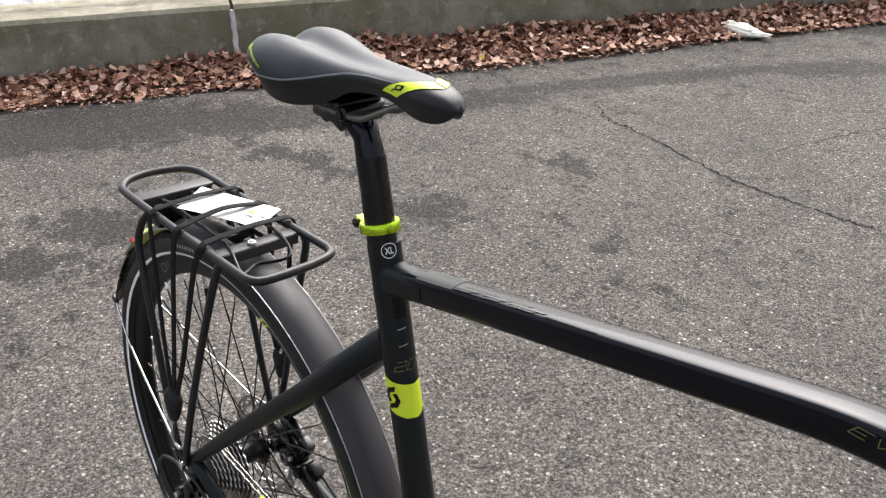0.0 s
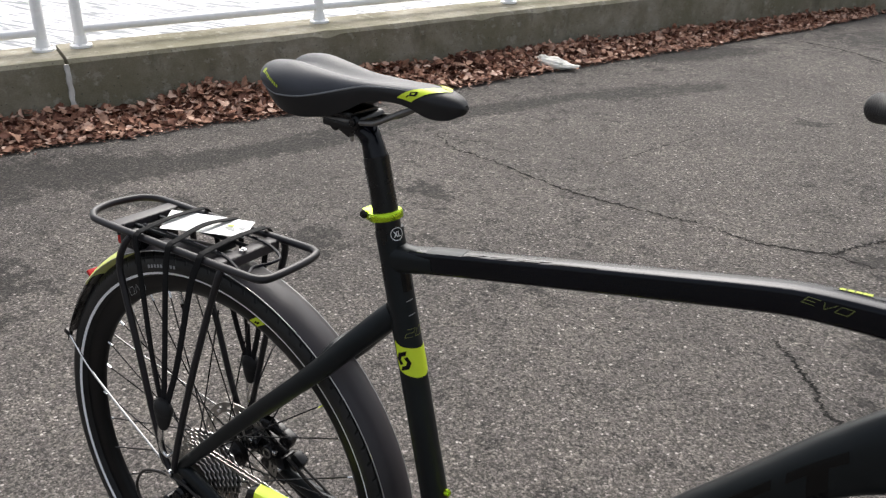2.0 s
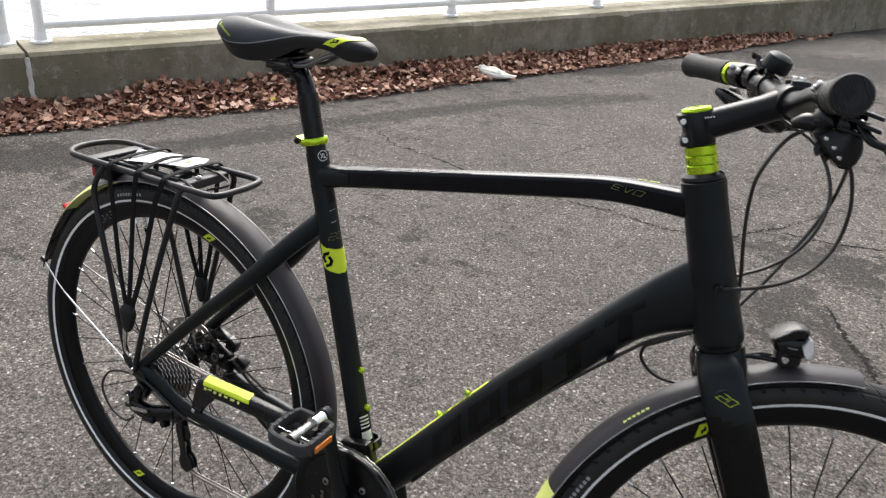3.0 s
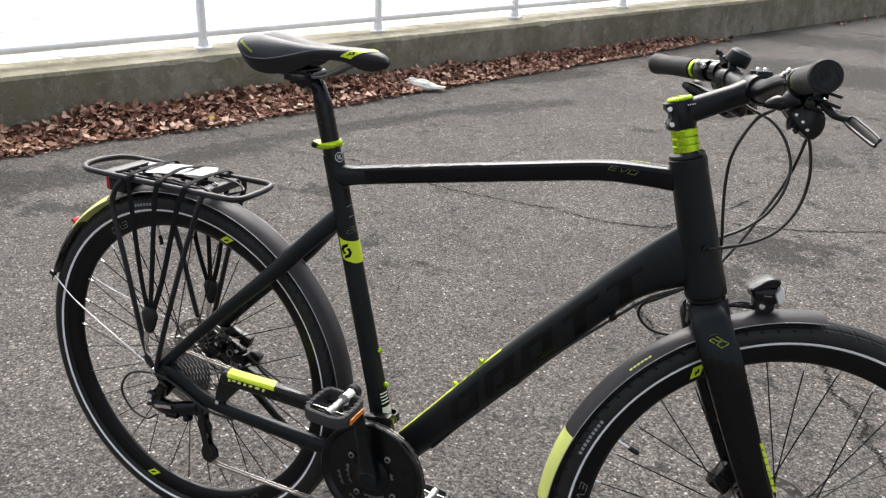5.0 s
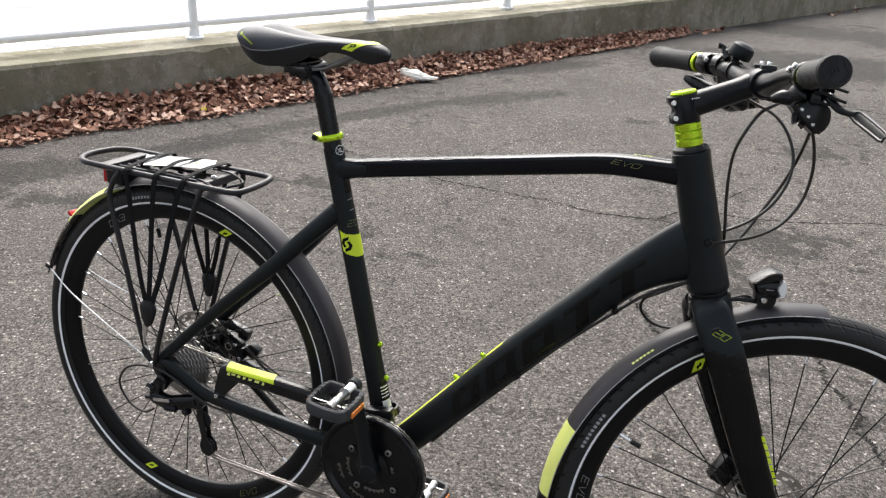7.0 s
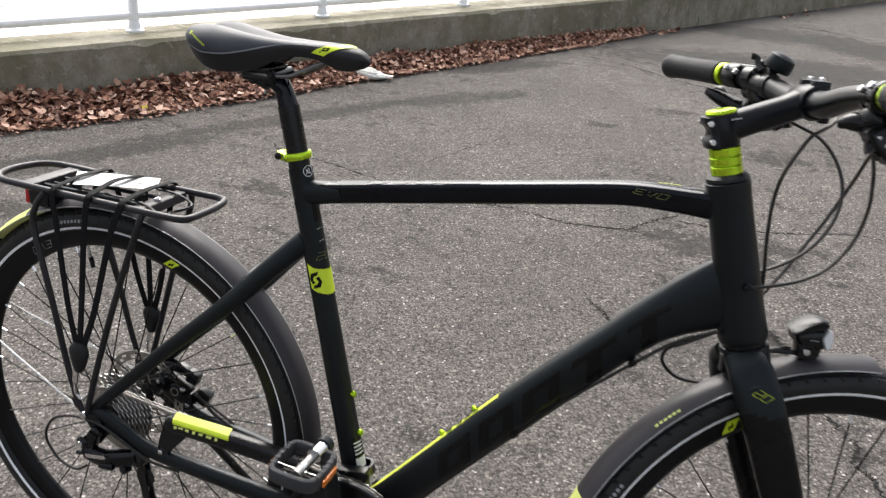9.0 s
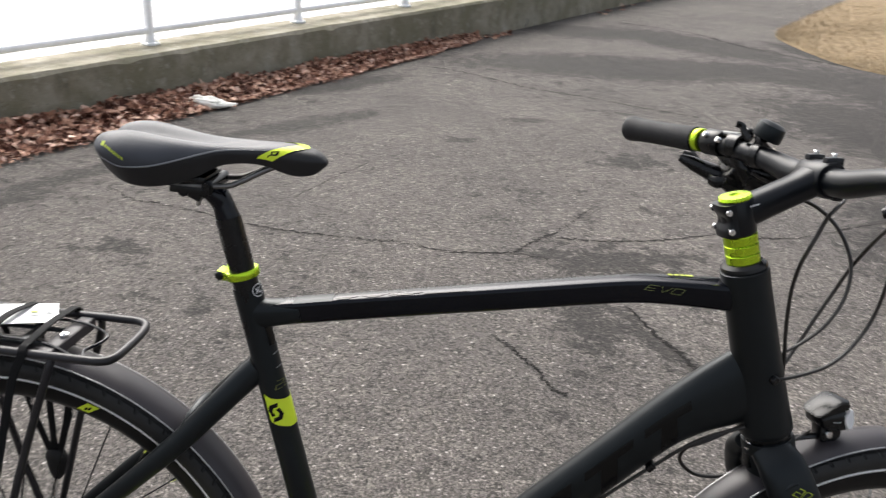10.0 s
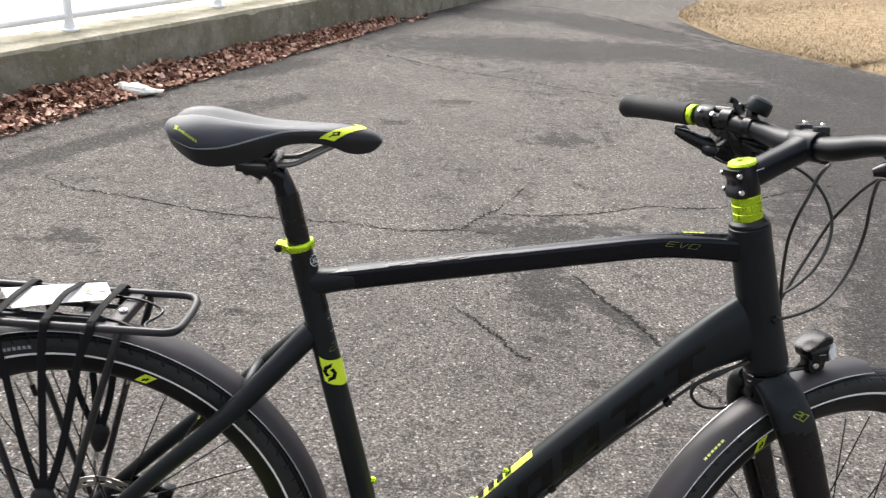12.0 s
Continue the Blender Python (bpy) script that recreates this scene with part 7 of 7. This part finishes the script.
    bmesh.ops.translate(bm, verts=bm.verts, vec=DER)
    der = part("rear_derailleur", bm, PLASTIC, bike, "black rear derailleur")
    for c, d, r, h in (((-0.018, -0.088, -0.066), (0.9, 0, -0.2), 0.0085, 0.010), ((0.020, -0.090, -0.082), (1, 0, 0.1), 0.0070, 0.014), ((0.048, -0.078, -0.086), (0.2, 1, 0), 0.0085, 0.008)):
        bm = bmesh.new()
        disc(bm, r, h, Matrix.Translation(DER) @ along(c, d), 16)
        part("pivot", bm, GLOSS, der, "gloss black pivot barrel")
    bm = bmesh.new()
    disc(bm, 0.0042, 0.009, Matrix.Translation(DER) @ along((-0.034, -0.088, -0.074), (1, 0, 0.2)), 12)
    part("cable_adjuster", bm, PLASTIC, der, "black cable adjuster")
    bm = bmesh.new()
    box(bm, (0.040, 0.004, 0.008), Matrix.Translation((0.009, -0.0985, -0.0485)) @ pose(0, 0, 0, 0, -10, 0), 0.002)
    part("derailleur_plate", bm, CHROME, der, "bright link plate")
    bm = bmesh.new()
    disc(bm, 0.0055, 0.002, Matrix.Translation((-0.023, -0.0972, -0.035)), 14)
    part("bolt", bm, CHROME, der, "bright hanger bolt")
    for y in (-0.0625, -0.0490):
        bm = bmesh.new()
        plate(bm, [(0.070, -0.062), (0.085, -0.062), (0.089, -0.100), (0.094, -0.136), (0.106, -0.148), (0.108, -0.164), (0.098, -0.174), (0.082, -0.170), (0.077, -0.154), (0.082, -0.136), (0.074, -0.100)], 0.0015, Matrix.Translation((-0.008, y, 0.003)))
        part("cage_plate", bm, PLASTIC, der, "black cage plate")
    for c in ((0.074, -0.0555, -0.095), (0.082, -0.0555, -0.153)):
        bm = bmesh.new()
        lathe(bm, [(0.003, -0.004), (0.014, -0.003), (0.0175, -0.0015), (0.0175, 0.0015), (0.014, 0.003), (0.003, 0.004)], Matrix.Translation(c), 22)
        part("pulley", bm, RUBBER, der, "black jockey wheel")
    # front derailleur behind the seat tube foot
    bm = bmesh.new()
    box(bm, (0.052, 0.020, 0.018), Matrix.Translation((0.452, -0.040, 0.024)) @ pose(0, 0, 0, 0, -12, 0), 0.004)
    lathe(bm, [(0.0195, -0.007), (0.024, -0.007), (0.024, 0.007), (0.0195, 0.007)], along((0.446, 0, 0.006), (-0.26, 0, 0.96)), 24)
    part("front_derailleur", bm, PLASTIC, bike, "black front derailleur")
    # rear caliper
    CAL = Vector((-0.013, 0, -0.009))
    bm = bmesh.new()
    loft(bm, bez([(0.030, 0.052, 0.060), (0.064, 0.054, 0.072), (0.096, 0.052, 0.070), (0.116, 0.050, 0.060)], 5), [0.008, 0.010, 0.009, 0.006], [0.008, 0.010, 0.009, 0.006], seg=12, power=3.0)
    box(bm, (0.022, 0.018, 0.024), pose(0.116, 0.046, 0.066, 0, 20, 0), 0.004)
    box(bm, (0.024, 0.018, 0.030), pose(0.136, 0.046, 0.032, 0, 30, 0), 0.005)
    box(bm, (0.056, 0.024, 0.036), Matrix.Translation((0.080, 0.046, 0.036)) @ pose(0, 0, 0, 0, 20, 0), 0.007)
    box(bm, (0.064, 0.014, 0.018), Matrix.Translation((0.074, 0.060, 0.016)) @ pose(0, 0, 0, 0, 20, 0), 0.005)
    box(bm, (0.020, 0.030, 0.022), Matrix.Translation((0.112, 0.044, 0.026)) @ pose(0, 0, 0, 0, -15, 0), 0.005)
    box(bm, (0.024, 0.020, 0.016), Matrix.Translation((0.056, 0.040, 0.050)) @ pose(0, 0, 0, 0, 35, 0), 0.004)
    disc(bm, 0.0135, 0.005, Matrix.Translation((0.090, 0.030, 0.040)), 20)
    disc(bm, 0.010, 0.007, Matrix.Translation((0.060, 0.030, 0.046)), 16)
    bmesh.ops.translate(bm, verts=bm.verts, vec=CAL)
    caliper = part("brake_caliper", bm, PLASTIC, bike, "black rear disc brake caliper")
    bm = bmesh.new()
    lathe(bm, [(0.0062, -0.001), (0.0085, -0.001), (0.0085, 0.001), (0.0062, 0.001)], Matrix.Translation(Vector((0.090, 0.0242, 0.040)) + CAL), 18)
    part("piston_ring", bm, STEEL, caliper, "bright piston ring")
    for x, z in ((0.058, 0.052), (0.114, 0.018), (0.104, 0.046)):
        bm = bmesh.new()
        disc(bm, 0.0040, 0.003, Matrix.Translation(Vector((x, 0.0235 if x < 0.1 else 0.027, z)) + CAL), 10)
        part("bolt", bm, CHROME, caliper, "bright caliper bolt")
    bm = bmesh.new()
    loft(bm, bez([(0.112, 0.034, 0.032), (0.128, 0.036, 0.020), (0.146, 0.044, -0.006), (0.18, 0.052, -0.030)], 6), 0.0030, seg=8)
    part("brake_hose", bm, CABLE, caliper, "black brake hose")
    # kickstand on the left chainstay
    bm = bmesh.new()
    box(bm, (0.060, 0.018, 0.034), Matrix.Translation((0.045, 0.080, -0.040)) @ pose(0, 0, 0, 0, 25, 0), 0.006)
    stand = part("kickstand", bm, PLASTIC, bike, "black kickstand bracket")
    bm = bmesh.new()
    foot = bike.matrix_world.inverted() @ Vector((0.215, 0.185, 0.011))
    hip = Vector((0.052, 0.086, -0.052))
    loft(bm, [hip, hip.lerp(foot, 0.5), foot], [0.0085, 0.0078, 0.0075], seg=14)
    part("stand_leg", bm, PLASTIC, stand, "black tubular stand leg")
    bm = bmesh.new()
    loft(bm, [hip.lerp(foot, 0.90), foot], [0.0095, 0.0115], seg=12)
    part("rubber_foot", bm, RUBBER, stand, "black rubber foot")


drivetrain()


# ---- luggage rack, tail lamp and elastic straps
def rack():
    z = 0.386
    def loop(y):
        pts = [(-0.02, -y, z), (0.128, -y * 1.03, z), (0.155, -y * 1.01, z), (0.1665, -y * 0.86, z), (0.1695, -y * 0.45, z), (0.1685, y * 0.30, z), (0.1640, y * 0.76, z + 0.001), (0.152, y * 0.95, z + 0.001), (0.124, y, z + 0.001),
               (-0.02, y * 1.02, z), (-0.150, y * 1.10, z), (-0.185, y * 1.06, z), (-0.208, y * 0.80, z), (-0.219, y * 0.15, z), (-0.213, -y * 0.45, z), (-0.193, -y * 0.80, z), (-0.160, -y * 0.93, z)]
        return bez(pts + [pts[0]], 5)[:-1]
    bm = bmesh.new()
    loft(bm, loop(0.060), 0.0056, seg=12, side=(0, 0, 1), closed=True)
    top = part("luggage_rack", bm, RACK, bike, "black tubular rear luggage rack")
    for x, w in ((-0.142, 0.024), (0.076, 0.019)):
        bm = bmesh.new()
        box(bm, (w, 0.118, 0.004), Matrix.Translation((x, 0.001, z - 0.001)), 0.0012)
        box(bm, (0.004, 0.110, 0.014), Matrix.Translation((x + w * 0.45, 0.001, z - 0.007)), 0.0012)
        part("cross_plate", bm, GUARD, top, "dark metal cross plate")
    bm = bmesh.new()
    disc(bm, 0.0058, 0.002, along((0.079, -0.008, z + 0.003), (0, 0, 1)), 14)
    disc(bm, 0.0028, 0.001, along((0.079, -0.008, z + 0.0056), (0, 0, 1)), 8)
    part("bolt", bm, CHROME, top, "bright rack bolt")
    for y in (-0.022, 0.022):
        bm = bmesh.new()
        loft(bm, [(-0.150, y, z - 0.006), (0.086, y, z - 0.006)], 0.0034, seg=8)
        part("inner_rod", bm, MATTE, top, "thin black rack rod")
    bm = bmesh.new()
    loft(bm, bez([(-0.10, -0.030, z + 0.004), (0.02, -0.033, z + 0.004), (0.075, -0.038, z + 0.003), (0.126, -0.052, z - 0.006), (0.114, -0.024, z - 0.008), (0.124, 0.004, z - 0.007), (0.122, 0.020, z - 0.004), (0.090, 0.030, z + 0.003), (0.04, 0.034, z + 0.004), (-0.10, 0.035, z + 0.004)], 6), 0.0021, seg=8)
    part("spring_clip", bm, GLOSS, top, "sprung wire clip")
    for s in (-1, 1):
        y = 0.0665 * s
        bm = bmesh.new()
        loft(bm, bez([(-0.092, 0.061 * s, z - 0.003), (-0.103, y, z - 0.020), (-0.112, 0.070 * s, 0.335), (-0.100, 0.073 * s, 0.285), (-0.078, 0.076 * s, 0.20), (-0.056, 0.078 * s, 0.10), (-0.036, 0.079 * s, 0.030), (-0.024, 0.077 * s, 0.012)], 6), 0.0052, seg=10)
        part("strut", bm, RACK, top, "black rack strut")
        bm = bmesh.new()
        loft(bm, bez([(0.092, 0.061 * s, z - 0.003), (0.088, 0.066 * s, 0.365), (0.066, 0.070 * s, 0.300), (0.038, 0.074 * s, 0.215), (0.008, 0.078 * s, 0.115), (-0.014, 0.079 * s, 0.040), (-0.021, 0.077 * s, 0.014)], 6), 0.0052, seg=10)
        part("strut", bm, RACK, top, "black rack strut")
        bm = bmesh.new()
        disc(bm, 0.0065, 0.003, Matrix.Translation((-0.024, 0.084 * s, 0.013)), 12)
        part("bolt", bm, CHROME, top, "bright strut bolt")
        bm = bmesh.new()
        box(bm, (0.020, 0.006, 0.012), Matrix.Translation((-0.040, 0.0795 * s, 0.032)) @ pose(0, 0, 0, 0, 65, 0), 0.002)
        part("strut_foot", bm, MATTE, top, "flattened strut foot")
    # mudguard bridge under the rack
    bm = bmesh.new()
    box(bm, (0.014, 0.040, 0.010), Matrix.Translation((0.030, 0, 0.379)), 0.002)
    part("guard_bridge", bm, MATTE, top, "small black bridge")
    # tail lamp
    bm = bmesh.new()
    box(bm, (0.040, 0.080, 0.032), Matrix.Translation((-0.128, 0, 0.362)), 0.006)
    lamp = part("tail_light", bm, PLASTIC, bike, "black tail light housing with red lens")
    bm = bmesh.new()
    box(bm, (0.010, 0.074, 0.028), Matrix.Translation((-0.152, 0, 0.362)), 0.003)
    part("lens", bm, RED, lamp, "red tail light lens")
    # elastic straps: three bands that meet in a rubber end piece on either side
    base = part("elastic_strap", strap_end(-1), RUBBER, bike, "black three-band elastic luggage strap")
    part("strap_end", strap_end(1), RUBBER, base, "black rubber end piece")
    for k, (x, lift) in enumerate(((-0.071, 0.010), (-0.004, 0.014), (0.057, 0.010))):
        bm = bmesh.new()
        hang = 0.008 * (k - 1)
        pts = [(-0.021 + hang, -0.084, 0.146), (-0.023 + hang * 1.4 + (x + 0.03) * 0.25, -0.080, 0.215), (x - (x + 0.03) * 0.18, -0.0725, 0.345), (x, -0.0695, 0.384), (x, -0.064, 0.3935), (x, -0.052, 0.3965), (x - 0.001, 0.0, 0.390 + lift), (x - 0.002, 0.052, 0.3975), (x - 0.002, 0.0655, 0.3945), (x - 0.002, 0.0712, 0.384), (x - (x + 0.03) * 0.2, 0.074, 0.345), (-0.018 + hang * 1.4 + (x + 0.03) * 0.25, 0.080, 0.215), (-0.014 + hang, 0.084, 0.146)]
        loft(bm, bez(pts, 6), 0.0058, 0.0013, seg=10, power=3.0, side=(1, 0, 0))
        part("band", bm, WEB, base, "black woven elastic band")
    for s, x in ((-1, -0.028), (1, -0.020)):
        bm = bmesh.new()
        box(bm, (0.010, 0.004, 0.026), Matrix.Translation((x - 0.002, 0.0885 * s, 0.088)) @ pose(0, 0, 0, 0, 8, 0), 0.001)
        loft(bm, bez([(x - 0.004, 0.088 * s, 0.078), (x - 0.006, 0.088 * s, 0.066), (x - 0.004, 0.087 * s, 0.052), (x + 0.004, 0.084 * s, 0.044), (x + 0.012, 0.080 * s, 0.052)], 5), 0.0026, seg=8)
        part("strap_hook", bm, CHROME, base, "bright wire hook")


def strap_end(s):
    """Domed rubber cap with a lip over a narrowing cup."""
    bm = bmesh.new()
    x = -0.021 if s < 0 else -0.014
    loft(bm, [(x + 0.001, 0.086 * s, 0.149), (x + 0.001, 0.0865 * s, 0.145), (x, 0.087 * s, 0.138), (x, 0.087 * s, 0.130), (x - 0.001, 0.087 * s, 0.126)], [0.008, 0.0135, 0.0172, 0.0180, 0.0165], [0.006, 0.009, 0.0110, 0.0115, 0.0105], seg=20, side=(1, 0, 0))
    loft(bm, [(x - 0.001, 0.087 * s, 0.128), (x - 0.001, 0.087 * s, 0.118), (x - 0.002, 0.087 * s, 0.107), (x - 0.003, 0.087 * s, 0.098)], [0.0158, 0.0150, 0.0115, 0.0070], [0.0100, 0.0098, 0.0085, 0.0060], seg=18, side=(1, 0, 0))
    return bm


rack()


# ---- cables
def cables():
    lines = [
        [(1.044, -0.122, 0.642), (1.046, -0.090, 0.648), (1.048, -0.055, 0.647), (1.051, -0.020, 0.637), (1.065, 0.015, 0.597), (1.071, 0.026, 0.552), (1.064, 0.026, 0.508), (1.044, 0.014, 0.476), (1.017, -0.007, 0.460), (0.986, -0.020, 0.450), (0.955, -0.026, 0.442)],
        [(1.046, -0.124, 0.640), (1.056, -0.080, 0.652), (1.062, -0.035, 0.650), (1.063, 0.002, 0.636), (1.058, 0.033, 0.610), (1.053, 0.059, 0.580), (1.046, 0.077, 0.550), (1.034, 0.081, 0.516), (1.017, 0.076, 0.480), (0.999, 0.068, 0.443), (0.977, 0.050, 0.408), (0.962, 0.030, 0.385)],
        [(0.972, 0.130, 0.655), (1.005, 0.100, 0.660), (1.016, 0.070, 0.656), (1.012, 0.041, 0.643), (0.991, 0.016, 0.629), (0.977, 0.002, 0.605), (0.967, 0.000, 0.577), (0.964, 0.005, 0.547), (0.965, 0.007, 0.515), (0.968, 0.009, 0.483), (0.972, 0.009, 0.451), (0.978, 0.008, 0.380)],
        [(0.930, 0.150, 0.640), (0.971, 0.126, 0.624), (1.005, 0.104, 0.613), (1.029, 0.085, 0.591), (1.043, 0.070, 0.559), (1.041, 0.058, 0.524), (1.025, 0.049, 0.490), (0.998, 0.042, 0.463), (0.963, 0.033, 0.443), (0.945, 0.024, 0.436)],
        [(0.937, -0.010, 0.374), (0.895, -0.012, 0.346), (0.875, -0.006, 0.330), (0.872, 0.002, 0.307), (0.893, 0.008, 0.287), (0.927, 0.014, 0.285), (0.955, 0.022, 0.297), (0.975, 0.034, 0.290)],
        [(0.935, -0.020, 0.376), (0.885, -0.014, 0.346), (0.836, -0.012, 0.301), (0.760, -0.012, 0.226), (0.695, -0.012, 0.153), (0.600, -0.012, 0.045), (0.545, -0.012, -0.022)],
        [(0.150, -0.064, -0.056), (0.097, -0.074, -0.044), (0.045, -0.080, -0.015), (0.002, -0.082, 0.004), (-0.035, -0.083, 0.006), (-0.067, -0.083, -0.001), (-0.091, -0.083, -0.0145), (-0.1065, -0.084, -0.041), (-0.1025, -0.085, -0.0645), (-0.078, -0.087, -0.0885), (-0.0435, -0.088, -0.0955), (-0.018, -0.090, -0.080)],
        [(0.060, 0.062, 0.030), (0.13, 0.066, -0.010), (0.22, 0.060, -0.042), (0.33, 0.052, -0.050)],
    ]
    for k, line in enumerate(lines):
        bm = bmesh.new()
        loft(bm, bez(line, 8), 0.0024, seg=8)
        part("cable", bm, CABLE, bike, "black cable housing")
    for x, z in ((0.836, 0.303), (0.690, 0.149)):
        bm = bmesh.new()
        box(bm, (0.012, 0.012, 0.008), Matrix.Translation((x, -0.012, z)) @ pose(0, 0, 0, 0, -45, 0), 0.0015)
        part("cable_guide", bm, PLASTIC, bike, "black cable guide")


cables()


# ---- card under the straps
def card():
    bm = bmesh.new()
    n = 10
    a, b, c, d = Vector((-0.060, -0.035, 0)), Vector((-0.106, 0.027, 0)), Vector((0.026, 0.070, 0)), Vector((0.058, 0.014, 0))
    lay = []
    for off in (0.0, 0.0006):
        g = []
        for i in range(n + 1):
            row = []
            for k in range(n + 1):
                u, v = i / n, k / n
                p = a.lerp(d, u).lerp(b.lerp(c, u), v)
                p.z = 0.3950 + off + 0.0012 * math.sin(u * 3.1) * (1 - 0.6 * v) - 0.0004 * math.sin(v * 3)
                row.append(bm.verts.new(p))
            g.append(row)
        lay.append(g)
        for i in range(n):
            for k in range(n):
                bm.faces.new((g[i][k], g[i + 1][k], g[i + 1][k + 1], g[i][k + 1]))
    ob = part("paper_card", bm, PAPER)
    ob.matrix_world = bike.matrix_world.copy()
    tagged(ob, "white paper card strapped on the luggage rack", "card")
    for x, y, w, mat in ((0.008, 0.030, 0.010, YELLOW_INK), (0.012, 0.022, 0.016, GREY_INK), (0.026, 0.034, 0.012, GREY_INK)):
        bm = bmesh.new()
        vs = [bm.verts.new((x + dx * w, y + dy * 0.006, 0.3972)) for dx, dy in ((0, 0), (1, 0.4), (0.9, 1.3), (-0.1, 0.9))]
        bm.faces.new(vs)
        part("print_patch", bm, mat, ob, "faint printed patch")


card()
